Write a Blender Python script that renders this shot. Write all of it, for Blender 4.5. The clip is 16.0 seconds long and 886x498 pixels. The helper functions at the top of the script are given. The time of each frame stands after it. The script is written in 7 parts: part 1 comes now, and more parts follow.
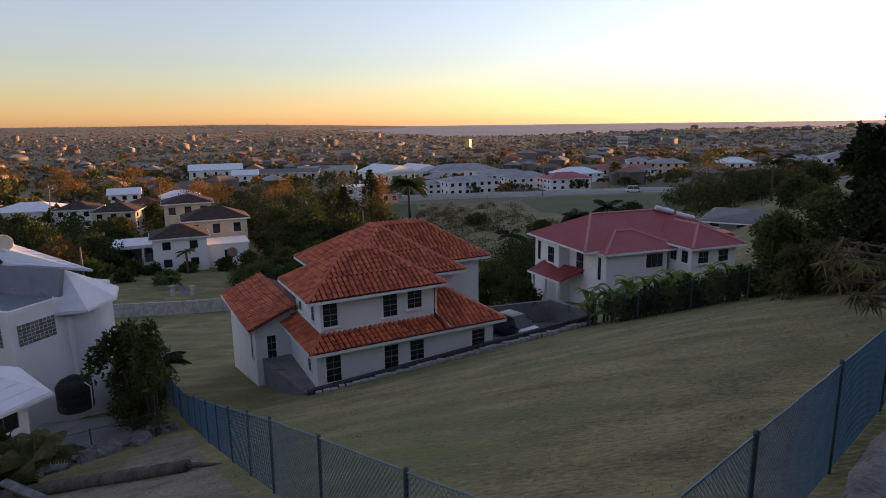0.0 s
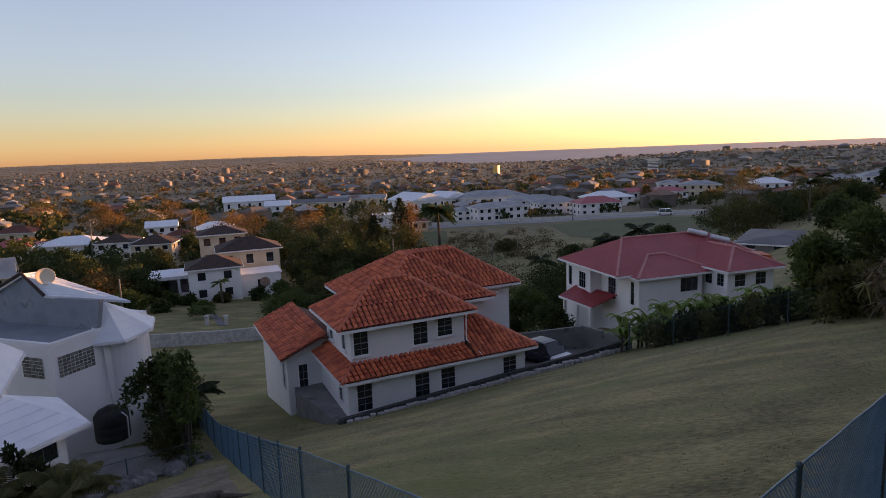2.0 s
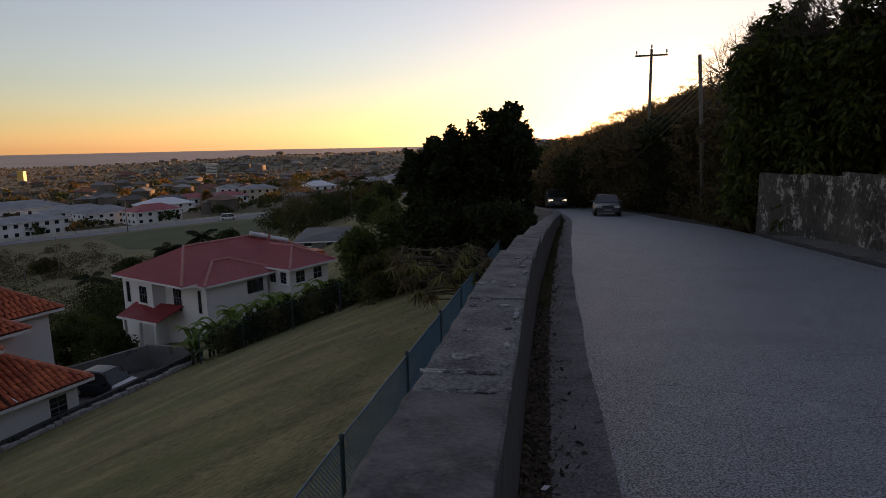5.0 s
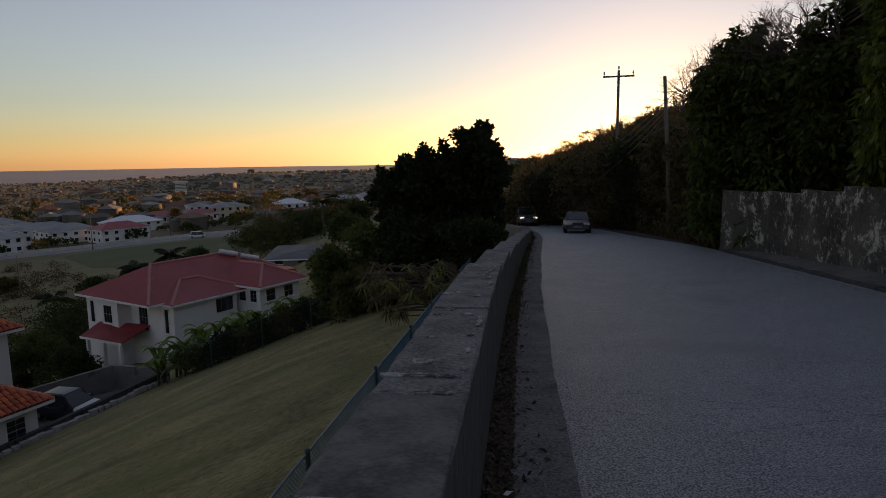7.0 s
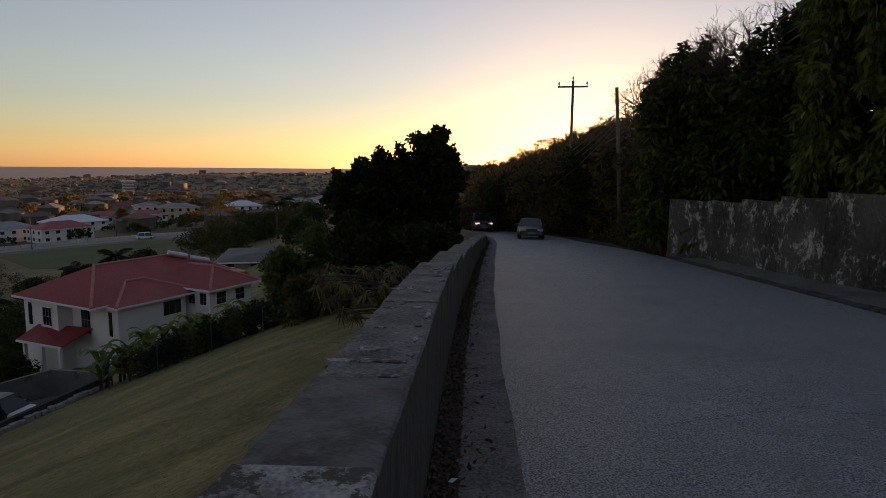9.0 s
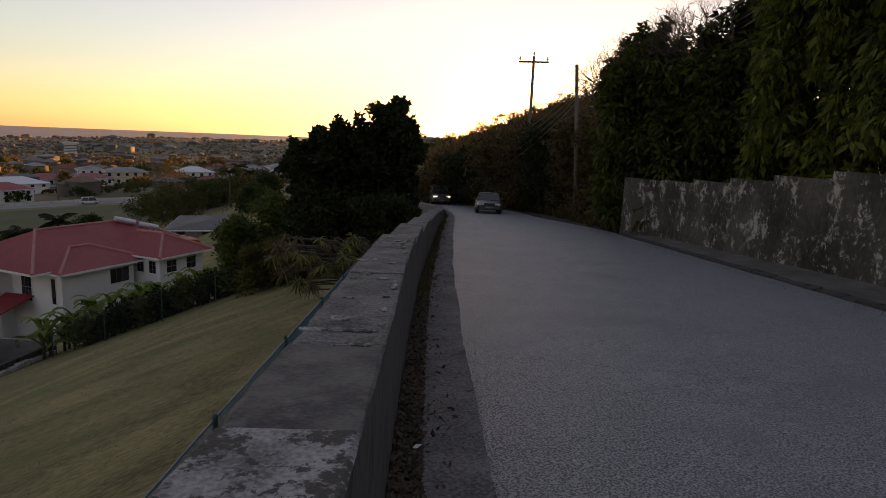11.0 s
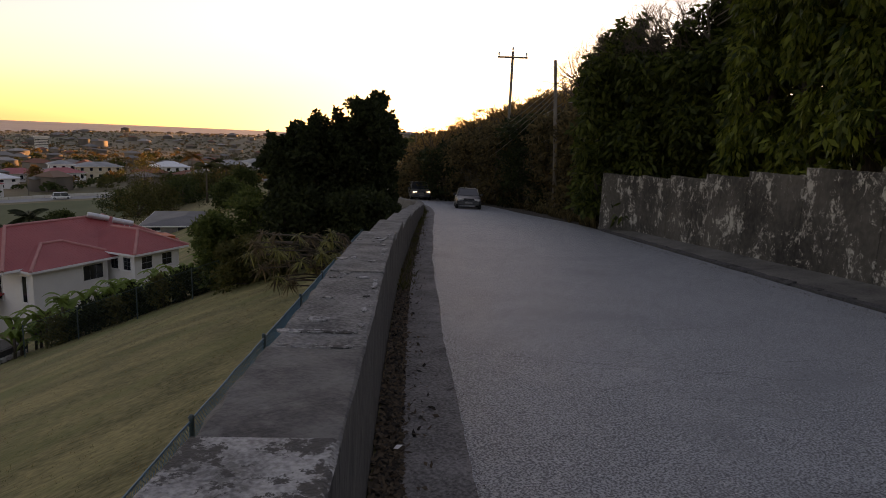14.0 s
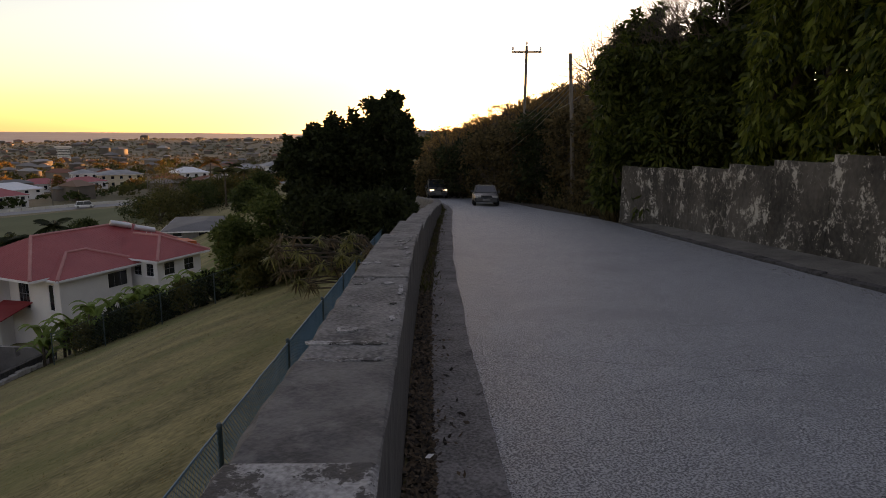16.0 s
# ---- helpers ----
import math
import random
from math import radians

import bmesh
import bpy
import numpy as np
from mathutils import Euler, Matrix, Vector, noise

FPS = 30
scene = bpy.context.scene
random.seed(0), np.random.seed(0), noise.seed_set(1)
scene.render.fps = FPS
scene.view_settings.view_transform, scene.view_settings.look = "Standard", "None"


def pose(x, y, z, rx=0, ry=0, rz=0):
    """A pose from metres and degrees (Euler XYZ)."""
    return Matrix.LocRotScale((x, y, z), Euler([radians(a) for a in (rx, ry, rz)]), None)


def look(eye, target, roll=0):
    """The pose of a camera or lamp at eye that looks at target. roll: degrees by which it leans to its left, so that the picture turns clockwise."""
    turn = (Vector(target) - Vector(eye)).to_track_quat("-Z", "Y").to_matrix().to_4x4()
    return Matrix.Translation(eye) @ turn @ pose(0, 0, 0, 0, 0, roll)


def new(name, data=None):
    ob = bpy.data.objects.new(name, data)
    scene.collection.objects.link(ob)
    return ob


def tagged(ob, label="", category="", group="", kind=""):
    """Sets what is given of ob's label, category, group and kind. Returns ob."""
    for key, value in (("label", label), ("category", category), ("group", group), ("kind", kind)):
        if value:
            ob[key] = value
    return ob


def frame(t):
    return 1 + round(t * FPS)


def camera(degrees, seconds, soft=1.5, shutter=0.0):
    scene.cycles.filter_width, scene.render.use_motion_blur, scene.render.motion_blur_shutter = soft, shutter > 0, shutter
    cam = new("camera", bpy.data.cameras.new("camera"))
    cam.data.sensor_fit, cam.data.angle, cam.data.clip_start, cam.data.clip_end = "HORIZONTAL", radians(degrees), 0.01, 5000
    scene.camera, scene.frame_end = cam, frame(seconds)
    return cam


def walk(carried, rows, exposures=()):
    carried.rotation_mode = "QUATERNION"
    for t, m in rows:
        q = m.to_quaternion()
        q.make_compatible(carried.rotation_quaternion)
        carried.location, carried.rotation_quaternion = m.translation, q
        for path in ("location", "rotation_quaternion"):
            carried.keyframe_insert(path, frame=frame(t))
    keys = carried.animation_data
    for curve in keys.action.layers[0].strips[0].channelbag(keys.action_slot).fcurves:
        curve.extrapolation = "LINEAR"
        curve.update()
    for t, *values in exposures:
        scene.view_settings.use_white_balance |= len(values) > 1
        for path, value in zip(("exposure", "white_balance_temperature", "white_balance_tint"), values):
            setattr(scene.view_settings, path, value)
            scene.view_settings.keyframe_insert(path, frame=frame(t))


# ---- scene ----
cam = camera(71.48, 16.0, 0.9)

PATH = [
    (0, -0.340, 0.117, 0.066, 78.31, 0.72, -0.04),
    (0.5, -0.335, 0.095, 0.095, 79.33, 1.66, 1.78),
    (1, -0.346, 0.083, 0.110, 80.11, 2.06, 5.78),
    (1.5, -0.334, 0.087, 0.093, 80.87, 2.41, 7.57),
    (2, -0.292, 0.139, 0.075, 80.86, 2.11, 2.56),
    (2.5, -0.162, 0.251, 0.043, 80.44, 1.46, -7.39),
    (3, -0.094, 0.156, 0.080, 79.91, 1.04, -18.37),
    (3.5, -0.055, 0.125, 0.085, 79.73, 0.66, -27.29),
    (4, -0.056, 0.084, 0.109, 79.76, 1.08, -32.28),
    (4.5, -0.034, 0.079, 0.105, 79.95, 1.02, -35.12),
    (7, -0.006, -0.010, 0.045, 81.81, 0.80, -39.06),
    (7.5, 0.047, -0.053, 0.006, 84.34, -0.28, -41.49),
    (8, 0.034, -0.115, -0.020, 83.91, 0.05, -41.27),
    (10.5, -0.132, -0.091, -0.027, 80.03, -2.02, -46.50),
    (11, -0.136, -0.097, -0.017, 79.88, -2.36, -46.85),
    (11.5, -0.116, -0.101, -0.020, 79.95, -2.76, -47.72),
    (12, -0.104, -0.086, -0.030, 77.69, -3.24, -48.19),
    (12.5, -0.119, -0.082, -0.015, 78.28, -3.12, -45.78),
    (13, -0.118, -0.070, -0.007, 79.52, -2.05, -45.37),
    (13.5, -0.111, -0.070, -0.003, 79.74, -1.98, -47.12),
    (14, -0.108, -0.063, -0.003, 79.51, -2.52, -48.75),
    (14.5, -0.105, -0.040, -0.004, 78.77, -2.21, -47.95),
    (15, -0.120, 0.011, 0.007, 78.09, -2.41, -45.64),
    (15.5, -0.104, 0.056, 0.030, 78.94, -0.18, -43.40),
    (16, -0.077, 0.037, 0.023, 79.24, -0.65, -47.39),
]
EXPOSURES = [
    (0, 2.36, 8000, 31), (1.5, 2.44, 7900, 31), (2.5, 2.24, 8300, 31), (3.0, 2.1, 8600, 31), (3.5, 1.82, 8900, 30), (4.5, 1.66, 9100, 29),
    (7, 1.4, 9200, 25), (8, 1.28, 9200, 25), (10.5, 1.73, 10600, 29), (11.0, 1.92, 11000, 30), (11.5, 2.02, 11200, 30), (12.2, 2.3, 11400, 29), (13, 2.56, 11500, 29), (14, 2.28, 11500, 30), (15, 2.4, 11500, 29), (16, 2.32, 11500, 29),
]
walk(cam, [(t, pose(x, y, z, rx, ry, rz)) for t, x, y, z, rx, ry, rz in PATH], EXPOSURES)

# ---- light ----
SUN_YAW, SUN_EL = 57.0, 1.9
world = bpy.data.worlds.new("world")
scene.world = world
world.use_nodes = True
wn = world.node_tree.nodes
wl = world.node_tree.links
sky = wn.new("ShaderNodeTexSky")
sky.sky_type = "NISHITA"
sky.sun_disc = False
sky.sun_elevation = radians(SUN_EL)
sky.sun_rotation = radians(SUN_YAW)
sky.altitude = 60
sky.air_density, sky.dust_density, sky.ozone_density = 0.95, 0.28, 3.2
hazy = wn.new("ShaderNodeHueSaturation")
hazy.inputs["Saturation"].default_value = 0.75
wl.new(sky.outputs[0], hazy.inputs["Color"])
wl.new(hazy.outputs[0], wn["Background"].inputs[0])
wn["Background"].inputs[1].default_value = 0.15
sun_way = Vector((math.sin(radians(SUN_YAW)) * math.cos(radians(SUN_EL)), math.cos(radians(SUN_YAW)) * math.cos(radians(SUN_EL)), math.sin(radians(SUN_EL))))
sun = new("sun", bpy.data.lights.new("sun", "SUN"))
sun.data.energy, sun.data.angle, sun.data.color = 2.2, radians(0.6), (1.0, 0.58, 0.27)
sun.matrix_world = look(sun_way * 300, (0, 0, 0))

# ---- small builders ----
YAW = radians(-45.73)
UA = np.array([-math.sin(YAW), math.cos(YAW)])     # along the road
NA = np.array([-math.cos(YAW), -math.sin(YAW)])    # to its left


class M:
    """A growing mesh."""

    def __init__(self):
        self.v, self.f = [], []

    def add(self, verts, faces):
        n = len(self.v)
        self.v.extend(tuple(p) for p in verts)
        self.f.extend(tuple(n + i for i in f) for f in faces)
        return self

    def box(self, x0, x1, y0, y1, z0, z1, b=0.0):
        """A box, with its upright edges cut by b."""
        if b <= 0:
            ring = [(x0, y0), (x1, y0), (x1, y1), (x0, y1)]
        else:
            ring = [(x0 + b, y0), (x1 - b, y0), (x1, y0 + b), (x1, y1 - b), (x1 - b, y1), (x0 + b, y1), (x0, y1 - b), (x0, y0 + b)]
        return self.prism(ring, z0, z1)

    def prism(self, ring, z0, z1):
        n = len(ring)
        z0s = z0 if hasattr(z0, "__len__") else [z0] * n
        z1s = z1 if hasattr(z1, "__len__") else [z1] * n
        vs = [(x, y, z) for (x, y), z in zip(ring, z0s)] + [(x, y, z) for (x, y), z in zip(ring, z1s)]
        fs = [(i, (i + 1) % n, n + (i + 1) % n, n + i) for i in range(n)]
        return self.add(vs, fs + [tuple(range(n - 1, -1, -1)), tuple(range(n, 2 * n))])

    def slab(self, pts, t):
        """A flat polygon of points, t thick below."""
        pts = [Vector(p) for p in pts]
        nrm = (pts[1] - pts[0]).cross(pts[2] - pts[0]).normalized()
        if nrm.z < 0:
            pts, nrm = pts[::-1], -nrm
        n = len(pts)
        low = [p - nrm * t for p in pts]
        fs = [tuple(range(n)), tuple(range(2 * n - 1, n - 1, -1))] + [(i, n + i, n + (i + 1) % n, (i + 1) % n) for i in range(n)]
        return self.add([tuple(p) for p in pts + low], fs)

    def tube(self, pts, radii, n=6, caps=True):
        pts = [Vector(p) for p in pts]
        base = len(self.v)
        for i, p in enumerate(pts):
            d = (pts[min(i + 1, len(pts) - 1)] - pts[max(i - 1, 0)]).normalized()
            a = d.cross(Vector((0.31, 0.17, 0.93)) if abs(d.z) < 0.9 else Vector((1, 0, 0))).normalized()
            b = d.cross(a)
            r = radii[i] if hasattr(radii, "__len__") else radii
            for k in range(n):
                t = 2 * math.pi * k / n
                self.v.append(tuple(p + (a * math.cos(t) + b * math.sin(t)) * r))
        for i in range(len(pts) - 1):
            for k in range(n):
                self.f.append((base + i * n + k, base + i * n + (k + 1) % n, base + (i + 1) * n + (k + 1) % n, base + (i + 1) * n + k))
        if caps:
            self.f.append(tuple(base + k for k in range(n))[::-1])
            self.f.append(tuple(base + (len(pts) - 1) * n + k for k in range(n)))
        return self

    def lathe(self, rings, n=16, cx=0, cy=0):
        """Rings of (radius, z) turned round an upright axis."""
        base = len(self.v)
        for r, z in rings:
            for k in range(n):
                t = 2 * math.pi * k / n
                self.v.append((cx + r * math.cos(t), cy + r * math.sin(t), z))
        for i in range(len(rings) - 1):
            for k in range(n):
                self.f.append((base + i * n + k, base + i * n + (k + 1) % n, base + (i + 1) * n + (k + 1) % n, base + (i + 1) * n + k))
        self.f.append(tuple(base + k for k in range(n))[::-1])
        self.f.append(tuple(base + (len(rings) - 1) * n + k for k in range(n)))
        return self

    def mesh(self, name, material=None, smooth=False):
        me = bpy.data.meshes.new(name)
        me.from_pydata(self.v, [], self.f)
        if smooth:
            me.polygons.foreach_set("use_smooth", [True] * len(me.polygons))
        if material:
            me.materials.append(material)
        me.update()
        return me


def part(name, m, material, parent=None, label="", smooth=False, kind=""):
    """Links a mesh as one object under a thing or a part."""
    ob = new(name, m.mesh(name, material, smooth) if isinstance(m, M) else m)
    if parent:
        ob.parent = parent
    return tagged(ob, label, kind=kind)


def thing(name, label, category, m=None, group="", kind=""):
    ob = new(name)
    ob.empty_display_size = 0.2
    if m is not None:
        ob.matrix_basis = m
    return tagged(ob, label, category, group, kind)


def array_mesh(name, verts, faces, material, smooth=False):
    """A mesh from number arrays; faces all of one size."""
    me = bpy.data.meshes.new(name)
    n, k = faces.shape
    me.vertices.add(len(verts))
    me.vertices.foreach_set("co", np.asarray(verts, np.float32).ravel())
    me.loops.add(n * k)
    me.loops.foreach_set("vertex_index", faces.astype(np.int32).ravel())
    me.polygons.add(n)
    me.polygons.foreach_set("loop_start", np.arange(0, n * k, k, dtype=np.int32))
    me.polygons.foreach_set("loop_total", np.full(n, k, np.int32))
    if smooth:
        me.polygons.foreach_set("use_smooth", np.ones(n, bool))
    me.update(calc_edges=True)
    me.validate()
    me.materials.append(material)
    return me


# ---- materials ----
def surf(name, a, b, scale=3.0, rough=0.8, bump=0.2, fine=40.0, metal=0.0, detail=6.0, stain=None, stain_scale=0.6, stain_at=0.58, stretch=(1, 1, 1), spread=0.12, island=0.0, randomly=0.0, grit=0.4, relief=0.02, stain_rough=0.65, stain_edge=0.04):
    """A surface that wanders between two colours at two sizes, with fine relief and, if asked, stains of a third colour."""
    m = bpy.data.materials.new(name)
    m.use_nodes = True
    nt = m.node_tree
    nn, ll = nt.nodes, nt.links
    bs = nn["Principled BSDF"]
    geo = nn.new("ShaderNodeNewGeometry")
    mp = nn.new("ShaderNodeMapping")
    mp.inputs["Scale"].default_value = stretch
    ll.new(geo.outputs["Position"], mp.inputs["Vector"])
    big = nn.new("ShaderNodeTexNoise")
    big.inputs["Scale"].default_value, big.inputs["Detail"].default_value = scale, detail
    ll.new(mp.outputs[0], big.inputs["Vector"])
    small = nn.new("ShaderNodeTexNoise")
    small.inputs["Scale"].default_value, small.inputs["Detail"].default_value = fine, 4
    ll.new(mp.outputs[0], small.inputs["Vector"])
    add = nn.new("ShaderNodeMath")
    add.operation = "MULTIPLY_ADD"
    add.inputs[1].default_value = grit
    ll.new(small.outputs[0], add.inputs[0])
    half = nn.new("ShaderNodeMath")
    half.operation = "MULTIPLY"
    half.inputs[1].default_value = 1 - grit
    ll.new(big.outputs[0], half.inputs[0])
    ll.new(half.outputs[0], add.inputs[2])
    fac = add.outputs[0]
    if island or randomly:
        r = nn.new("ShaderNodeMath")
        r.operation = "MULTIPLY_ADD"
        r.inputs[1].default_value = island or randomly
        sub = nn.new("ShaderNodeMath")
        sub.operation = "SUBTRACT"
        sub.inputs[1].default_value = 0.5
        if island:
            ll.new(geo.outputs["Random Per Island"], sub.inputs[0])
        else:
            oi = nn.new("ShaderNodeObjectInfo")
            ll.new(oi.outputs["Random"], sub.inputs[0])
        ll.new(sub.outputs[0], r.inputs[0])
        ll.new(fac, r.inputs[2])
        fac = r.outputs[0]
    ramp = nn.new("ShaderNodeValToRGB")
    ramp.color_ramp.elements[0].position, ramp.color_ramp.elements[1].position = 0.5 - spread, 0.5 + spread
    ramp.color_ramp.elements[0].color, ramp.color_ramp.elements[1].color = (*a, 1), (*b, 1)
    ll.new(fac, ramp.inputs[0])
    col = ramp.outputs[0]
    if stain:
        st = nn.new("ShaderNodeTexNoise")
        st.inputs["Scale"].default_value, st.inputs["Detail"].default_value, st.inputs["Roughness"].default_value = stain_scale, 9, stain_rough
        ll.new(mp.outputs[0], st.inputs["Vector"])
        cut = nn.new("ShaderNodeValToRGB")
        cut.color_ramp.elements[0].position, cut.color_ramp.elements[1].position = stain_at - stain_edge * 0.75, stain_at + stain_edge * 1.25
        ll.new(st.outputs[0], cut.inputs[0])
        mix = nn.new("ShaderNodeMix")
        mix.data_type = "RGBA"
        ll.new(cut.outputs[0], mix.inputs["Factor"])
        ll.new(col, mix.inputs["A"])
        mix.inputs["B"].default_value = (*stain, 1)
        col = mix.outputs["Result"]
    ll.new(col, bs.inputs["Base Color"])
    bs.inputs["Roughness"].default_value, bs.inputs["Metallic"].default_value = rough, metal
    if bump:
        bp = nn.new("ShaderNodeBump")
        bp.inputs["Strength"].default_value, bp.inputs["Distance"].default_value = bump, relief
        ll.new(small.outputs[0], bp.inputs["Height"])
        ll.new(bp.outputs[0], bs.inputs["Normal"])
    return m


def leafy(name, a, b, thin=0.35, rough=0.7):
    """Leaves: a colour a leaf, part of the light passing through."""
    m = surf(name, a, b, 1.2, rough, 0.0, 14.0, island=0.5, spread=0.3)
    nn, ll = m.node_tree.nodes, m.node_tree.links
    bs, out = nn["Principled BSDF"], nn["Material Output"]
    bs.inputs["Specular IOR Level"].default_value = 0.2
    tr = nn.new("ShaderNodeBsdfTranslucent")
    src = bs.inputs["Base Color"].links[0].from_socket
    ll.new(src, tr.inputs[0])
    mix = nn.new("ShaderNodeMixShader")
    mix.inputs[0].default_value = thin
    ll.new(bs.outputs[0], mix.inputs[1])
    ll.new(tr.outputs[0], mix.inputs[2])
    ll.new(mix.outputs[0], out.inputs[0])
    return m


GRASS = surf("lawn_grass", (0.058, 0.045, 0.016), (0.138, 0.094, 0.042), 0.22, 0.95, 0.3, 14.0, stain=(0.068, 0.07, 0.022), stain_scale=0.11, stain_at=0.52, spread=0.2)
ASPHALT = surf("asphalt", (0.1, 0.111, 0.122), (0.4, 0.43, 0.455), 1.6, 0.55, 1.0, 68.0, stain=(0.182, 0.2, 0.218), stain_scale=0.5, stain_at=0.62, spread=0.085, grit=0.93, relief=0.025, stain_edge=0.1)
DIRT = surf("verge_dirt", (0.08, 0.076, 0.074), (0.235, 0.225, 0.22), 2.2, 0.95, 0.9, 40.0, stain=(0.05, 0.044, 0.04), stain_scale=4.0, stain_at=0.6, spread=0.12, grit=0.6, stain_rough=0.75)
CONCRETE = surf("weathered_concrete", (0.06, 0.06, 0.06), (0.225, 0.22, 0.215), 3.5, 0.97, 0.8, 45.0, stain=(0.28, 0.275, 0.27), stain_scale=3.0, stain_at=0.62, spread=0.12, grit=0.5, stain_rough=0.75, stain_edge=0.03)
# Vertical stains, on a base darkened to put the road side's shade into it.
CONCRETE_SIDE = surf("stained_shaded_concrete_face", (0.026, 0.025, 0.025), (0.11, 0.107, 0.105), 2.6, 0.95, 0.7, 30.0, stain=(0.018, 0.017, 0.017), stain_scale=2.6, stain_at=0.53, stretch=(1, 1, 0.36), spread=0.13, grit=0.4, stain_edge=0.08)
FLAKED = surf("flaked_wall_paint", (0.02, 0.0175, 0.0145), (0.1, 0.089, 0.076), 0.55, 0.92, 0.7, 9.0, stain=(0.4, 0.37, 0.325), stain_scale=1.4, stain_at=0.55, stretch=(1, 1, 0.85), spread=0.13, stain_rough=0.9, stain_edge=0.008, grit=0.3)
WHITE = surf("white_render", (0.64, 0.635, 0.635), (0.77, 0.755, 0.745), 0.7, 0.85, 0.1, 30.0, spread=0.2)
TOWN_WHITE = surf("town_white", (0.5, 0.48, 0.44), (0.72, 0.7, 0.66), 0.3, 0.85, 0.0, 5.0, randomly=0.5, spread=0.3)
TRIM = surf("white_trim", (0.66, 0.66, 0.67), (0.76, 0.76, 0.76), 1.0, 0.6, 0.05, 30.0)
# Cream with extra orange, low sunlight put into the wall colour.
CREAM = surf("sun_warmed_cream_render", (0.5, 0.41, 0.3), (0.62, 0.52, 0.39), 0.8, 0.85, 0.1, 30.0)
GREYBLUE = surf("weathered_grey_paint", (0.15, 0.18, 0.21), (0.22, 0.25, 0.285), 0.8, 0.85, 0.2, 20.0, stain=(0.13, 0.15, 0.17), stain_scale=0.8, stain_at=0.6)
CEMENT = surf("smooth_cement", (0.12, 0.117, 0.112), (0.23, 0.222, 0.213), 1.4, 0.9, 0.3, 20.0, stain=(0.09, 0.086, 0.08), stain_scale=1.1, stain_at=0.62, spread=0.2)
TILE_CAP = surf("ridge_tile", (0.36, 0.075, 0.04), (0.62, 0.16, 0.075), 2.0, 0.7, 0.2, 30.0, spread=0.26)
TILE = surf("clay_tile", (0.34, 0.056, 0.028), (0.76, 0.175, 0.07), 1.6, 0.7, 0.2, 30.0, randomly=0.28, spread=0.2)
TILE_ALL = surf("clay_tile_field", (0.34, 0.056, 0.028), (0.76, 0.175, 0.07), 1.6, 0.7, 0.2, 30.0, island=0.28, spread=0.2)
# Tile bed, darkened to put shade into the tile gaps; also brown town roofs.
TILE_BED = surf("gap_shaded_tile_bed", (0.085, 0.026, 0.017), (0.15, 0.044, 0.027), 2.0, 0.9, 0.2, 20.0)
REDTIN = surf("red_metal_roof", (0.3, 0.045, 0.05), (0.4, 0.07, 0.075), 0.5, 0.5, 0.1, 12.0, spread=0.2)
WHITEROOF = surf("white_painted_shingle", (0.58, 0.62, 0.68), (0.78, 0.8, 0.82), 0.8, 0.65, 0.25, 22.0, spread=0.2)
BROWNROOF = surf("brown_shingle", (0.026, 0.014, 0.011), (0.062, 0.033, 0.025), 1.2, 0.9, 0.3, 8.0)
GREYROOF = surf("grey_roof_sheet", (0.2, 0.21, 0.22), (0.32, 0.33, 0.34), 0.25, 0.7, 0.1, 6.0)
GLASSY = surf("dark_window_pane", (0.012, 0.014, 0.018), (0.02, 0.022, 0.028), 0.5, 0.08, 0.0, 4.0)
BARK = surf("bark", (0.05, 0.04, 0.03), (0.12, 0.095, 0.075), 4.0, 0.95, 0.7, 22.0, stretch=(1, 1, 0.3))
POLEWOOD = surf("grey_pole_wood", (0.10, 0.085, 0.07), (0.2, 0.17, 0.14), 3.0, 0.9, 0.5, 20.0, stretch=(1, 1, 0.15))
NETBLUE = surf("teal_coated_wire", (0.035, 0.11, 0.155), (0.065, 0.16, 0.22), 3.0, 0.5, 0.0, 20.0)
POSTGREEN = surf("green_post_paint", (0.02, 0.045, 0.05), (0.045, 0.08, 0.085), 3.0, 0.5, 0.1, 20.0)
# Cable colour raised to a pale tone that stands for sun on it.
WIRE = surf("sunlit_cable", (0.16, 0.145, 0.125), (0.26, 0.235, 0.2), 3.0, 0.6, 0.0, 10.0)
LEAF_DARK = leafy("dark_leaf", (0.012, 0.019, 0.008), (0.038, 0.05, 0.017))
LEAF_GARDEN = leafy("garden_tree_leaf", (0.02, 0.034, 0.011), (0.072, 0.092, 0.028))
LEAF_MID = leafy("green_leaf", (0.038, 0.062, 0.016), (0.11, 0.14, 0.04))
LEAF_TUFT = leafy("yellow_green_strap_leaf", (0.09, 0.095, 0.03), (0.3, 0.28, 0.1), 0.4, 0.5)
LEAF_OLIVE = leafy("olive_leaf", (0.045, 0.05, 0.016), (0.12, 0.11, 0.035))
# Dry-leaf gold; on town trees it also paints in the low sunlight.
LEAF_GOLD = leafy("dry_sunlit_golden_leaf", (0.13, 0.075, 0.025), (0.26, 0.15, 0.05))
LEAF_MANGO = leafy("mango_leaf", (0.009, 0.026, 0.005), (0.2, 0.235, 0.04), 0.4, 0.4)
LEAF_VINE = leafy("vine_leaf", (0.008, 0.019, 0.004), (0.105, 0.13, 0.027), 0.4, 0.5)
LEAF_DRY = leafy("dry_thorn_leaf", (0.07, 0.05, 0.022), (0.36, 0.22, 0.09), 0.55)
LEAF_HILL = leafy("shaded_scrub_leaf", (0.03, 0.025, 0.012), (0.17, 0.125, 0.058), 0.45)
# Far leaves are paled in base colour to stand in for haze.
LEAF_FAR = leafy("hazed_scrub_leaf", (0.12, 0.1, 0.07), (0.19, 0.15, 0.105))
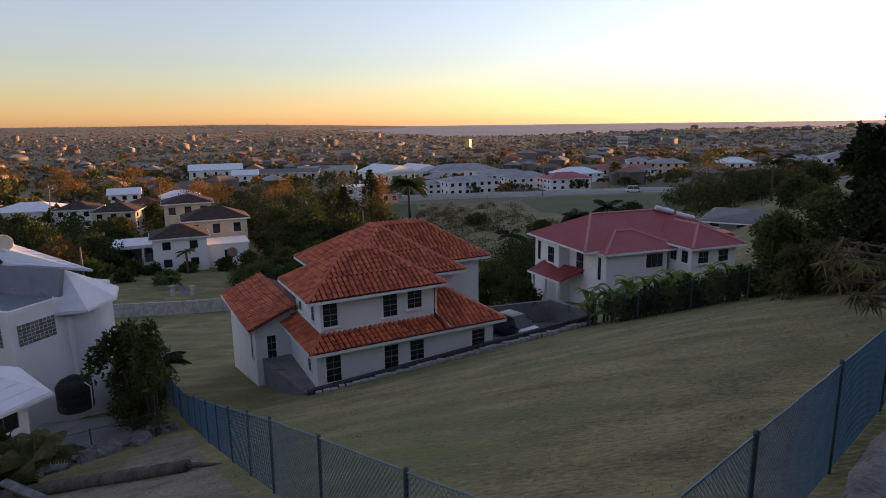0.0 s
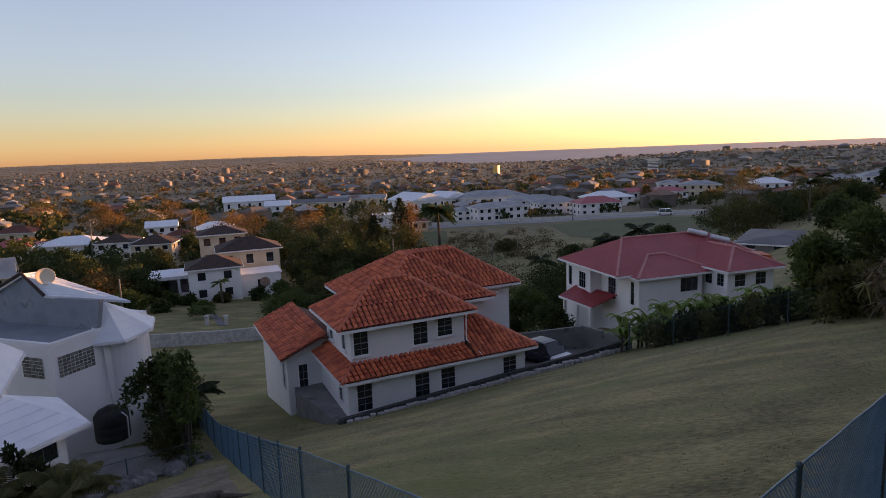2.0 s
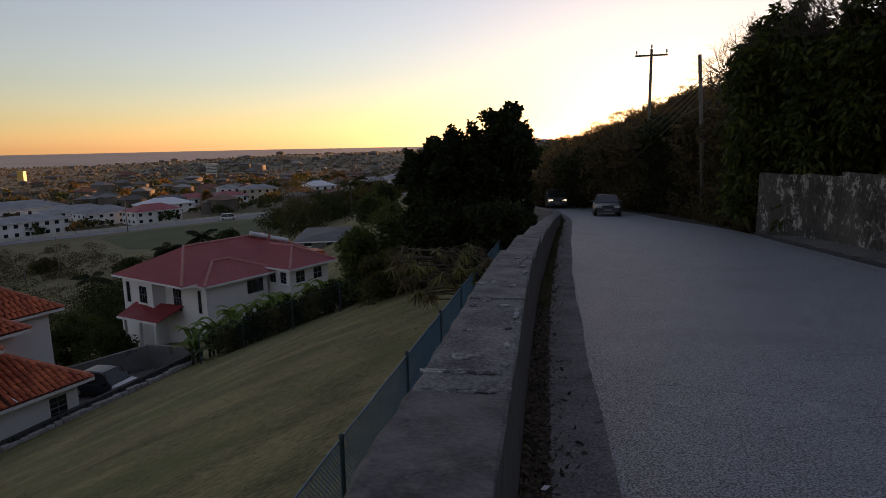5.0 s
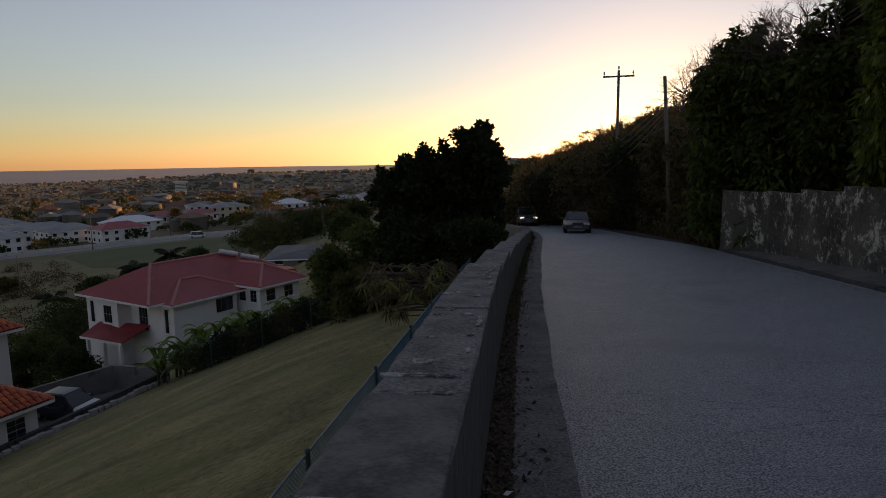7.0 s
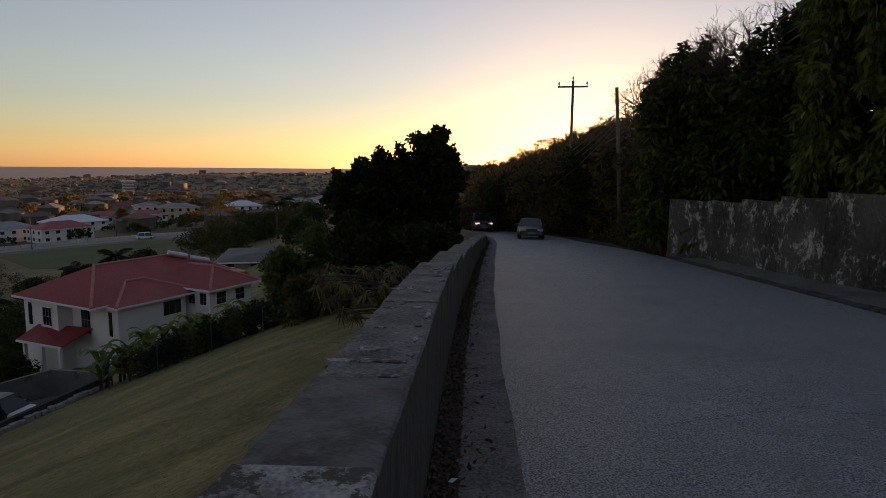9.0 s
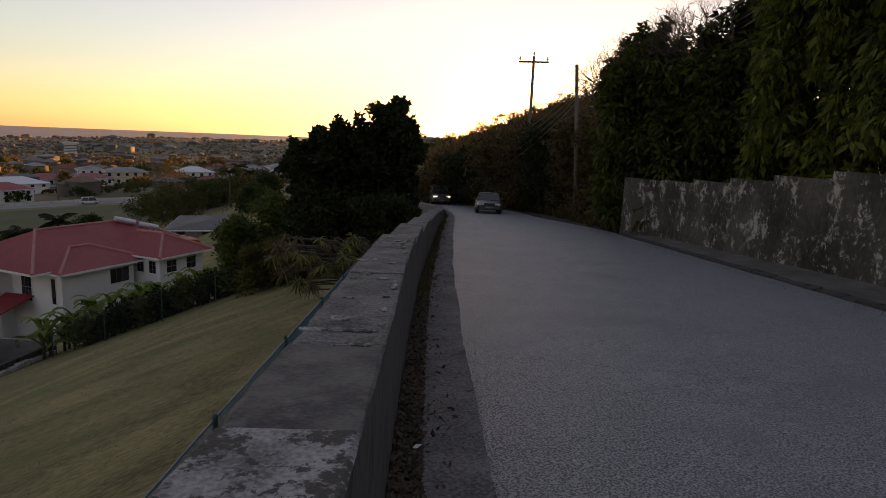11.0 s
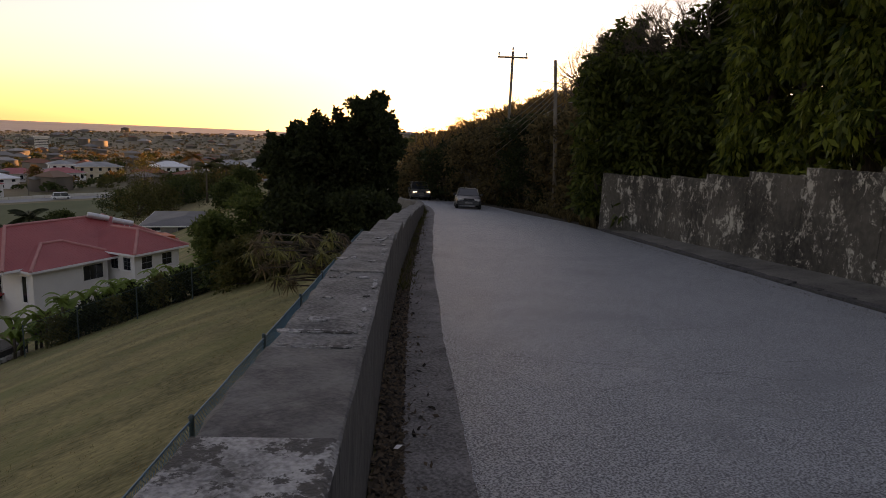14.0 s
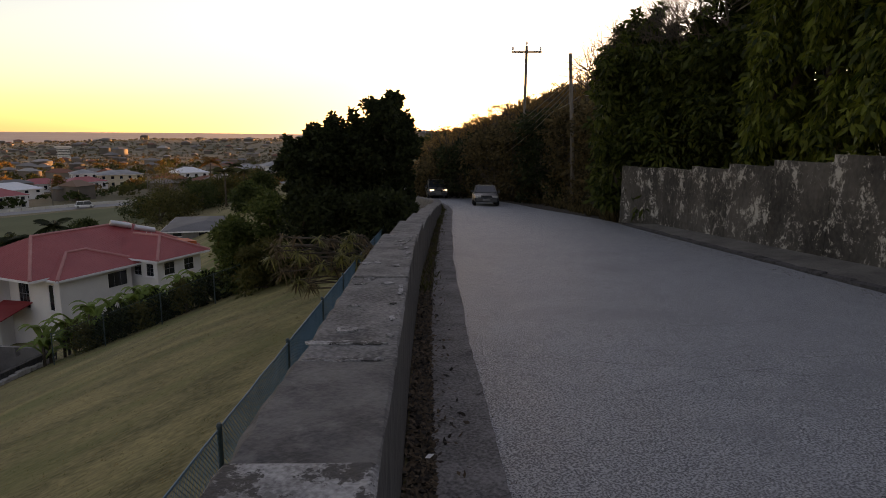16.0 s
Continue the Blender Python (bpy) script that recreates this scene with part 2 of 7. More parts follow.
LEAF_FARGREEN = leafy("hazed_tree_leaf", (0.085, 0.082, 0.05), (0.16, 0.14, 0.088))
LEAF_BROAD = leafy("broad_green_leaf", (0.06, 0.125, 0.026), (0.24, 0.34, 0.09), 0.4, 0.5)
STRAW = surf("dead_leaf", (0.016, 0.011, 0.008), (0.10, 0.066, 0.04), 5.0, 0.9, 0.2, 30.0, island=0.7, spread=0.25)
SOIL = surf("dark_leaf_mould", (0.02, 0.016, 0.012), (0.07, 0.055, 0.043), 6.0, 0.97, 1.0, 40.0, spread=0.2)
STONEY = surf("whitewashed_stone", (0.22, 0.21, 0.2), (0.52, 0.5, 0.48), 2.5, 0.9, 0.4, 12.0, spread=0.2)
ROOFDARK = surf("dull_roof_sheet", (0.09, 0.09, 0.095), (0.15, 0.15, 0.155), 0.25, 0.8, 0.1, 6.0)

# ---- the lie of the land ----
def smooth(t):
    t = np.clip(t, 0.0, 1.0)
    return t * t * (3 - 2 * t)


def shift(al):
    """How far the road has drifted to its left at a distance along it."""
    xs, ys = [0, 9, 22, 36, 45, 57, 70, 85, 110, 150], [0, 0, -0.5, -1.2, -0.9, 1.0, 4.5, 9.5, 16, 20]
    al = np.asarray(al, float)
    return sum(np.interp(al + d, xs, ys) for d in (-4, -2, 0, 2, 4)) / 5


def road_z(al):
    al = np.asarray(al, float)
    return -1.7 - 0.075 * np.clip(al, -60, 60) - 0.035 * np.clip(al - 60, 0, 100)


LEFT_X = [0.2, 0.62, 2.2, 10.3, 28, 45, 70, 120, 400, 4000]
LEFT_Z = [-3.6, -4.0, -4.3, -6.6, -13.2, -16.5, -19.5, -21.5, -23.6, -25.3]


def land(x, y):
    """The ground's height."""
    x, y = np.asarray(x, float), np.asarray(y, float)
    al, la = x * UA[0] + y * UA[1], x * NA[0] + y * NA[1]
    s = la - shift(al)
    rz = road_z(al)
    left = np.interp(s, LEFT_X, LEFT_Z) - 0.06 * np.clip(al, -40, 80)
    out = -6.4 - s
    bank = rz - 0.05 + 0.27 * smooth((out - 1.95) / 0.6)
    hill = np.interp(out, [2.2, 3.2, 30, 60, 120], [0, 0.9, 8.5, 13, 16]) * (1 - smooth((al - 420) / 120)) - 12 * smooth((al - 420) / 150) * smooth((out - 2) / 30)
    right = np.where(out > 0, bank + hill, rz)
    z = np.where(s > 0.45, left, np.where(s > 0.2, rz + (left - rz) * (s - 0.2) / 0.25, right))
    r, yaw = np.hypot(x, y), np.degrees(np.arctan2(-x, y))
    z = z + 21 * smooth((r - 2100) / 1700) * smooth((yaw + 1) / 14) + 3 * smooth((r - 700) / 600) * smooth(yaw / 10)
    z = z + 10.5 * np.exp(-(((r - 1150) / 300) ** 2)) * smooth((-15 - yaw) / 8) + 2.0 * smooth((r - 300) / 300) * np.sin(x / 170.0) * np.cos(y / 230.0)
    coast = np.interp(yaw, [-60, -22, -14, -6, 0, 4, 11, 18], [1900, 1700, 1320, 1180, 1220, 1600, 2300, 5200])
    z = z - 8 * smooth((r - coast) / 150)
    return z


def on(x, y):
    return float(land(x, y))


def place(al, la, z=0.0):
    return (al * UA[0] + la * NA[0], al * UA[1] + la * NA[1], z)


def spaced(stops):
    out = []
    for a, b, n in stops:
        out.extend(np.linspace(a, b, n, endpoint=False))
    return np.array(out + [stops[-1][1]])


half = [(0, 3.2, 17), (3.2, 14, 28), (14, 60, 64), (60, 200, 60), (200, 800, 50), (800, 4950, 54)]
als = np.r_[-spaced([(0, 20, 8), (20, 400, 14), (400, 4950, 12)])[::-1][:-1], spaced([(0, 60, 70), (60, 200, 60), (200, 800, 50), (800, 4950, 54)])]
las = np.r_[-spaced([(0.4, 6.4, 8), (6.4, 14, 18), (14, 60, 24), (60, 400, 24), (400, 4950, 26)])[::-1], [0.0, 0.19, 0.21, 0.3, 0.45, 0.5], spaced([(0.7, 14, 30), (14, 60, 56), (60, 200, 56), (200, 800, 50), (800, 4950, 54)])]
A2, B2 = np.meshgrid(als, las, indexing="ij")
drift = shift(A2) * (1 - smooth((np.abs(B2) - 8) / 30))
B2 = B2 + drift
X2, Y2 = A2 * UA[0] + B2 * NA[0], A2 * UA[1] + B2 * NA[1]
Z2 = land(X2, Y2)
Z2 = np.where((B2 - shift(A2) < 0.19) & (B2 - shift(A2) > -6.98), Z2 - 0.05, Z2)
gv = np.stack([X2, Y2, Z2], -1).reshape(-1, 3)
ni, nj = A2.shape
ix = (np.arange(ni - 1)[:, None] * nj + np.arange(nj - 1)[None]).ravel()
gf = np.stack([ix, ix + nj, ix + nj + 1, ix + 1], 1)


def town_ground():
    """Lawn close by, dry scrub and gardens beyond, haze put into their colour."""
    m = surf("ground_cover", (0.098, 0.088, 0.032), (0.3, 0.245, 0.105), 0.55, 0.97, 0.8, 9.0, stain=(0.13, 0.142, 0.042), stain_scale=0.22, stain_at=0.53, stretch=(0.6, 1.25, 1.0), spread=0.12, grit=0.46, detail=12.0, relief=0.05, stain_edge=0.1)
    nn, ll = m.node_tree.nodes, m.node_tree.links
    bs = nn["Principled BSDF"]
    near = bs.inputs["Base Color"].links[0].from_socket
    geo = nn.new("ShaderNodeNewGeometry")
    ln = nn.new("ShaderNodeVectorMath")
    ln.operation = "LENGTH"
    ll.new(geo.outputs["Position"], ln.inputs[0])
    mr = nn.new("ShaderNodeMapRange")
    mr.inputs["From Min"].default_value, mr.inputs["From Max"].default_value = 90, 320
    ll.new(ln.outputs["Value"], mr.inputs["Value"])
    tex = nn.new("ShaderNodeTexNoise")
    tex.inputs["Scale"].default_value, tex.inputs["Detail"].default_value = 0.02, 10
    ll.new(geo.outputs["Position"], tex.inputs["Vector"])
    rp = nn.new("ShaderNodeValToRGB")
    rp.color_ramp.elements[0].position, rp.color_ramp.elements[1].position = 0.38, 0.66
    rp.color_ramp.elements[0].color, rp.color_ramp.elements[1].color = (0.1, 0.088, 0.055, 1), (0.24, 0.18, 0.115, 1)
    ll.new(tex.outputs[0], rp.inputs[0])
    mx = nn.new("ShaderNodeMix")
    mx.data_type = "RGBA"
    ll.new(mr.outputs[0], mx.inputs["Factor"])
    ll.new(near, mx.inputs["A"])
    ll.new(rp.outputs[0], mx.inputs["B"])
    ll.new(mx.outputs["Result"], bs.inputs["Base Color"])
    return m


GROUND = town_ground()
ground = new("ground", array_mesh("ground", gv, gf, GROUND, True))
tagged(ground, "dry green and brown grass slope running down to a wide plain", "ground", kind="structure")
WATER = surf("sea_water", (0.24, 0.23, 0.23), (0.3, 0.29, 0.285), 0.01, 0.7, 0.0, 0.2)
sea_m = M()
sea_m.add([(-5000, 300, -30.6), (4800, 300, -30.6), (4800, 4900, -30.6), (-5000, 4900, -30.6)], [(0, 1, 2, 3)])
tagged(part("water", sea_m, WATER), "pale calm sea along the horizon", "sea", kind="structure")

# road, verge and its cracks
road_al = spaced([(-14, 0, 40), (0, 18, 150), (18, 60, 100), (60, 130, 70)])


def ribbon(lo, hi, lift, n=6, rough=0.0):
    m = M()
    rnd = random.Random(4)
    for i, a in enumerate(road_al):
        l0, l1 = lo(a), hi(a)
        for k in range(n + 1):
            la = l0 + (l1 - l0) * k / n + float(shift(a))
            if k in (0, n):
                la += rnd.uniform(-rough, rough)
            m.v.append(place(a, la, float(road_z(a)) + lift))
    for i in range(len(road_al) - 1):
        for k in range(n):
            b = i * (n + 1) + k
            m.f.append((b, b + n + 1, b + n + 2, b + 1))
    return m


tagged(part("road", ribbon(lambda a: -7.2 + 1.65 * smooth((a - 24) / 15), lambda a: -0.41 - 0.02 * math.sin(a * 1.3) * math.sin(a * 0.5 + 1), 0.0, 8, 0.006), ASPHALT, smooth=True), "worn grey asphalt road running downhill", "road", kind="structure")
tagged(part("gutter", ribbon(lambda a: -0.55, lambda a: 0.03, -0.004, 4, 0.0), DIRT, smooth=True), "worn concrete gutter strip along the road", "gutter", kind="structure")
tagged(part("verge", ribbon(lambda a: 0.02, lambda a: 0.2, -0.004, 3, 0.02), SOIL, smooth=True), "strip of dark leaf mould along the wall", "verge", kind="structure")
rn = random.Random(22)
RUBBER_DARK = surf("crack_shadow", (0.015, 0.015, 0.015), (0.03, 0.03, 0.03), 3.0, 0.9, 0.0, 10.0)
cracks = thing("road_cracks", "thin dark cracks in the asphalt", "cracks", kind="structure")
for a0, l0, a1, l1 in ((2.85, -2.3, 3.25, -3.4), (5.7, -0.6, 5.05, -3.6), (6.9, -3.0, 7.6, -5.6), (1.9, -3.0, 4.2, -5.4), (9.5, -2.2, 12.5, -2.9), (4.6, -1.6, 5.4, -3.4), (11.5, -3.6, 11.2, -6.0), (15.5, -1.4, 15.8, -4.4), (7.9, -3.4, 10.2, -4.4), (2.2, -2.5, 2.75, -3.9), (5.6, -3.6, 6.1, -6.0), (13.2, -1.0, 14.0, -3.0)):
    m = M()
    n = 90
    off = 0.0
    for i in range(n + 1):
        f = i / n
        off = off * 0.9 + rn.uniform(-0.016, 0.016)
        a, la = a0 + (a1 - a0) * f + off, l0 + (l1 - l0) * f + off * 0.4 + float(shift(a0))
        w = rn.uniform(0.001, 0.0042)
        m.v.extend([place(a - w, la, float(road_z(a - w)) + 0.004), place(a + w, la - w, float(road_z(a + w)) + 0.004)])
        if i:
            m.f.append((2 * i - 2, 2 * i - 1, 2 * i + 1, 2 * i))
    part("crack", m, RUBBER_DARK, cracks)

# ---- the low concrete wall beside the road ----
def wall_top(al):
    steps = sum(h * (al > a) for a, h in ((7.8, 0.12), (11.2, 0.12), (15.8, 0.1), (20.8, 0.08), (25.8, 0.08), (30.8, 0.07), (36.0, 0.07), (41.2, 0.07), (46.4, 0.07), (51.0, 0.07)))
    return max(-0.79 - 0.0615 * al - steps - 0.016 * max(0.0, al - 14), float(road_z(al)) + 0.22)


def sweep_wall(m, a0, a1, z_of, rnd, step=0.16, lift=0.0, chip=0.012):
    n = max(2, int((a1 - a0) / step))
    ring = 8
    for i in range(n + 1):
        a = a0 + (a1 - a0) * i / n
        s = float(shift(a))
        base, top = float(road_z(a)) - 0.06, z_of(a) + lift
        j = lambda k=1.0: rnd.uniform(-chip, chip) * k
        back = min(top - 0.3, on(*place(a, 0.9 + s)[:2]) - 0.2)
        pts = [(0.2, base), (0.2 + j(0.1), top - 0.06), (0.198 + j(0.35), top - 0.013 + j(0.4)), (0.212 + j(0.7), top + j(0.25)), (0.42, top + j(0.4)), (0.62 + j(), top + j(0.3)), (0.655 + j(), top - 0.04), (0.66, back)]
        m.v.extend(place(a, la + s, z) for la, z in pts)
    for i in range(n):
        for k in range(ring - 1):
            b = i * ring + k
            m.f.append((b, b + 1, b + ring + 1, b + ring))
    m.f.append(tuple(range(ring)))
    m.f.append(tuple(n * ring + k for k in range(ring))[::-1])


rnd = random.Random(11)
roadside_wall = thing("wall_roadside", "low weathered grey concrete wall with stepped cracked sections", "wall", kind="structure")
cuts = [-14.0, -9.5, -5.5, -3.2, -1.0, 1.52, 2.47, 4.6, 7.8, 11.2, 15.8, 20.8, 25.8, 30.8, 36.0, 41.2, 46.4, 51.0, 56.0, 62.0, 70.0, 80.0]
LIGHTSLAB = surf("pale_chipped_concrete", (0.15, 0.15, 0.15), (0.4, 0.4, 0.4), 6.0, 0.9, 0.9, 60.0, stain=(0.06, 0.058, 0.056), stain_scale=9.0, stain_at=0.52, spread=0.1, grit=0.5, stain_rough=0.75, stain_edge=0.015)
DARKSLAB = surf("dark_smooth_concrete", (0.045, 0.045, 0.047), (0.125, 0.123, 0.12), 4.0, 0.9, 0.5, 50.0, stain=(0.19, 0.187, 0.183), stain_scale=3.0, stain_at=0.58, spread=0.11, grit=0.3, stain_rough=0.72, stain_edge=0.1)
for i, (a0, a1) in enumerate(zip(cuts, cuts[1:])):
    m = M()
    lift = 0.02 if a1 <= 1.6 else (0.0 if a0 < 2 else 0.012 * ((i % 3) - 1))
    mid = (a0 + a1) / 2
    sweep_wall(m, a0 + 0.004, a1 - 0.004, lambda a: wall_top(min(max(a, a0 + 0.01), a1 - 0.01)), rnd, 0.12 if a0 < 14 else 0.5, lift, 0.011 if a0 < 14 else 0.006)
    sec = part("section", m, LIGHTSLAB if a1 <= 1.6 else DARKSLAB if a1 < 2.6 else CONCRETE, roadside_wall)
    # The road face takes the stained concrete with shade in its colour.
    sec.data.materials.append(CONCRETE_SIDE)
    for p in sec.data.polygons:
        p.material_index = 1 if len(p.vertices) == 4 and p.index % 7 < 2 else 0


def flake(a, la, z, w, l, rn, mat, parent, name="chip"):
    """A thin broken skin of cement lying on the wall."""
    m = M()
    n = 11
    ring = []
    for k in range(n):
        t = 2 * math.pi * k / n
        q = rn.uniform(0.55, 1.1)
        ring.append(place(a + math.cos(t) * l * q, la + math.sin(t) * w * q)[:2])
    ux, uy = UA
    m.prism(ring, [z(x * ux + y * uy) - 0.004 for x, y in ring], [z(x * ux + y * uy) + 0.004 for x, y in ring])
    return part(name, m, mat, parent)


rn = random.Random(41)
for j, (a, la, w, l) in enumerate([(2.52, rn.uniform(0.26, 0.6), rn.uniform(0.03, 0.08), rn.uniform(0.02, 0.05)) for _ in range(6)] + [(2.78, 0.3 + 0.05 * k, 0.05, rn.uniform(0.01, 0.04)) for k in range(7)]
                                  + [(rn.uniform(2.6, 7.6), rn.uniform(0.23, 0.29), rn.uniform(0.008, 0.03), rn.uniform(0.03, 0.12)) for _ in range(20)] + [(rn.uniform(2.9, 7.6), rn.uniform(0.3, 0.6), rn.uniform(0.02, 0.06), rn.uniform(0.02, 0.09)) for _ in range(16)]):
    i = max(k for k, c in enumerate(cuts) if c < a)
    lift = 0.0 if cuts[i] < 2 else 0.012 * ((i % 3) - 1)
    flake(a, la, lambda q: wall_top(q) + lift + 0.003, w, l, rn, LIGHTSLAB, roadside_wall)


# ---- wire fences ----
def net(m, p, q, h0, h1, pitch=0.055, r=0.0032):
    """Woven wire between two posts: p and q are (x, y, foot), heights above the foot."""
    p, q = np.array(p, float), np.array(q, float)
    length = np.linalg.norm(q[:2] - p[:2])
    cols = int(length / pitch)
    d = (q - p) / max(cols, 1)
    across = np.array([-d[1], d[0], 0]) / np.linalg.norm(d[:2])
    rows = max(2, int((h1 - h0) / pitch))
    for c in range(cols):
        a = p + d * c
        zig = []
        for k in range(rows + 1):
            side = (k % 2) if c % 2 == 0 else 1 - (k % 2)
            zig.append(a + d * side * 1.02 + np.array([0, 0, h0 + (h1 - h0) * k / rows]) + across * 0.003 * (1 if side else -1))
        b = len(m.v)
        for w in zig:
            m.v.extend([tuple(w + d / np.linalg.norm(d) * r), tuple(w - d / np.linalg.norm(d) * r + across * r), tuple(w - d / np.linalg.norm(d) * r - across * r)])
        for k in range(rows):
            o = b + 3 * k
            for e in range(3):
                m.f.append((o + e, o + (e + 1) % 3, o + 3 + (e + 1) % 3, o + 3 + e))


def fence(label, spots, height, pitch=0.055, r=0.0032, drop=0.0, lean=0.02, mat_net=None, post_r=0.03, rail=True, only_posts=()):
    f = thing("wire_fence", label, "fence")
    rn = random.Random(len(spots))
    feet = [(x, y, on(x, y)) for x, y in spots]
    for i, (x, y, z) in enumerate(feet):
        m = M()
        top = height + 0.04
        dx, dy = rn.uniform(-lean, lean), rn.uniform(-lean, lean)
        m.tube([(x, y, z - 0.3), (x + dx, y + dy, z + top)], post_r, 8)
        m.tube([(x + dx, y + dy, z + top), (x + dx, y + dy, z + top + 0.03)], [post_r * 1.25, post_r * 0.6], 8)
        part("post", m, POSTGREEN, f, smooth=False)
    for (p, q) in zip(feet, feet[1:]):
        m = M()
        close = math.hypot(*p[:2]) < 11
        net(m, p, q, 0.02, height, pitch * (0.55 if close else 1), r * (0.7 if close else 1))
        part("wire_net", m, mat_net or NETBLUE, f)
        if rail:
            m = M()
            mid = [(p[0] + (q[0] - p[0]) * t, p[1] + (q[1] - p[1]) * t, p[2] + (q[2] - p[2]) * t + height + rn.uniform(-0.008, 0.008)) for t in np.linspace(0, 1, 9)]
            m.tube(mid, 0.013, 5)
            part("top_rail", m, mat_net or NETBLUE, f)
    return f


lower_al = [-10.4, -7.1, -3.9, -0.6, 2.65, 5.95, 9.2, 12.45, 15.7, 19.0, 22.3, 25.6, 28.9, 32.2, 35.5, 38.8, 42.0, 45.0]
fence("blue-green woven wire fence on steel posts below the road wall", [place(a, 2.2)[:2] for a in lower_al], 1.63, 0.056, 0.0045)
lower2 = [(3.45, 2.25), (3.98, 5.26), (4.48, 7.92), (4.88, 10.25), (5.45, 12.4), (6.1, 14.8), (6.8, 17.3), (7.5, 19.8), (8.2, 22.2), (8.95, 24.7), (9.6, 27.2), (10.2, 29.8), (10.8, 32.4), (11.25, 35.0), (11.6, 37.6)]
fence("blue-green woven wire fence running down the slope", [place(a, l)[:2] for a, l in lower2], 1.53, 0.084, 0.0074)
lower3 = [(31.4, 19.6), (31.7, 17.0), (32.3, 14.2), (33.2, 11.6), (34.4, 9.0), (36.0, 6.6), (38.0, 4.6)]
fence("dark wire fence with posts along the garden hedge", [place(a, l)[:2] for a, l in lower3], 1.7, 0.09, 0.004, mat_net=POSTGREEN)

# dark strip laid between the asphalt and the bank
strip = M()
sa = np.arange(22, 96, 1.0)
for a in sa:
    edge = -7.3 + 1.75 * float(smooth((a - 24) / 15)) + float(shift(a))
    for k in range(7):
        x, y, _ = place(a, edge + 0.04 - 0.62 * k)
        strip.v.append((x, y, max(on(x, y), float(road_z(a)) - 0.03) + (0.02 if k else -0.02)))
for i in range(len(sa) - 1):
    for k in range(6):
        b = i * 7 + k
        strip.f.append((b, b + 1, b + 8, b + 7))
tagged(part("bank_strip", strip, SOIL, smooth=True), "dark strip laid over the ground between road and bank", "earth strip", kind="structure")

# trodden bare earth beside the fence
EARTH = surf("trodden_earth", (0.10, 0.08, 0.055), (0.27, 0.215, 0.15), 0.8, 0.97, 0.8, 9.0, stain=(0.1, 0.105, 0.04), stain_scale=0.7, stain_at=0.57, spread=0.14, grit=0.5, relief=0.06)
earth = M()
rn = random.Random(12)
f_la, f_al = [l for _, l in lower2], [a for a, _ in lower2]
rows_ = np.linspace(7.0, 24.0, 40)
for la in rows_:
    fa = float(np.interp(la, f_la, f_al)) - 0.12
    wide = 5.2 * math.sin(math.pi * (0.12 + 0.8 * (la - 7) / 17)) + rn.uniform(-0.35, 0.35)
    for k in range(9):
        x, y, _ = place(fa - wide * k / 8, la)
        earth.v.append((x, y, on(x, y) + (0.02 if 0 < k < 8 else -0.03)))
for i in range(39):
    for k in range(8):
        b = i * 9 + k
        earth.f.append((b, b + 1, b + 10, b + 9))
tagged(part("bare_earth", earth, EARTH, smooth=True), "trodden bare brown earth beside the wire fence", "bare earth", kind="structure")

# ---- the flaked block wall across the road ----
block_wall = thing("wall_blockwork", "stepped grey block wall with flaking white paint", "wall", kind="structure")
edges = [24.3, 21.9, 19.4, 17.0, 14.8, 12.6, 10.3, 8.0, 5.7, 3.4, 1.1, -1.2, -6, -14]
tops = [-1.2, -1.12, -0.95, -0.75, -0.55, -0.34, -0.15, 0.04, 0.23, 0.42, 0.6, 0.8, 1.0]
for (a1, a0), top in zip(zip(edges, edges[1:]), tops):
    m = M()
    l1 = -7.75 if a1 > 24 else -8.4
    ring = [place(a0 + 0.004, -8.4)[:2], place(a1 - 0.004, l1)[:2], place(a1 - 0.004, l1 - 0.2)[:2], place(a0 + 0.004, -8.6)[:2]]
    zs = [float(road_z(a)) - 0.1 for a in (a0, a1, a1, a0)]
    m.prism(ring, zs, [top + 0.02, top, top, top + 0.02])
    part("panel", m, FLAKED, block_wall)
    m = M()
    m.prism([place(a0 - 0.02, -8.39)[:2], place(a0 + 0.2, -8.39)[:2], place(a0 + 0.2, -8.62)[:2], place(a0 - 0.02, -8.62)[:2]], float(road_z(a0)) - 0.1, top + 0.05)
    part("pier", m, FLAKED, block_wall)
kerb_m = M()
rn = random.Random(31)
for a in np.arange(-10, 24, 0.8):
    ring, z = [], []
    for al, la in ((a + 0.01, -7.1), (a + 0.79, -7.1), (a + 0.79, -7.27), (a + 0.01, -7.27)):
        ring.append(place(al, la + float(shift(al)) + rn.uniform(-0.025, 0.025))[:2])
        z.append(float(road_z(al)))
    kerb_m.prism(ring, [q - 0.1 for q in z], [q + h + rn.uniform(-0.02, 0.012) for q, h in zip(z, (0.055, 0.055, 0.075, 0.075))])
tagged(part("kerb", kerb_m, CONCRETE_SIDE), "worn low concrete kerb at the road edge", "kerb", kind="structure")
shoulder = M()
sa = np.arange(-12, 26, 1.0)
for a in sa:
    s, z = float(shift(a)), float(road_z(a))
    shoulder.v.extend([place(a, -7.25 + s, z + 0.06), place(a, -7.8 + s * 0.5, z + 0.1), place(a, -8.42, z + 0.16)])
for i in range(len(sa) - 1):
    for k in range(2):
        b = i * 3 + k
        shoulder.f.append((b + 1, b + 4, b + 3, b))
PAVING = surf("dusty_paving", (0.06, 0.056, 0.05), (0.165, 0.155, 0.14), 1.1, 0.95, 0.5, 30.0, stain=(0.05, 0.046, 0.04), stain_scale=0.9, stain_at=0.58, spread=0.16, grit=0.4, stain_edge=0.08)
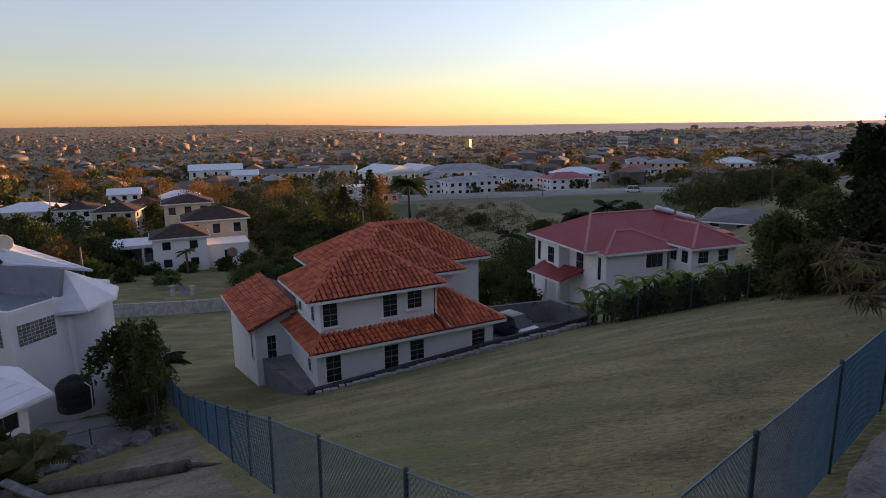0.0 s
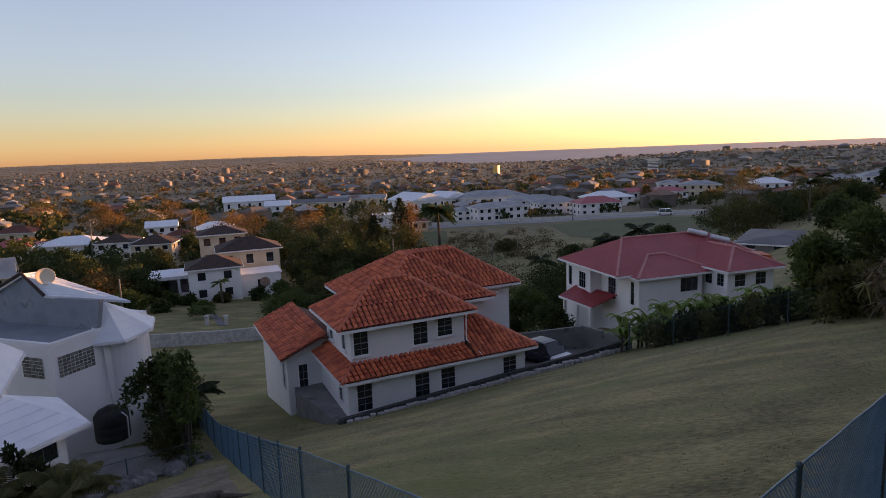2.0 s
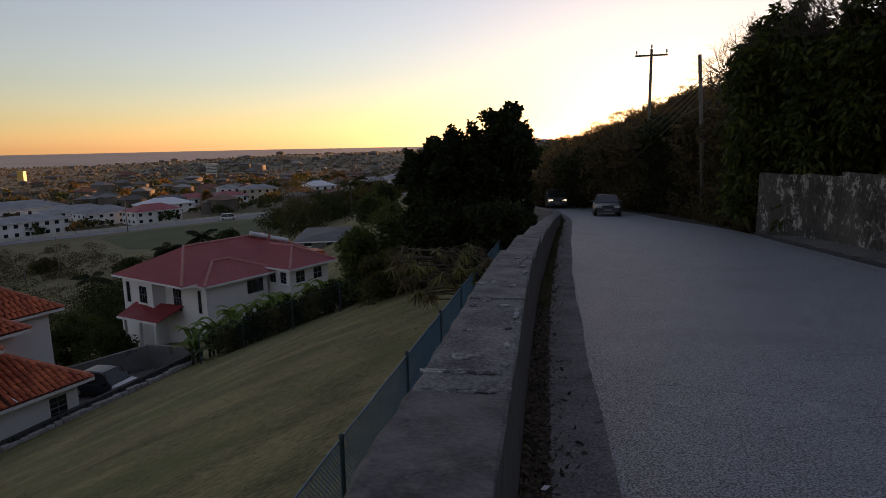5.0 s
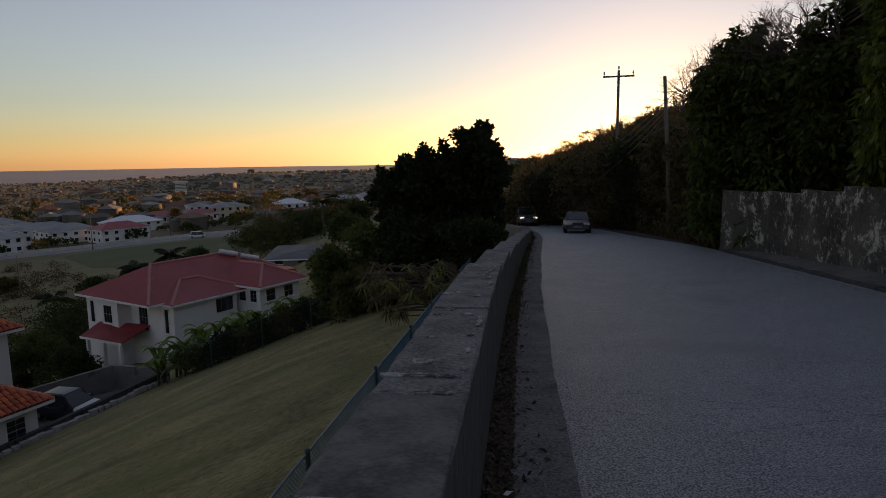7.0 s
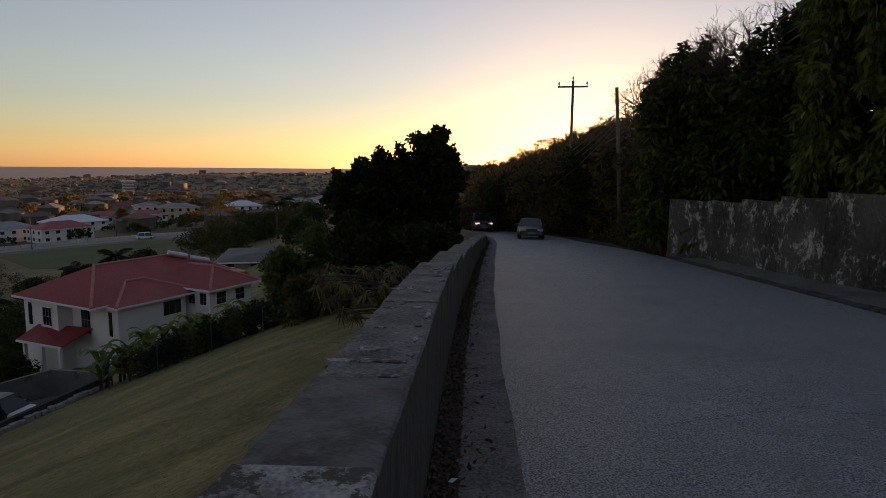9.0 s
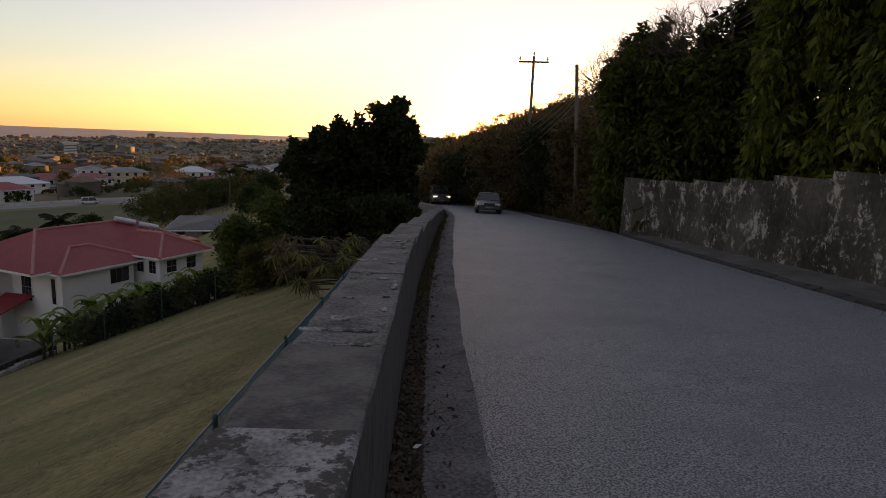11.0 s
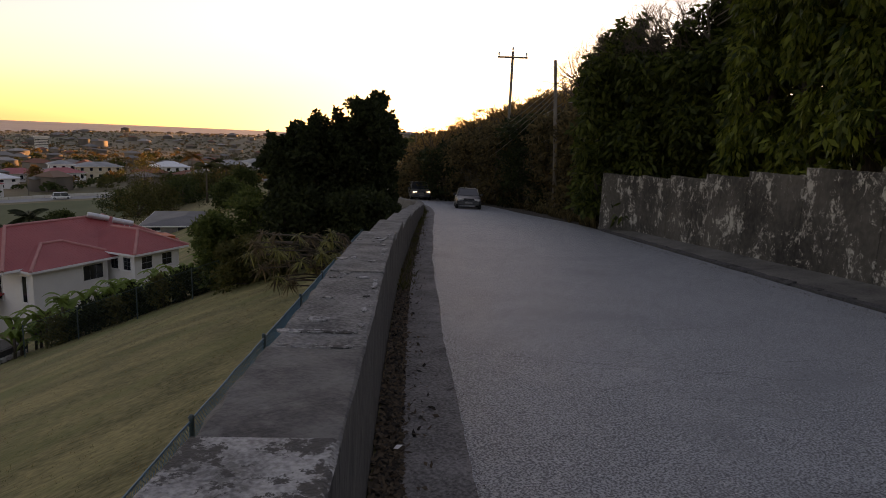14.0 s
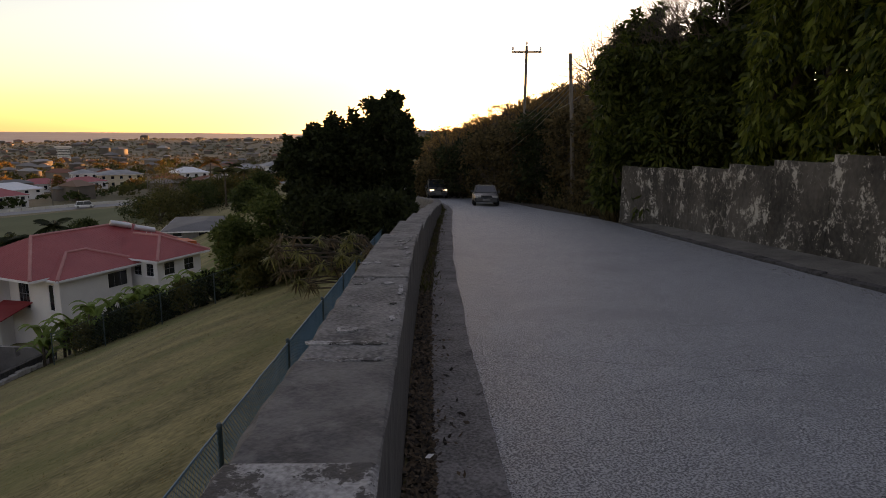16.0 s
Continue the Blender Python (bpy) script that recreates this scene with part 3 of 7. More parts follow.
tagged(part("pavement", shoulder, PAVING, smooth=True), "dusty earth strip at the foot of the block wall", "pavement", kind="structure")

# ---- houses ----
def window(parent, x0, x1, z0, z1, y, frame_mat=None, cols=2, rows=4, sill=True, depth=0.06, axis="y", sign=-1):
    """A framed sash window standing on the plane y (or x, with axis "x"), looking towards sign."""
    def at(a, b, c):
        return (a, y + sign * b, c) if axis == "y" else (y + sign * b, a, c)

    def bx(m, a0, a1, b0, b1, c0, c1):
        p, q = at(a0, b0, c0), at(a1, b1, c1)
        m.box(min(p[0], q[0]), max(p[0], q[0]), min(p[1], q[1]), max(p[1], q[1]), c0, c1)
    fr = M()
    t = 0.05
    bx(fr, x0 - t, x0, -0.02, depth, z0 - t, z1 + t)
    bx(fr, x1, x1 + t, -0.02, depth, z0 - t, z1 + t)
    bx(fr, x0, x1, -0.02, depth, z1, z1 + t)
    bx(fr, x0, x1, -0.02, depth, z0 - t, z0)
    win = part("window", fr, frame_mat or TRIM, parent)
    pane = M()
    bx(pane, x0, x1, -0.01, 0.012, z0, z1)
    part("pane", pane, GLASSY, win)
    bars = M()
    for i in range(1, cols):
        x = x0 + (x1 - x0) * i / cols
        bx(bars, x - 0.009, x + 0.009, 0.013, 0.03, z0, z1)
    for i in range(1, rows):
        z = z0 + (z1 - z0) * i / rows
        w = 0.024 if i * 2 == rows else 0.009
        bx(bars, x0, x1, 0.013, 0.034, z - w, z + w)
    if cols > 1 or rows > 1:
        part("glazing_bar", bars, GREYBLUE, win)
    if sill:
        s = M()
        bx(s, x0 - 0.12, x1 + 0.12, -0.02, 0.13, z0 - 0.13, z0 - t - 0.002)
        part("sill", s, frame_mat or TRIM, win)
    return win


def hip(x0, x1, y0, y1, z, rise, along="x", k=None):
    """The four slopes of a hipped roof, each from its eave up: (eave a, eave b, ridge b, ridge a)."""
    if along == "x":
        k = (y1 - y0) / 2 if k is None else k
        ym = (y0 + y1) / 2
        r0, r1 = (x0 + k, ym, z + rise), (x1 - k, ym, z + rise)
        return [((x0, y0, z), (x1, y0, z), r1, r0), ((x1, y0, z), (x1, y1, z), r1, r1), ((x1, y1, z), (x0, y1, z), r0, r1), ((x0, y1, z), (x0, y0, z), r0, r0)]
    k = (x1 - x0) / 2 if k is None else k
    xm = (x0 + x1) / 2
    r0, r1 = (xm, y0 + k, z + rise), (xm, y1 - k, z + rise)
    return [((x0, y0, z), (x1, y0, z), r0, r0), ((x1, y0, z), (x1, y1, z), r1, r0), ((x1, y1, z), (x0, y1, z), r1, r1), ((x0, y1, z), (x0, y0, z), r0, r1)]


def clean(pts):
    out = []
    for p in pts:
        if not out or (Vector(p) - Vector(out[-1])).length > 1e-4:
            out.append(p)
    return out if (Vector(out[0]) - Vector(out[-1])).length > 1e-4 else out[:-1]


def slope_part(parent, pts, mat, t=0.08, name="roof_slope"):
    m = M()
    m.slab(clean(pts), t)
    return part(name, m, mat, parent)


def eaves(parent, slopes, mat, h=0.16, out=0.05, name="fascia"):
    for a, b, *_ in slopes:
        a, b = Vector(a), Vector(b)
        d = (b - a).normalized()
        o = Vector((d.y, -d.x, 0)) * out
        m = M()
        m.prism([tuple((a + o)[:2]), tuple((b + o)[:2]), tuple((b - o)[:2]), tuple((a - o)[:2])], a.z - h, a.z - 0.015)
        part(name, m, mat, parent)


def ridge_caps(parent, lines, mat, r=0.11, step=0.4):
    for a, b in lines:
        a, b = Vector(a), Vector(b)
        n = max(1, int((b - a).length / step))
        m = M()
        for i in range(n):
            p, q = a + (b - a) * (i / n), a + (b - a) * ((i + 1.08) / n)
            m.tube([p + Vector((0, 0, 0.0)), q + Vector((0, 0, 0.02))], [r, r * 0.86], 8)
        part("ridge_tiles", m, mat, parent)


TILE_W, TILE_L = 0.29, 0.37
tm = M()
for yy, lift in ((0.0, 0.07), (0.42, 0.0)):
    for k in range(6):
        t = math.pi * k / 5
        tm.v.append((-0.122 * math.cos(t) * (1 if yy == 0 else 0.92), yy, 0.1 * math.sin(t) + lift))
for k in range(5):
    tm.f.append((k, k + 1, k + 7, k + 6))
tm.f.append((0, 1, 2, 3, 4, 5))
tile_mesh = tm.mesh("tile", TILE, False)
tile_v = np.array(tm.v)
tile_budget = [300]
late_tiles = []


def tiles(parent, pts, single=False):
    """Barrel tiles in courses over one slope."""
    a, b, c, d = (Vector(p) for p in pts)
    ex = (b - a).normalized()
    nz = ex.cross(((c + d) / 2 - a)).normalized()
    if nz.z < 0:
        nz = -nz
    up = nz.cross(ex)
    poly = [((p - a).dot(ex), (p - a).dot(up)) for p in (a, b, c, d)]
    h = max(v for _, v in poly)
    rn = random.Random(int(a.x * 100 + a.y * 10) & 1023)
    mats, v = [], 0.0
    (ax, ay), (bx, by), (cx, cy), (dx, dy) = poly
    while v < h - 0.12:
        f = (v + 0.15) / h
        lo, hi = ax + (dx - ax) * min(f, 1), bx + (cx - bx) * min(f, 1)
        n = int((hi - lo) / TILE_W)
        off = (hi - lo - n * TILE_W) / 2
        for i in range(n):
            u = lo + off + (i + 0.5) * TILE_W
            o = a + ex * (u + rn.uniform(-0.008, 0.008)) + up * (v - 0.03) + nz * 0.012
            mats.append(Matrix(((ex.x, up.x, nz.x, o.x), (ex.y, up.y, nz.y, o.y), (ex.z, up.z, nz.z, o.z), (0, 0, 0, 1))) @ pose(0, 0, 0, rn.uniform(-1, 1), 0, rn.uniform(-1.2, 1.2)))
        v += TILE_L
    late_tiles.append((parent, mats, single))


OH = pose(-7.1, 29.32, -11.39, 0, 0, 28.5)
house = thing("house", "white two-storey house with orange clay tile hip roofs", "house", OH)
body = M()
body.box(0.45, 11.25, 0.55, 4.2, -3.4, 0.02)
part("wall", body, WHITE, house, "ground floor wall of pale render")
body = M()
body.box(0.95, 7.65, 1.25, 6.0, 0.0, 2.5)
part("wall", body, WHITE, house)
body = M()
body.box(3.2, 10.2, 3.5, 11.7, -5.6, 2.5)
part("wall", body, WHITE, house)
body = M()
body.box(10.2, 13.6, 6.0, 11.8, -5.6, 2.5)
part("wall", body, WHITE, house)
body = M()
body.prism([(-1.55, 5.9), (2.6, 5.9), (2.6, 14.0), (-1.55, 14.0)], -6.2, 0.02)
body.add([(-1.55, 5.9, 0.02), (2.6, 5.9, 0.02), (0.5, 5.9, 0.85), (-1.55, 14.0, 0.02), (2.6, 14.0, 0.02), (0.5, 14.0, 0.85)], [(0, 1, 2), (5, 4, 3), (0, 2, 5, 3), (1, 4, 5, 2)])
part("wall", body, WHITE, house, "single-storey wing wall of pale render")
body = M()
body.prism([(0.45, 4.2), (3.2, 4.2), (3.2, 7.4), (0.45, 7.4)], -5.0, 0.02)
part("wall", body, WHITE, house)
body = M()
body.prism([(-0.25, 0.6), (0.44, 0.6), (0.44, 7.0), (-1.2, 7.0), (-1.2, 5.2)], [-3.4, -3.4, -5.2, -5.2, -4.9], [-2.15, -2.15, -1.9, -1.9, -1.9])
part("ramp_wall", body, CEMENT, house, "grey plastered ramp wall beside the house")

roof1 = hip(0.15, 8.15, 0.62, 6.55, 2.55, 1.8)
roof2 = hip(2.65, 10.75, 2.85, 12.3, 2.55, 2.45, "y")
roof3 = [((6.7, 5.4, 2.55), (14.15, 5.4, 2.55), (10.4, 7.95, 4.88), (6.7, 7.95, 4.88)), ((14.15, 5.4, 2.55), (14.15, 12.4, 2.55), (10.4, 9.4, 4.88), (10.4, 7.95, 4.88)), ((14.15, 12.4, 2.55), (6.7, 12.4, 2.55), (6.7, 9.4, 4.88), (10.4, 9.4, 4.88)), ((6.7, 7.95, 4.88), (10.4, 7.95, 4.88), (10.4, 9.4, 4.885), (6.7, 9.4, 4.885))]
skirt = [((0, 0, 0), (7.7, 0, 0), (7.7, 1.25, 0.5), (0.95, 1.25, 0.5)), ((0, 7.4, 0), (0, 0, 0), (0.95, 1.25, 0.5), (0.95, 7.4, 0.5))]
lean = [((7.7, 0, 0), (11.8, 0, 0), (8.4, 3.4, 2.04), (7.7, 3.4, 2.04)), ((11.8, 0, 0), (11.8, 6.2, 0), (10.2, 6.2, 1.0), (8.4, 3.4, 2.04))]
wing = [((-2.0, 14.4, 0), (-2.0, 5.3, 0), (0.5, 5.3, 1.05), (0.5, 14.4, 1.05)), ((2.9, 5.3, 0), (2.9, 14.4, 0), (0.5, 14.4, 1.05), (0.5, 5.3, 1.05))]
for group, vis in ((roof1, (0, 3, 1)), (roof2, (0, 3, 1)), (roof3, (0, 1)), (skirt, (0, 1)), (lean, (0, 1)), (wing, (0,))):
    for i, s in enumerate(group):
        slope_part(house, s, TILE_BED, 0.07)
        if i in vis:
            tiles(house, s, single=group is skirt)
    eaves(house, group[:3] if group is roof3 else group, TRIM)
ridge_caps(house, [(roof1[0][0], roof1[0][3]), (roof1[0][1], roof1[0][2]), (roof1[0][3], roof1[0][2]), (roof2[0][0], roof2[0][2]), (roof2[0][1], roof2[0][2]), (roof2[1][3], roof2[1][2]), (roof2[3][0], roof2[3][2]),
                   (roof3[0][1], roof3[0][2]), (roof3[0][3], roof3[0][2]), (lean[0][1], lean[0][2]), (skirt[0][0], skirt[0][3]), (wing[0][2], wing[0][3]), (roof1[3][0], roof1[3][2])], TILE_CAP, 0.115)
for x0, x1, z0, z1 in ((1.1, 1.88, 0.95, 2.2), (4.5, 5.34, 0.95, 2.22), (5.98, 6.86, 1.2, 2.28)):
    window(house, x0, x1, z0, z1, 1.25)
for x0, x1, z0, z1 in ((0.92, 1.72, -1.85, -0.42), (4.2, 5.02, -1.75, -0.45), (5.75, 6.6, -1.6, -0.45), (9.75, 10.62, -1.62, -0.52)):
    window(house, x0, x1, z0, z1, 0.55, sill=False)
window(house, 2.2, 2.75, 1.0, 1.9, 0.95, axis="x")
window(house, 4.6, 5.2, 0.95, 2.2, 0.95, axis="x")
window(house, 1.5, 2.1, -1.55, -0.45, 0.45, axis="x", sill=False)
window(house, 6.6, 7.1, -2.2, -0.5, -1.55, axis="x", sill=False)
window(house, -0.9, -0.4, -2.4, -0.6, 5.9, sill=False)
pipe = M()
pipe.tube([(7.72, 0.95, 2.4), (7.75, 1.15, 2.2), (7.75, 1.2, 0.75), (7.95, 0.6, 0.42), (8.05, 0.0, 0.12)], 0.045, 8)
part("downpipe", pipe, TRIM, house)
plinth = M()
plinth.prism([(-0.3, -0.2), (19.3, 0.35), (19.3, 0.6), (-0.3, 0.05)], [-3.2, -2.4, -2.4, -3.2], [-1.75, -1.0, -1.0, -1.75])
rw = part("retaining_wall", plinth, CONCRETE_SIDE, None, "stained grey concrete retaining wall below the lawn")
rw.matrix_basis = OH
tagged(rw, category="wall", kind="structure")
stones = thing("stone_edging", "row of pale rough stones along the wall foot", "stones", OH)
rn = random.Random(3)
for i in range(46):
    t = i / 46
    m = M()
    x, w = 0.2 + 19 * t, rn.uniform(0.14, 0.24)
    zb = on(*(OH @ Vector((x, -0.4, 0)))[:2]) + 11.39
    m.box(x - w, x + w * 0.9, -0.42 + 0.55 * t - 0.1, -0.24 + 0.55 * t, zb - 0.12, zb + rn.uniform(0.06, 0.15), 0.05)
    part("stone", m, STONEY, stones)
yard = M()
yard.prism([(11.4, 3.0), (19.2, 0.7), (19.4, 5.2), (13.0, 7.8)], -5.5, [-2.6, -2.5, -3.0, -3.0])
yo = part("driveway", yard, CEMENT, None, "grey concrete driveway beside the house")
yo.matrix_basis = OH
tagged(yo, category="driveway", kind="structure")
for ring, z0, z1 in (([(19.25, 0.6), (19.5, 0.6), (19.7, 5.4), (19.45, 5.4)], -3.0, [-1.0, -1.0, -1.4, -1.4]), ([(13.3, 8.0), (19.5, 5.4), (19.6, 5.6), (13.4, 8.2)], -4.0, [-1.9, -1.4, -1.4, -1.9])):
    m = M()
    m.prism(ring, z0, z1)
    w = part("yard_wall", m, CEMENT, None, "grey rendered yard wall with pale coping")
    w.matrix_basis = OH
    tagged(w, category="wall", kind="structure")

# the red-roofed house
RH = pose(13.32, 51.4, -11.17, 0, 0, 20)
red = thing("house", "cream two-storey house with dark red metal roof", "house", RH)
for x0, x1, y0, y1, z0 in ((0.45, 6.9, 0.35, 6.2, -6.5), (-0.75, 14.8, 6.2, 10.8, -8.5), (6.9, 14.8, 2.2, 6.2, -7.0), (7.5, 12.4, -2.0, 2.2, -6.0)):
    m = M()
    m.box(x0, x1, y0, y1, z0, 0.3 if y0 < 0 else 0.1)
    part("wall", m, WHITE, red)
rmain = hip(-1.35, 15.4, 0.9, 11.4, 0.1, 2.35, "x", 3.9)
rsub = hip(-0.1, 8.2, -0.25, 6.3, -0.02, 1.3)
rwing = hip(7.0, 13.0, -2.6, 6.0, 0.36, 1.5, "y", 2.8)
SHEET = surf("red_sheet_run", (0.31, 0.05, 0.052), (0.43, 0.082, 0.082), 0.6, 0.5, 0.1, 12.0, spread=0.2)
for group in (rmain, rsub, rwing):
    for s in group:
        slope_part(red, s, SHEET, 0.06)
        a, b, c, d = (Vector(p) for p in s)
        ex = (b - a).normalized()
        seams = M()
        up = ((c + d) / 2 - (a + b) / 2)
        nz = ex.cross(up).normalized()
        nz = nz if nz.z > 0 else -nz
        n = int((b - a).length / 0.26)
        la, lb = (d - a).dot(ex), (c - a).dot(ex)
        L = (b - a).length
        upv = (d - a) - ex * la
        for i in range(1, n):
            u = L * i / n
            f = min(1.0, u / la if la > 1e-3 and u < la else 1.0, (L - u) / (L - lb) if L - lb > 1e-3 and u > lb else 1.0)
            if f > 0.06:
                p, q = a + ex * u + nz * 0.012, a + ex * u + upv * f + nz * 0.012
                seams.add([p - ex * 0.025, p + ex * 0.025, p + nz * 0.012, q - ex * 0.025, q + ex * 0.025, q + nz * 0.012], [(0, 2, 5, 3), (2, 1, 4, 5), (0, 1, 2)])
        if seams.v:
            part("seam_run", seams, SHEET, red)
    eaves(red, group, TRIM, 0.18)
ridge_caps(red, [(rmain[0][3], rmain[0][2]), (rmain[0][0], rmain[0][3]), (rmain[0][1], rmain[0][2]), (rsub[0][0], rsub[0][3]), (rsub[0][1], rsub[0][2]), (rsub[0][3], rsub[0][2]), (rwing[0][0], rwing[0][2]), (rwing[0][1], rwing[0][2]), (rwing[1][3], rwing[1][2])], surf("faded_red_flashing", (0.42, 0.15, 0.14), (0.52, 0.21, 0.19), 1.0, 0.6, 0.1, 12.0), 0.13, 1.2)
for y0, y1, z0, z1, x in ((9.6, 10.2, -2.4, -0.5, -0.75), (7.0, 8.2, -2.2, -0.7, -0.75), (3.8, 5.0, -2.7, -0.5, 0.45), (1.0, 1.5, -2.6, -0.6, 0.45)):
    window(red, y0, y1, z0, z1, x, axis="x", cols=3 if y1 - y0 > 1 else 1, rows=2 if y1 - y0 > 1 else 1)
window(red, 4.6, 6.4, -1.7, -0.5, 0.35, cols=3, rows=1, sill=False)
for y0 in (-1.6, -0.2):
    window(red, y0, y0 + 0.8, -1.15, -0.1, 7.5, axis="x", cols=2, rows=3)
for x0 in (8.2, 10.4):
    window(red, x0, x0 + 1.1, -1.15, -0.1, -2.0, cols=2, rows=2)
PORCH_RED = surf("bright_red_porch_roof", (0.24, 0.02, 0.026), (0.32, 0.035, 0.04), 0.8, 0.5, 0.1, 12.0)
porch = [((-2.6, 8.9, -3.1), (-2.2, 3.6, -3.1), (0.5, 3.6, -2.2), (-0.7, 8.9, -2.2))]
slope_part(red, porch[0], PORCH_RED, 0.07, "porch_roof")
eaves(red, porch, TRIM, 0.2)
for y in (3.9, 6.2, 8.6):
    m = M()
    m.box(-2.25, -2.0, y - 0.12, y + 0.12, -7.5, -3.2)
    part("porch_post", m, TRIM, red)
tankm = thing("solar_water_heater", "silver twin-tank solar water heater on the red roof", "water heater", RH @ pose(10.5, 5.5, 2.16, 0, 13, -30))
TANKM = surf("galvanised_tank", (0.5, 0.52, 0.55), (0.62, 0.64, 0.66), 2.0, 0.35, 0.0, 10.0, metal=0.6)
for i in (0, 1):
    m = M()
    m.tube([(-0.95 + i * 2.1, 0, 0.32 - i * 0.12), (-0.9 + i * 2.1, 0, 0.32 - i * 0.12), (0.8 + i * 2.1, 0, 0.28 - i * 0.12), (0.85 + i * 2.1, 0, 0.28 - i * 0.12)], [0.2, 0.26, 0.26, 0.2], 16)
    part("tank", m, TANKM, tankm)
for i in (-0.6, 0.5, 1.5, 2.6):
    m = M()
    m.box(i - 0.03, i + 0.03, -0.2, 0.2, -0.7, 0.12 if i < 1 else 0.0)
    part("stand", m, REDTIN, tankm)
for dx in (-0.2, 0.25):
    m = M()
    m.tube([(2.4 + dx, -0.1, 0.1), (2.3 + dx, -1.0, -0.62), (1.9 + dx, -2.6, -1.35)], 0.02, 6)
    part("pipe", m, TRIM, tankm)
m = M()
m.prism([(13.4, 0.9), (15.0, 0.9), (15.0, 2.0), (13.4, 2.0)], 0.0, [0.75, 0.55, 0.75, 0.95])
part("roof_flashing", m, surf("orange_sheet", (0.45, 0.07, 0.02), (0.6, 0.12, 0.04), 2, 0.6, 0.0), red, "orange sheet flashing")

# the white house with pale shingle roofs
WH = pose(-20.56, 27.4, -8.42, 0, 0, -17)
white = thing("house", "white house with blue-white painted shingle roofs", "house", WH)


def courses(parent, pts, mat, step=0.42, t=0.035):
    """Shingle courses, each a board that laps the one below."""
    a, b, c, d = (Vector(p) for p in pts)
    n = max(2, int(((c + d) / 2 - (a + b) / 2).length / step))
    for i in range(n):
        f0, f1 = i / n, (i + 1.12) / n
        p, q = a + (d - a) * f0, b + (c - b) * f0
        r, s = b + (c - b) * min(f1, 1), a + (d - a) * min(f1, 1)
        m = M()
        lift = Vector((0, 0, t))
        m.slab(clean([p + lift, q + lift, r + lift * 0.2, s + lift * 0.2]), t)
        part("course", m, mat, parent)


m = M()
m.prism([(0, 0), (0.1, 3.2), (-0.6, 6.5), (-7.5, 6.5), (-7.5, 0.0)], -8.5, 0.0)
part("wall", m, WHITE, white)
m = M()
m.lathe([(1.35, -8.0), (1.35, -0.5)], 28, -0.6, 4.35)
part("tower_wall", m, WHITE, white, "rounded white bay wall", smooth=False)
m = M()
m.prism([(0.07, -0.07), (0.15, 2.9), (-0.1, 2.9), (-0.12, 0.14), (-4.5, 0.14), (-4.5, -0.07)], -0.1, 0.1)
part("parapet", m, TRIM, white)
m = M()
gab = [(-10.8, 2.6, -1.2), (0.05, 2.6, 0.0), (0.5, 2.6, 1.62), (-3.3, 2.6, 1.56), (-4.5, 2.6, 2.72), (-10.8, 2.6, -0.05)]
m.add(gab + [(x, y + 0.25, z) for x, y, z in gab], [tuple(range(6)), tuple(range(11, 5, -1))] + [(i, (i + 1) % 6, 6 + (i + 1) % 6, 6 + i) for i in range(6)])
part("gable_wall", m, GREYBLUE, white, "unpainted grey-blue gable wall")
m = M()
m.prism([(-0.06, 0.2), (-0.06, 2.58), (-7.4, 2.58), (-7.4, 0.2)], 0.004, 0.05)
part("flat_roof", m, GREYBLUE, white, "grey-blue felt on the flat roof")
for pts in (((-3.1, 2.4, 1.72), (1.0, 4.0, 1.25), (-5.5, 4.0, 2.62), (-4.5, 2.4, 2.86)), ((-11.5, 4.0, -0.1), (-10.9, 2.3, 0.0), (-4.5, 2.4, 2.86), (-5.5, 4.0, 2.62))):
    slope_part(white, pts, WHITEROOF, 0.12)
    courses(white, pts, WHITEROOF)
m = M()
m.tube([(-10.9, 2.34, 0.06), (-4.5, 2.34, 2.9), (-3.05, 2.34, 1.76)], 0.09, 6)
part("verge_board", m, BROWNROOF, white, "weathered dark verge board")
oct_eave = [(-0.25, 2.02, -0.63), (1.15, 3.2, -0.63), (0.8, 5.4, -0.63), (-0.92, 7.31, -0.63)]
top = (-0.25, 3.45, 1.3)
for p, q in zip(oct_eave, oct_eave[1:]):
    slope_part(white, (p, q, top, top), WHITEROOF, 0.1)
    courses(white, (p, q, top, top), WHITEROOF)
eaves(white, [(p, q) for p, q in zip(oct_eave, oct_eave[1:])], TRIM, 0.14)


def blocks(parent, corner, ux, w, h, cols, rows):
    """A window of glass blocks."""
    g = surf("glass_block", (0.10, 0.10, 0.09), (0.19, 0.185, 0.165), 3.0, 0.25, 0.1, 20.0, island=0.4)
    ux = Vector(ux).normalized()
    out = Vector((ux.y, -ux.x, 0))
    m, bed = M(), M()
    o = Vector(corner)
    for i in range(cols):
        for j in range(rows):
            p = o + ux * (w * (i + 0.06) / cols) + Vector((0, 0, h * (j + 0.06) / rows)) + out * 0.03
            q = ux * (w * 0.88 / cols)
            r = Vector((0, 0, h * 0.88 / rows))
            m.add([p, p + q, p + q + r, p + r, p - out * 0.06, p + q - out * 0.06, p + q + r - out * 0.06, p + r - out * 0.06], [(0, 1, 2, 3), (0, 4, 5, 1), (1, 5, 6, 2), (2, 6, 7, 3), (3, 7, 4, 0)])
    win = part("glass_block_window", m, g, parent, "grid of dull glass blocks")
    b0, b1 = o + out * 0.018, o + ux * w + out * 0.018
    bed.add([b0, b1, b1 + Vector((0, 0, h)), b0 + Vector((0, 0, h))], [(0, 1, 2, 3)])
    part("mortar", bed, WHITE, win)


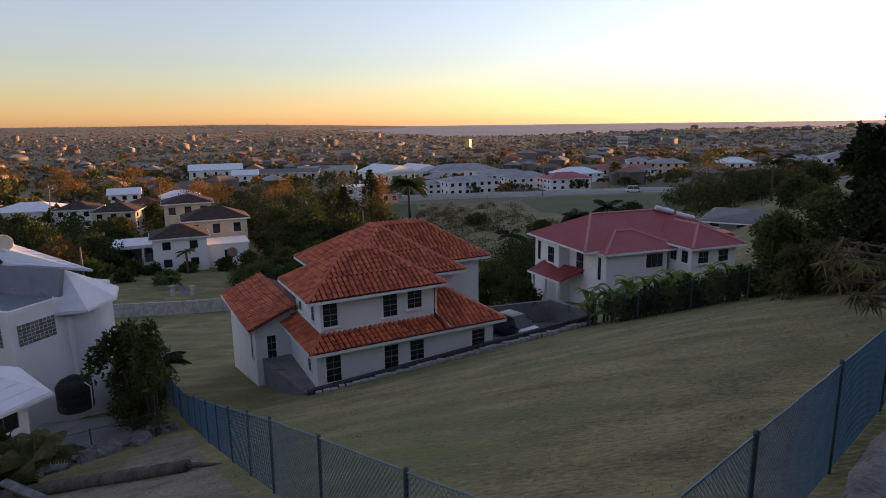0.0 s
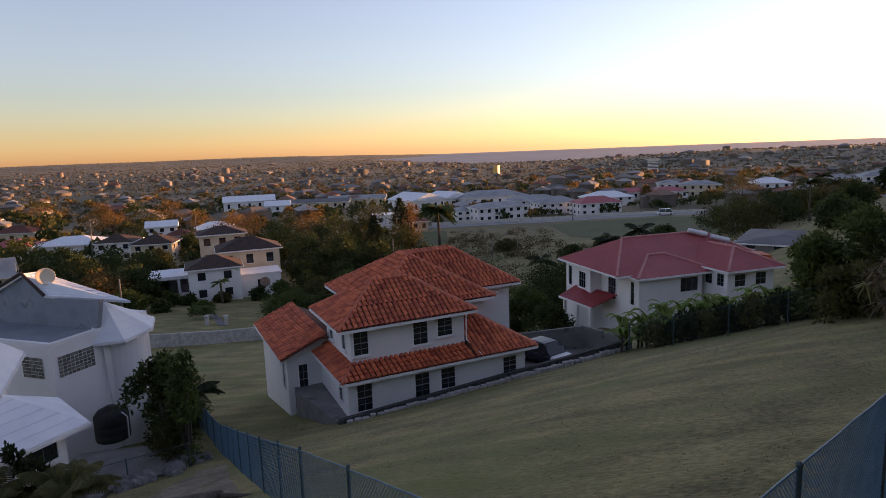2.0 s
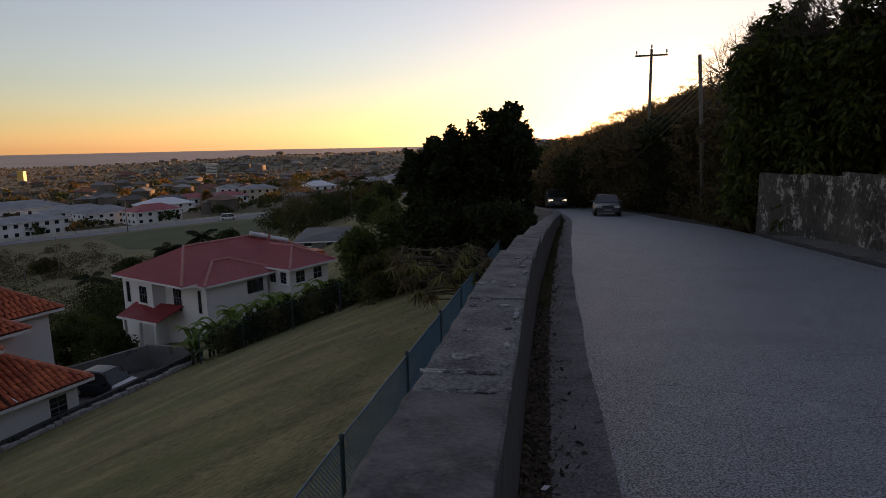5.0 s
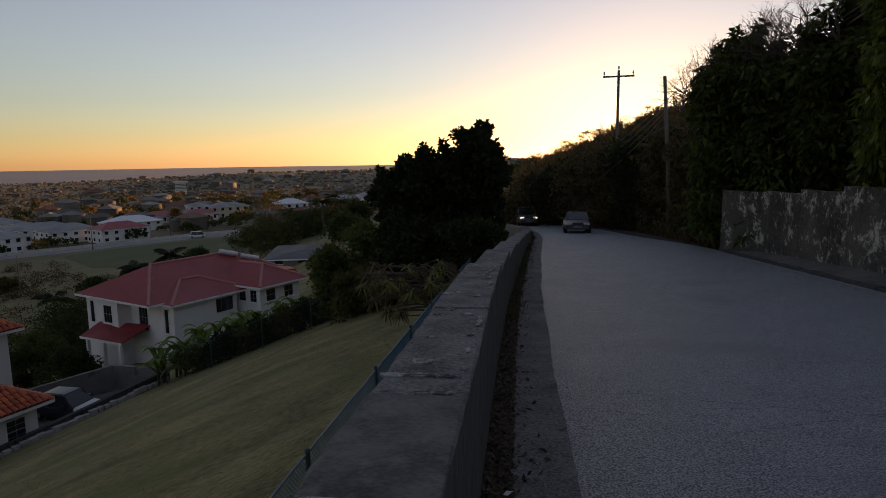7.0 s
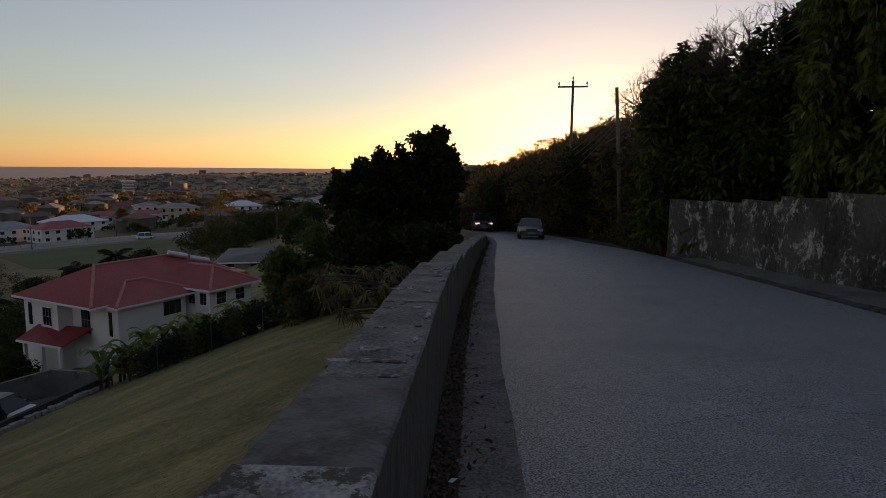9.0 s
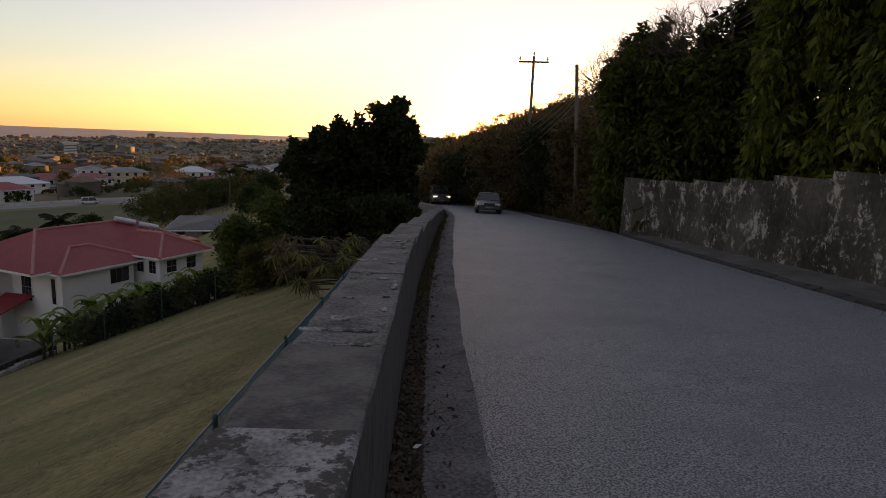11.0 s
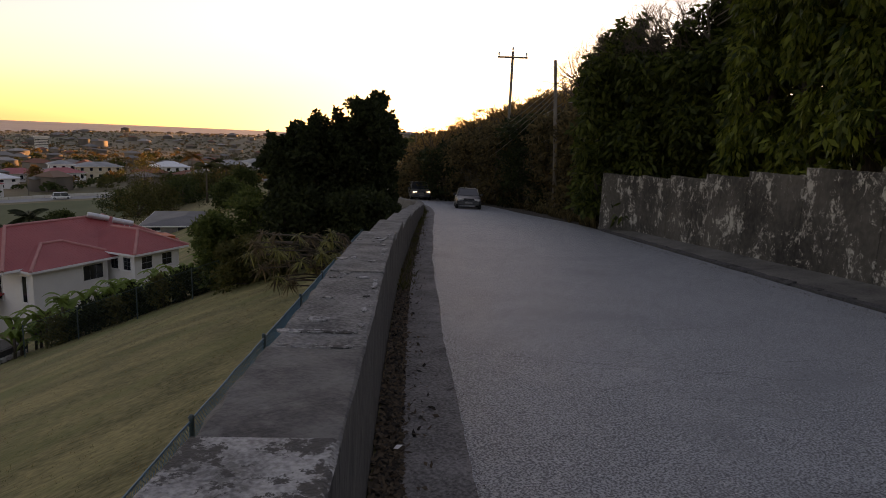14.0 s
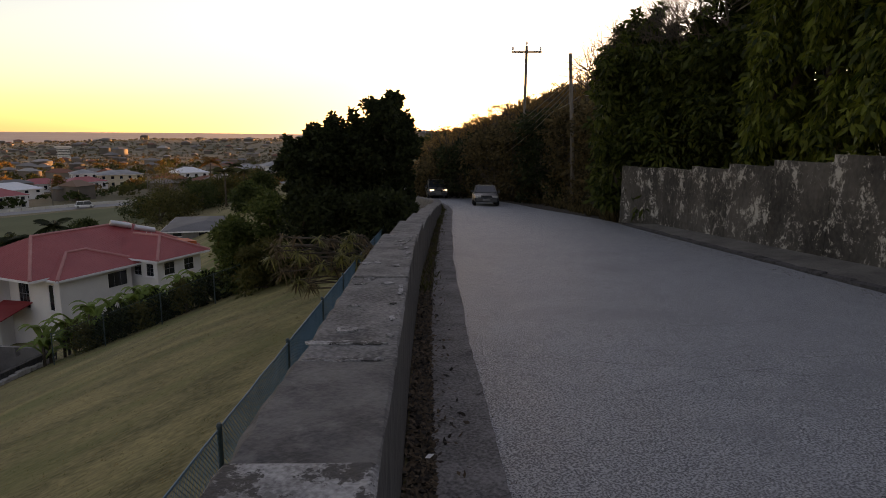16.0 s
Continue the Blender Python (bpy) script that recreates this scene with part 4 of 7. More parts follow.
blocks(white, (0.01, 0.3, -1.72), (0.03, 1, 0), 1.95, 1.05, 9, 6)
blocks(white, (-2.0, 0.0, -1.72), (1, 0, 0), 1.4, 1.05, 8, 6)
m = M()
m.tube([(0.3, 2.6, -0.75), (0.22, 2.75, -0.95), (0.25, 2.85, -4.2)], 0.05, 8)
part("downpipe", m, TRIM, white)
dish = thing("satellite_dish", "grey satellite dish on the shingle roof", "satellite dish", WH @ pose(-3.5, 3.0, 2.3))
m = M()
m.lathe([(0.02, 0.0), (0.17, 0.03), (0.34, 0.09), (0.45, 0.16), (0.47, 0.16), (0.35, 0.07), (0.17, 0.0), (0.02, -0.03)], 24)
do = part("bowl", m, CREAM, dish, smooth=True)
do.matrix_basis = pose(0.0, -0.1, 0.3, 62, 0, 58)
m = M()
m.tube([(0, 0, -0.5), (0, 0, 0.3)], 0.035, 8)
part("mast", m, TRIM, dish)

BH = pose(-17.7, 20.7, -8.1, 0, 0, 29)
annex = thing("house", "white annex with steep pale shingle hip roof", "house", BH)
ax = [((-14, 0, 0), (0, 0, 0), (-2.75, 2.75, 2.95), (-11.25, 2.75, 2.95)), ((0, 0, 0), (0, 5.6, 0), (-2.75, 2.75, 2.95), (-2.75, 2.75, 2.95)), ((0, 5.6, 0), (-14, 5.6, 0), (-11.25, 2.75, 2.95), (-2.75, 2.75, 2.95))]
for s in ax:
    slope_part(annex, s, WHITEROOF, 0.1)
    courses(annex, s, WHITEROOF)
eaves(annex, ax, TRIM, 0.16)
m = M()
m.box(-13.5, -0.75, 0.55, 5.1, -7.0, 0.0)
part("wall", m, WHITE, annex)
LH = pose(-15.0, 21.5, -9.6, 0, 0, -16)
porch_h = thing("porch", "low white shingle porch roof beside the annex", "porch", LH)
apex = (-2.6, -1.4, 1.4)
lp = [((-0.3, -4.0, 0), (0, 0, 0), apex, apex), ((0, 0, 0), (-3.0, 1.2, 0.2), apex, apex)]
for s in lp:
    slope_part(porch_h, s, WHITEROOF, 0.09)
courses(porch_h, lp[0], WHITEROOF, 0.42)
eaves(porch_h, lp[:1], TRIM, 0.14)
m = M()
m.prism([(-0.75, -3.3), (-0.6, -0.6), (-2.8, -0.2), (-2.6, -1.7)], -4.5, 0.0)
part("wall", m, WHITE, porch_h)
window(porch_h, -2.6, -1.0, -1.0, -0.3, -0.62, axis="x", sign=1, cols=3, rows=1)

# ---- plants ----
def leaf_cloud(clumps, per, size, seed, droop=0.0, aspect=0.42, shell=0.5, up=0.3):
    """Leaves as folded diamonds, strewn through round clumps (x, y, z, rx, ry, rz)."""
    rg = np.random.RandomState(seed)
    c = np.array([k[:3] for k in clumps], float)
    s = np.array([k[3:6] if len(k) > 4 else (k[3],) * 3 for k in clumps], float)
    n = len(c) * per
    idx = np.repeat(np.arange(len(c)), per)
    d = rg.normal(size=(n, 3))
    d /= np.linalg.norm(d, axis=1)[:, None]
    rad = shell + (1 - shell) * rg.rand(n)
    rad *= np.where(rg.rand(n) < 0.25, rg.rand(n), 1)
    p = c[idx] + d * s[idx] * rad[:, None]
    way = rg.normal(size=(n, 3)) + d * 0.9 + np.array([0, 0, up])
    way[:, 2] -= droop * 2.4
    way /= np.linalg.norm(way, axis=1)[:, None]
    side = np.cross(way, rg.normal(size=(n, 3)))
    side /= np.linalg.norm(side, axis=1)[:, None] + 1e-9
    nrm = np.cross(way, side)
    L = size * (0.6 + 0.8 * rg.rand(n))[:, None]
    W = L * aspect * 0.5
    v = np.stack([p, p + way * L * 0.45 + side * W + nrm * W * 0.25, p + way * L - np.array([0, 0, 1]) * L * 0.1, p + way * L * 0.45 - side * W + nrm * W * 0.25], 1).reshape(-1, 3)
    b = np.arange(n) * 4
    return v, np.stack([b, b + 1, b + 2, b + 3], 1)


def limbs(base, ends, r, rn, bend=0.2, n=7):
    m = M()
    base = Vector(base)
    for e in ends:
        e = Vector(e)
        pts, rr = [], []
        k = 5
        off = Vector((rn.uniform(-1, 1), rn.uniform(-1, 1), rn.uniform(-0.3, 0.6))) * (e - base).length * bend
        for i in range(k + 1):
            t = i / k
            up = Vector((base.x, base.y, e.z))
            q = base.lerp(up, t).lerp(e, t * t) + off * (t * (1 - t))
            pts.append(q)
            rr.append(r * (1 - 0.85 * t) + 0.012)
        m.tube(pts, rr, n)
    return m


def tree(name, label, x, y, clumps, per, size, mat, seed, category="tree", trunk_r=0.18, droop=0.0, aspect=0.42, group="", shell=0.5, n_limbs=9, local=False):
    z = 0.0 if local else on(x, y)
    t = thing(name, label, category, pose(x, y, z), group)
    cl = [(c[0] - (0 if local else x), c[1] - (0 if local else y), c[2] - z, *c[3:]) for c in clumps]
    rn = random.Random(seed)
    ends = [c[:3] for c in rn.sample(cl, min(n_limbs, len(cl)))]
    part("trunk", limbs((0, 0, -0.4), ends, trunk_r, rn), BARK, t, smooth=True)
    v, f = leaf_cloud(cl, per, size, seed, droop, aspect, shell)
    part("crown", array_mesh("crown", v, f, mat), None, t)
    return t


def polar(yaw, d):
    return -math.sin(radians(yaw)) * d, math.cos(radians(yaw)) * d


def mass(yaw0, yaw1, skyline, d0, d1, cr, n, seed, low=0.2, top_bias=0.35, ragged=0.0, gap=None, shoots=0, below=0.0):
    """Clumps that fill the view from the ground to a skyline of (yaw, rise) between two yaws."""
    rn = random.Random(seed)
    ys, es = [a for a, _ in skyline], [b for _, b in skyline]
    order = np.argsort(ys)
    ys, es = np.array(ys)[order], np.array(es)[order]
    out = []
    for i in range(n):
        yw = rn.uniform(yaw0, yaw1)
        d = rn.uniform(d0, d1)
        x, y = polar(yw, d)
        g = on(x, y) + low
        r = cr * rn.uniform(0.6, 1.25)
        top = d * math.tan(radians(float(np.interp(yw, ys, es)))) - r * 0.75 - below - ragged * rn.random() ** 2
        z = top - abs(rn.gauss(0, 0.1)) * 2 if rn.random() < top_bias else rn.uniform(g, max(g + 0.1, top))
        z = max(z, g - 0.3)
        if gap and abs(yw - gap[0]) < gap[2] + math.degrees(r / d) * 0.8 and abs(math.degrees(math.atan2(z, d)) - gap[1]) < gap[2] + math.degrees(r / d) * 0.8:
            continue
        out.append((x, y, z, r, r, r * rn.uniform(0.7, 1.2)))
    for i in range(shoots):
        yw, d = rn.uniform(yaw0, yaw1), rn.uniform(d0, d1)
        x, y = polar(yw, d)
        top = d * math.tan(radians(float(np.interp(yw, ys, es)))) + rn.uniform(-0.8, 1.25)
        dx, dy, n_ = rn.uniform(-0.24, 0.24), rn.uniform(-0.24, 0.24), rn.randint(4, 7)
        out.extend((x + dx * k, y + dy * k, top - 0.28 * k, 0.14 + 0.07 * k + rn.uniform(0, 0.12), 0.14 + 0.07 * k, 0.2 + rn.uniform(0, 0.1)) for k in range(n_))
    return out


def mass_tree(name, label, yaw0, yaw1, skyline, d0, d1, cr, n, per, size, mat, seed, low=0.2, ragged=0.0, gap=None, shoots=0, below=0.0, **kw):
    cl = mass(yaw0, yaw1, skyline, d0, d1, cr, n, seed, low, ragged=ragged, gap=gap, shoots=shoots, below=below)
    x, y = polar((yaw0 + yaw1) / 2, (d0 + d1) / 2)
    return tree(name, label, x, y, cl, per, size, mat, seed, **kw)


# dark broad-leaved trees at the lower end of the lawn
oak = [(-30.5, -3.2), (-31.8, -1.0), (-33.6, 0.0), (-34.7, -0.4), (-36.8, 1.1), (-38.3, 0.9), (-39.9, 2.5), (-42.5, 3.3), (-43.6, 2.7), (-44.3, -0.4), (-44.9, -3.2)]
oak2 = [(a, e - (1.75 if -43.8 < a < -31 else 0.8)) for a, e in oak]
mass_tree("broadleaf_tree", "dark broad-leaved tree with an uneven crown at the lawn's end", -44.4, -39.0, oak2, 35, 40, 0.42, 235, 52, 0.25, LEAF_DARK, 21, ragged=2.6, below=1.0, gap=(-42.9, 0.5, 0.3), shoots=58, trunk_r=0.26, aspect=0.6)
mass_tree("broadleaf_tree", "dark broad-leaved tree with upright shoots beside the lawn", -39.5, -35.0, oak2, 34, 38, 0.4, 165, 52, 0.25, LEAF_DARK, 22, ragged=2.6, below=1.0, shoots=44, trunk_r=0.2, aspect=0.6)
mass_tree("broadleaf_tree", "smaller dark tree behind the garden hedge", -36.0, -33.2, oak2, 34, 38, 0.4, 95, 52, 0.25, LEAF_DARK, 23, ragged=2.6, below=1.0, shoots=26, trunk_r=0.16, aspect=0.6)
for i, (y0, y1, sk, d0, d1, mat, lab) in enumerate((
        (-33.5, -29.9, -5.2, 36, 41, LEAF_MID, "green rounded shrub beside the red-roofed house"),
        (-29.9, -27.0, -7.4, 36, 41, LEAF_MID, "green leafy shrub beside the red-roofed house"),
        (-40.5, -33.0, -5.2, 32, 36, LEAF_DARK, "dense dark shrub below the tree"),
        (-44.5, -39.0, -5.0, 30, 35, LEAF_DARK, "dense dark shrub close to the wall"),
        (-34.5, -29.0, -9.4, 32, 36, LEAF_OLIVE, "dry olive shrub behind the wire fence"))):
    mass_tree("shrub", lab, y0, y1, [(y0, sk - 1.2), ((y0 + y1) / 2, sk), (y1, sk - 1.0)], d0, d1, 0.55, 105, 66, 0.28, mat, 40 + i, category="shrub", trunk_r=0.06, n_limbs=8)


DEADTUFT = leafy("dead_strap_leaf", (0.07, 0.05, 0.03), (0.22, 0.16, 0.09), 0.3, 0.7)


def rosette_plant(name, label, x, y, stems, seed, mat, leaf=0.75, per=26):
    """Bare stems that end in tufts of long narrow leaves."""
    z = on(x, y)
    t = thing(name, label, "shrub", pose(x, y, z))
    rn = random.Random(seed)
    for dx, dy, h in stems:
        part("stem", limbs((dx * 0.2, dy * 0.2, -0.2), [(dx, dy, h)], 0.05, rn, 0.15), BARK, t, smooth=True)
        m = M()
        for i in range(per):
            a, e = rn.uniform(0, 2 * math.pi), rn.uniform(-0.6, 1.0)
            d = Vector((math.cos(a) * math.cos(e), math.sin(a) * math.cos(e), math.sin(e)))
            s = d.cross(Vector((0, 0, 1))).normalized() * 0.022
            L = leaf * rn.uniform(0.6, 1.1)
            p = Vector((dx, dy, h))
            pts = [p + d * L * f - Vector((0, 0, L * 0.6 * f * f)) for f in (0, 0.4, 0.75, 1.0)]
            m.add([pts[0] - s * 0.6, pts[0] + s * 0.6, pts[1] - s, pts[1] + s, pts[2] - s * 0.7, pts[2] + s * 0.7, pts[3]], [(0, 1, 3, 2), (2, 3, 5, 4), (4, 5, 6)])
        part("leaf_tuft", m, mat if rn.random() < 0.5 else DEADTUFT, t)
    return t


rn = random.Random(8)
for k, (al, la, z0, lo, hi, n) in enumerate(((20.5, 1.3, -4.2, -42.0, -37.5, 22), (21.5, 1.5, -4.4, -38.5, -33.5, 24), (22.5, 1.4, -4.6, -35.0, -31.0, 13))):
    px, py, _ = place(al, la)
    z = on(px, py)
    ends = []
    for _ in range(n):
        d = rn.uniform(18.5, 21.5)
        tx, ty = polar(rn.uniform(lo, hi), d)
        ends.append((tx - px, ty - py, -d * math.tan(radians(rn.uniform(9.3, 12.6) if rn.random() < 0.85 else rn.uniform(12.5, 14.2))) - z))
    rosette_plant("rosette_shrub", "arching plant with tufts of narrow green and dead leaves", px, py, ends, 60 + k, LEAF_TUFT, 0.44, 34)


def banana(x, y, seed, h=1.9):
    z = on(x, y)
    t = thing("banana_plant", "banana plant with broad torn green leaves", "plant", pose(x, y, z), "hedge along the fence")
    rn = random.Random(seed)
    m = M()
    m.tube([(0, 0, -0.1), (0.03, 0.02, h * 0.55)], [0.09, 0.06], 7)
    part("stem", m, BARK, t, smooth=True)
    for i in range(14):
        a, L = i * 2.4 + rn.random(), rn.uniform(0.75, 1.15) * min(1.5, h / 1.9)
        d = Vector((math.cos(a), math.sin(a), 0))
        s = Vector((-d.y, d.x, 0))
        lm = M()
        prev = None
        for k in range(7):
            f = k / 6
            p = Vector((0, 0, h * (0.1 + 0.5 * (i % 5) / 4))) + d * L * f * 0.8 + Vector((0, 0, L * (1.5 * f - 1.2 * f * f)))
            w = 0.17 * math.sin(math.pi * min(1, 0.12 + 0.88 * f)) + 0.01
            ring = [p - s * w - Vector((0, 0, w * 0.3)), p, p + s * w - Vector((0, 0, w * 0.3))]
            b = len(lm.v)
            lm.v.extend(tuple(q) for q in ring)
            if prev is not None:
                lm.f += [(prev, prev + 1, b + 1, b), (prev + 1, prev + 2, b + 2, b + 1)]
            prev = b
        part("leaf", lm, LEAF_BROAD, t)
    return t


rn = random.Random(31)
for i in range(44):
    f = i / 43
    al, la = 33.0 + 5.2 * f + rn.uniform(-0.5, 1.5), 21.2 - 12.5 * f + rn.uniform(-0.5, 0.5)
    x, y, _ = place(al, la)
    yw, d = math.degrees(math.atan2(-x, y)), math.hypot(x, y)
    h = d * math.tan(radians(float(np.interp(-yw, [13, 16, 19, 22, 25, 28, 34], [-13.6, -13.2, -12.5, -12.1, -11.5, -10.6, -9.4])))) - on(x, y)
    banana(x, y, 100 + i, min(4.2, max(1.3, h / 0.95)) * rn.uniform(0.75, 1.05))
for i in range(16):
    f = i / 15
    al, la = 33.0 + 4.4 * f + rn.uniform(-0.3, 0.3), 18.3 - 11.5 * f + rn.uniform(-0.3, 0.3)
    x, y, _ = place(al, la)
    z = on(x, y)
    tree("shrub", "low tangled hedge shrub against the wire fence", x, y, [(x + rn.uniform(-0.6, 0.6), y + rn.uniform(-0.6, 0.6), z + rn.uniform(0.2, 1.5), 0.42) for _ in range(14)], 80, 0.24, LEAF_DARK if i % 3 else LEAF_OLIVE, 200 + i, "shrub", 0.03, n_limbs=4, group="hedge along the fence")

# ---- the bank across the road ----
ridge = [(-44.6, -1.0), (-46.1, -0.6), (-48.2, 0.25), (-50.7, 1.25), (-53.3, 2.25), (-55.8, 3.2), (-57.7, 3.95), (-60.1, 4.4), (-62, 5.0), (-66, 5.5)]
rn = random.Random(19)
ridge = [(-a, float(np.interp(a, [-q for q, _ in ridge], [e for _, e in ridge])) + rn.uniform(-0.45, 0.3)) for a in np.arange(44.6, 66, 0.45)]
yaws = [-45, -47.5, -50, -52.5, -55, -57.5, -60, -62.5, -65]
for i, (b, a) in enumerate(zip(yaws, yaws[1:])):
    mass_tree("scrub_tree", "dry thorny hillside tree in dusk shade", a - 0.8, b + 0.8, ridge, 62, 88, 0.9, 150, 46, 0.36, LEAF_DRY, 300 + i, ragged=2.4, trunk_r=0.2, n_limbs=12, shell=0.2)
low = [(-44.8, -3.2), (-46.5, -1.5), (-49.9, -0.2), (-52.6, 1.0), (-55.2, 1.8), (-58, 2.4), (-61, 3.2), (-64, 4.0)]
for i, (b, a) in enumerate(zip(yaws, yaws[1:])):
    mass_tree("roadside_bush", "dense dark bush on the bank beside the road", a - 0.6, b + 0.6, low, *((56, 66), (54, 64), (50, 60), (46, 56), (43, 52), (39, 48), (34, 44), (30, 40))[i], 0.8, 110, 52, 0.34, LEAF_DARK if i % 3 == 1 else LEAF_HILL, 320 + i, ragged=0.8, category="bush", trunk_r=0.1)
vine = [(-60.2, 3.2), (-61, 6.0), (-62.4, 6.9), (-64.2, 7.5), (-67.3, 8.1), (-70.3, 8.6), (-72.7, 9.8), (-74, 11.5), (-77, 13)]
for i, (a, b) in enumerate(((-65.5, -61.2), (-69, -64.8), (-73, -68.5), (-77, -72.5))):
    mass_tree("vine_covered_tree", "tall dark tree wrapped in creeping vines", a, b, vine, 25.5 - 1.2 * i, 32 - 1.0 * i, 0.5, 270, 62, 0.29, LEAF_VINE, 340 + i, low=0.5, ragged=1.5, shoots=14, trunk_r=0.2, aspect=0.42, droop=0.45, n_limbs=10)
mango = [(-72, 12.0), (-75, 16), (-80, 19), (-90, 22), (-100, 22)]
for i, (a, b, d0, d1) in enumerate(((-77.5, -73.2, 18.2, 22), (-81.5, -76.8, 16.2, 21), (-86, -80.8, 14.2, 19), (-92, -85.5, 12.5, 18), (-100, -91.5, 11.5, 17))):
    mass_tree("mango_tree", "mango tree with long drooping green leaves above the wall", a, b, mango, d0 + 1.6, d1 + 3.2, 0.42, 320 if i < 3 else 110, 78, 0.27, LEAF_MANGO, 360 + i, low=1.2, ragged=0.5, trunk_r=0.2, aspect=0.36, droop=0.9, n_limbs=8)


def twigs(m, p, d, L, r, depth, rn):
    q = p + d * L
    bow = (p + q) / 2 + Vector((rn.uniform(-1, 1), rn.uniform(-1, 1), rn.uniform(-1, 1))) * L * 0.08
    m.tube([p, bow, q] if depth > 1 else [p, q], [r, r * 0.8, r * 0.6] if depth > 1 else [r, r * 0.6], 4 if depth > 2 else 3, False)
    if depth:
        for _ in range(rn.choice((2, 2, 3))):
            e = (d + Vector((rn.uniform(-1, 1), rn.uniform(-1, 1), rn.uniform(-0.7, 0.9))) * 0.75).normalized()
            twigs(m, p + d * L * rn.uniform(0.5, 1.0), e, L * rn.uniform(0.55, 0.8), r * 0.6, depth - 1, rn)


def bare_tree(x, y, z, h, seed, depth=5, lean=(0, 0, 1), label="bare thorny tree with tangled twigs", r=0.12):
    t = thing("bare_tree", label, "tree", pose(x, y, z))
    m, rn = M(), random.Random(seed)
    for k in range(3):
        e = (Vector(lean).normalized() + Vector((rn.uniform(-0.8, 0.8), rn.uniform(-0.8, 0.8), 0))).normalized()
        twigs(m, Vector((0, 0, -0.3)), e, h * 0.3, r, depth, rn)
    part("twig_crown", m, BARK, t)
    return t


for i, (yw, d, el, h) in enumerate(((-61.2, 28, 3.8, 3.4), (-62.0, 28.5, 4.4, 3.6), (-64.5, 28, 6.0, 3.8), (-67.2, 27, 6.8, 4.0), (-70.2, 26, 7.6, 4.0), (-62.6, 27, 4.2, 3.8), (-63.8, 27, 5.0, 3.8), (-65.2, 27, 5.6, 4.0), (-66.6, 26.5, 6.2, 4.0), (-68.0, 26, 6.6, 4.2), (-69.5, 25.5, 7.0, 4.2), (-71, 25, 7.4, 4.2), (-72.5, 24, 8.0, 4.2))):
    x, y = polar(yw, d)
    bare_tree(x, y, d * math.tan(radians(el)), h, 400 + i, 6, (-0.15, 0.35, 0.8), r=0.045)
for i, (yw, d, el, h) in enumerate(((-60, 60, 2.4, 5.5), (-58.0, 64, 1.8, 5.5), (-56.0, 66, 1.2, 5.5), (-54.0, 68, 0.4, 5.5), (-52.0, 70, -0.4, 5.0), (-50, 72, -1.0, 5.0))):
    x, y = polar(yw, d)
    bare_tree(x, y, d * math.tan(radians(el)), h, 430 + i, 5, (-0.1, 0.2, 1), r=0.09)

rn = random.Random(55)
for i in range(16):
    yw = -47.5 - 13.5 * i / 15 + rn.uniform(-0.5, 0.5)
    d = 60 - 1.1 * (i) + rn.uniform(-3, 6)
    x, y = polar(yw, d)
    bare_tree(x, y, on(x, y) + 0.5, rn.uniform(4.5, 6.5), 450 + i, 5, (-0.1, -0.1, 1), "brown leafless thorn bush on the bank", r=0.07)

for i in range(22):
    yw = -46.8 - 13.6 * i / 21 + rn.uniform(-0.4, 0.4)
    d = rn.uniform(60, 74)
    x, y = polar(yw, d)
    top = d * math.tan(radians(float(np.interp(-yw, [-a for a, _ in ridge], [e for _, e in ridge]))))
    h = rn.uniform(3.0, 4.5)
    bare_tree(x, y, top - h * 0.72, h, 480 + i, 5, (-0.2 + 0.4 * rn.random(), -0.1, 0.8), "leafless thorn tree on the hill's edge", r=0.05)

# flat-topped thorn trees along the hill's edge, thin enough to let the light through
rn = random.Random(71)
for i in range(20):
    yw = -47.2 - 14.2 * i / 19 + rn.uniform(-0.4, 0.4)
    d = rn.uniform(58, 70)
    x, y = polar(yw, d)
    top = d * math.tan(radians(float(np.interp(-yw, [44.6, 48.2, 53.3, 57.7, 62, 66], [-1.0, 0.25, 2.25, 3.95, 5.0, 5.5])) + rn.uniform(-0.1, 0.7)))
    cl = []
    for k in range(7):
        a, u = rn.uniform(0, 6.283), rn.uniform(0.3, 2.4)
        cl.append((x + u * math.cos(a), y + u * math.sin(a), top - 0.25 - rn.uniform(0, 1.1), rn.uniform(0.7, 1.3), rn.uniform(0.7, 1.3), rn.uniform(0.16, 0.3)))
    tree("thorn_tree", "flat-topped thorn tree with thin golden-brown foliage", x, y, cl, 150, 0.13, LEAF_DRY, 860 + i, trunk_r=0.09, n_limbs=7, shell=0.1)

# grass tufts and dead leaves along the kerbs
def tufts(name, label, spots, blades, h, mat, seed, kind="stuff"):
    rg = np.random.RandomState(seed)
    s = np.array(spots, float)
    n = len(s) * blades
    b = np.repeat(s, blades, 0) + np.c_[rg.normal(0, 0.06, (n, 2)), np.zeros(n)]
    a = rg.rand(n) * 6.283
    d = np.c_[np.cos(a), np.sin(a), np.zeros(n)]
    L = h * (0.5 + rg.rand(n))[:, None]
    w = np.c_[-d[:, 1], d[:, 0], np.zeros(n)] * 0.006
    v = np.stack([b - w, b + w, b + d * L * 0.25 + [0, 0, 1] * L * 0.7 + w * 0.5, b + d * L * 0.6 + [0, 0, 1] * L], 1).reshape(-1, 3)
    i = np.arange(n) * 4
    ob = new(name, array_mesh(name, v, np.stack([i, i + 1, i + 2, i + 3], 1), mat))
    return tagged(ob, label, "grass", kind=kind)


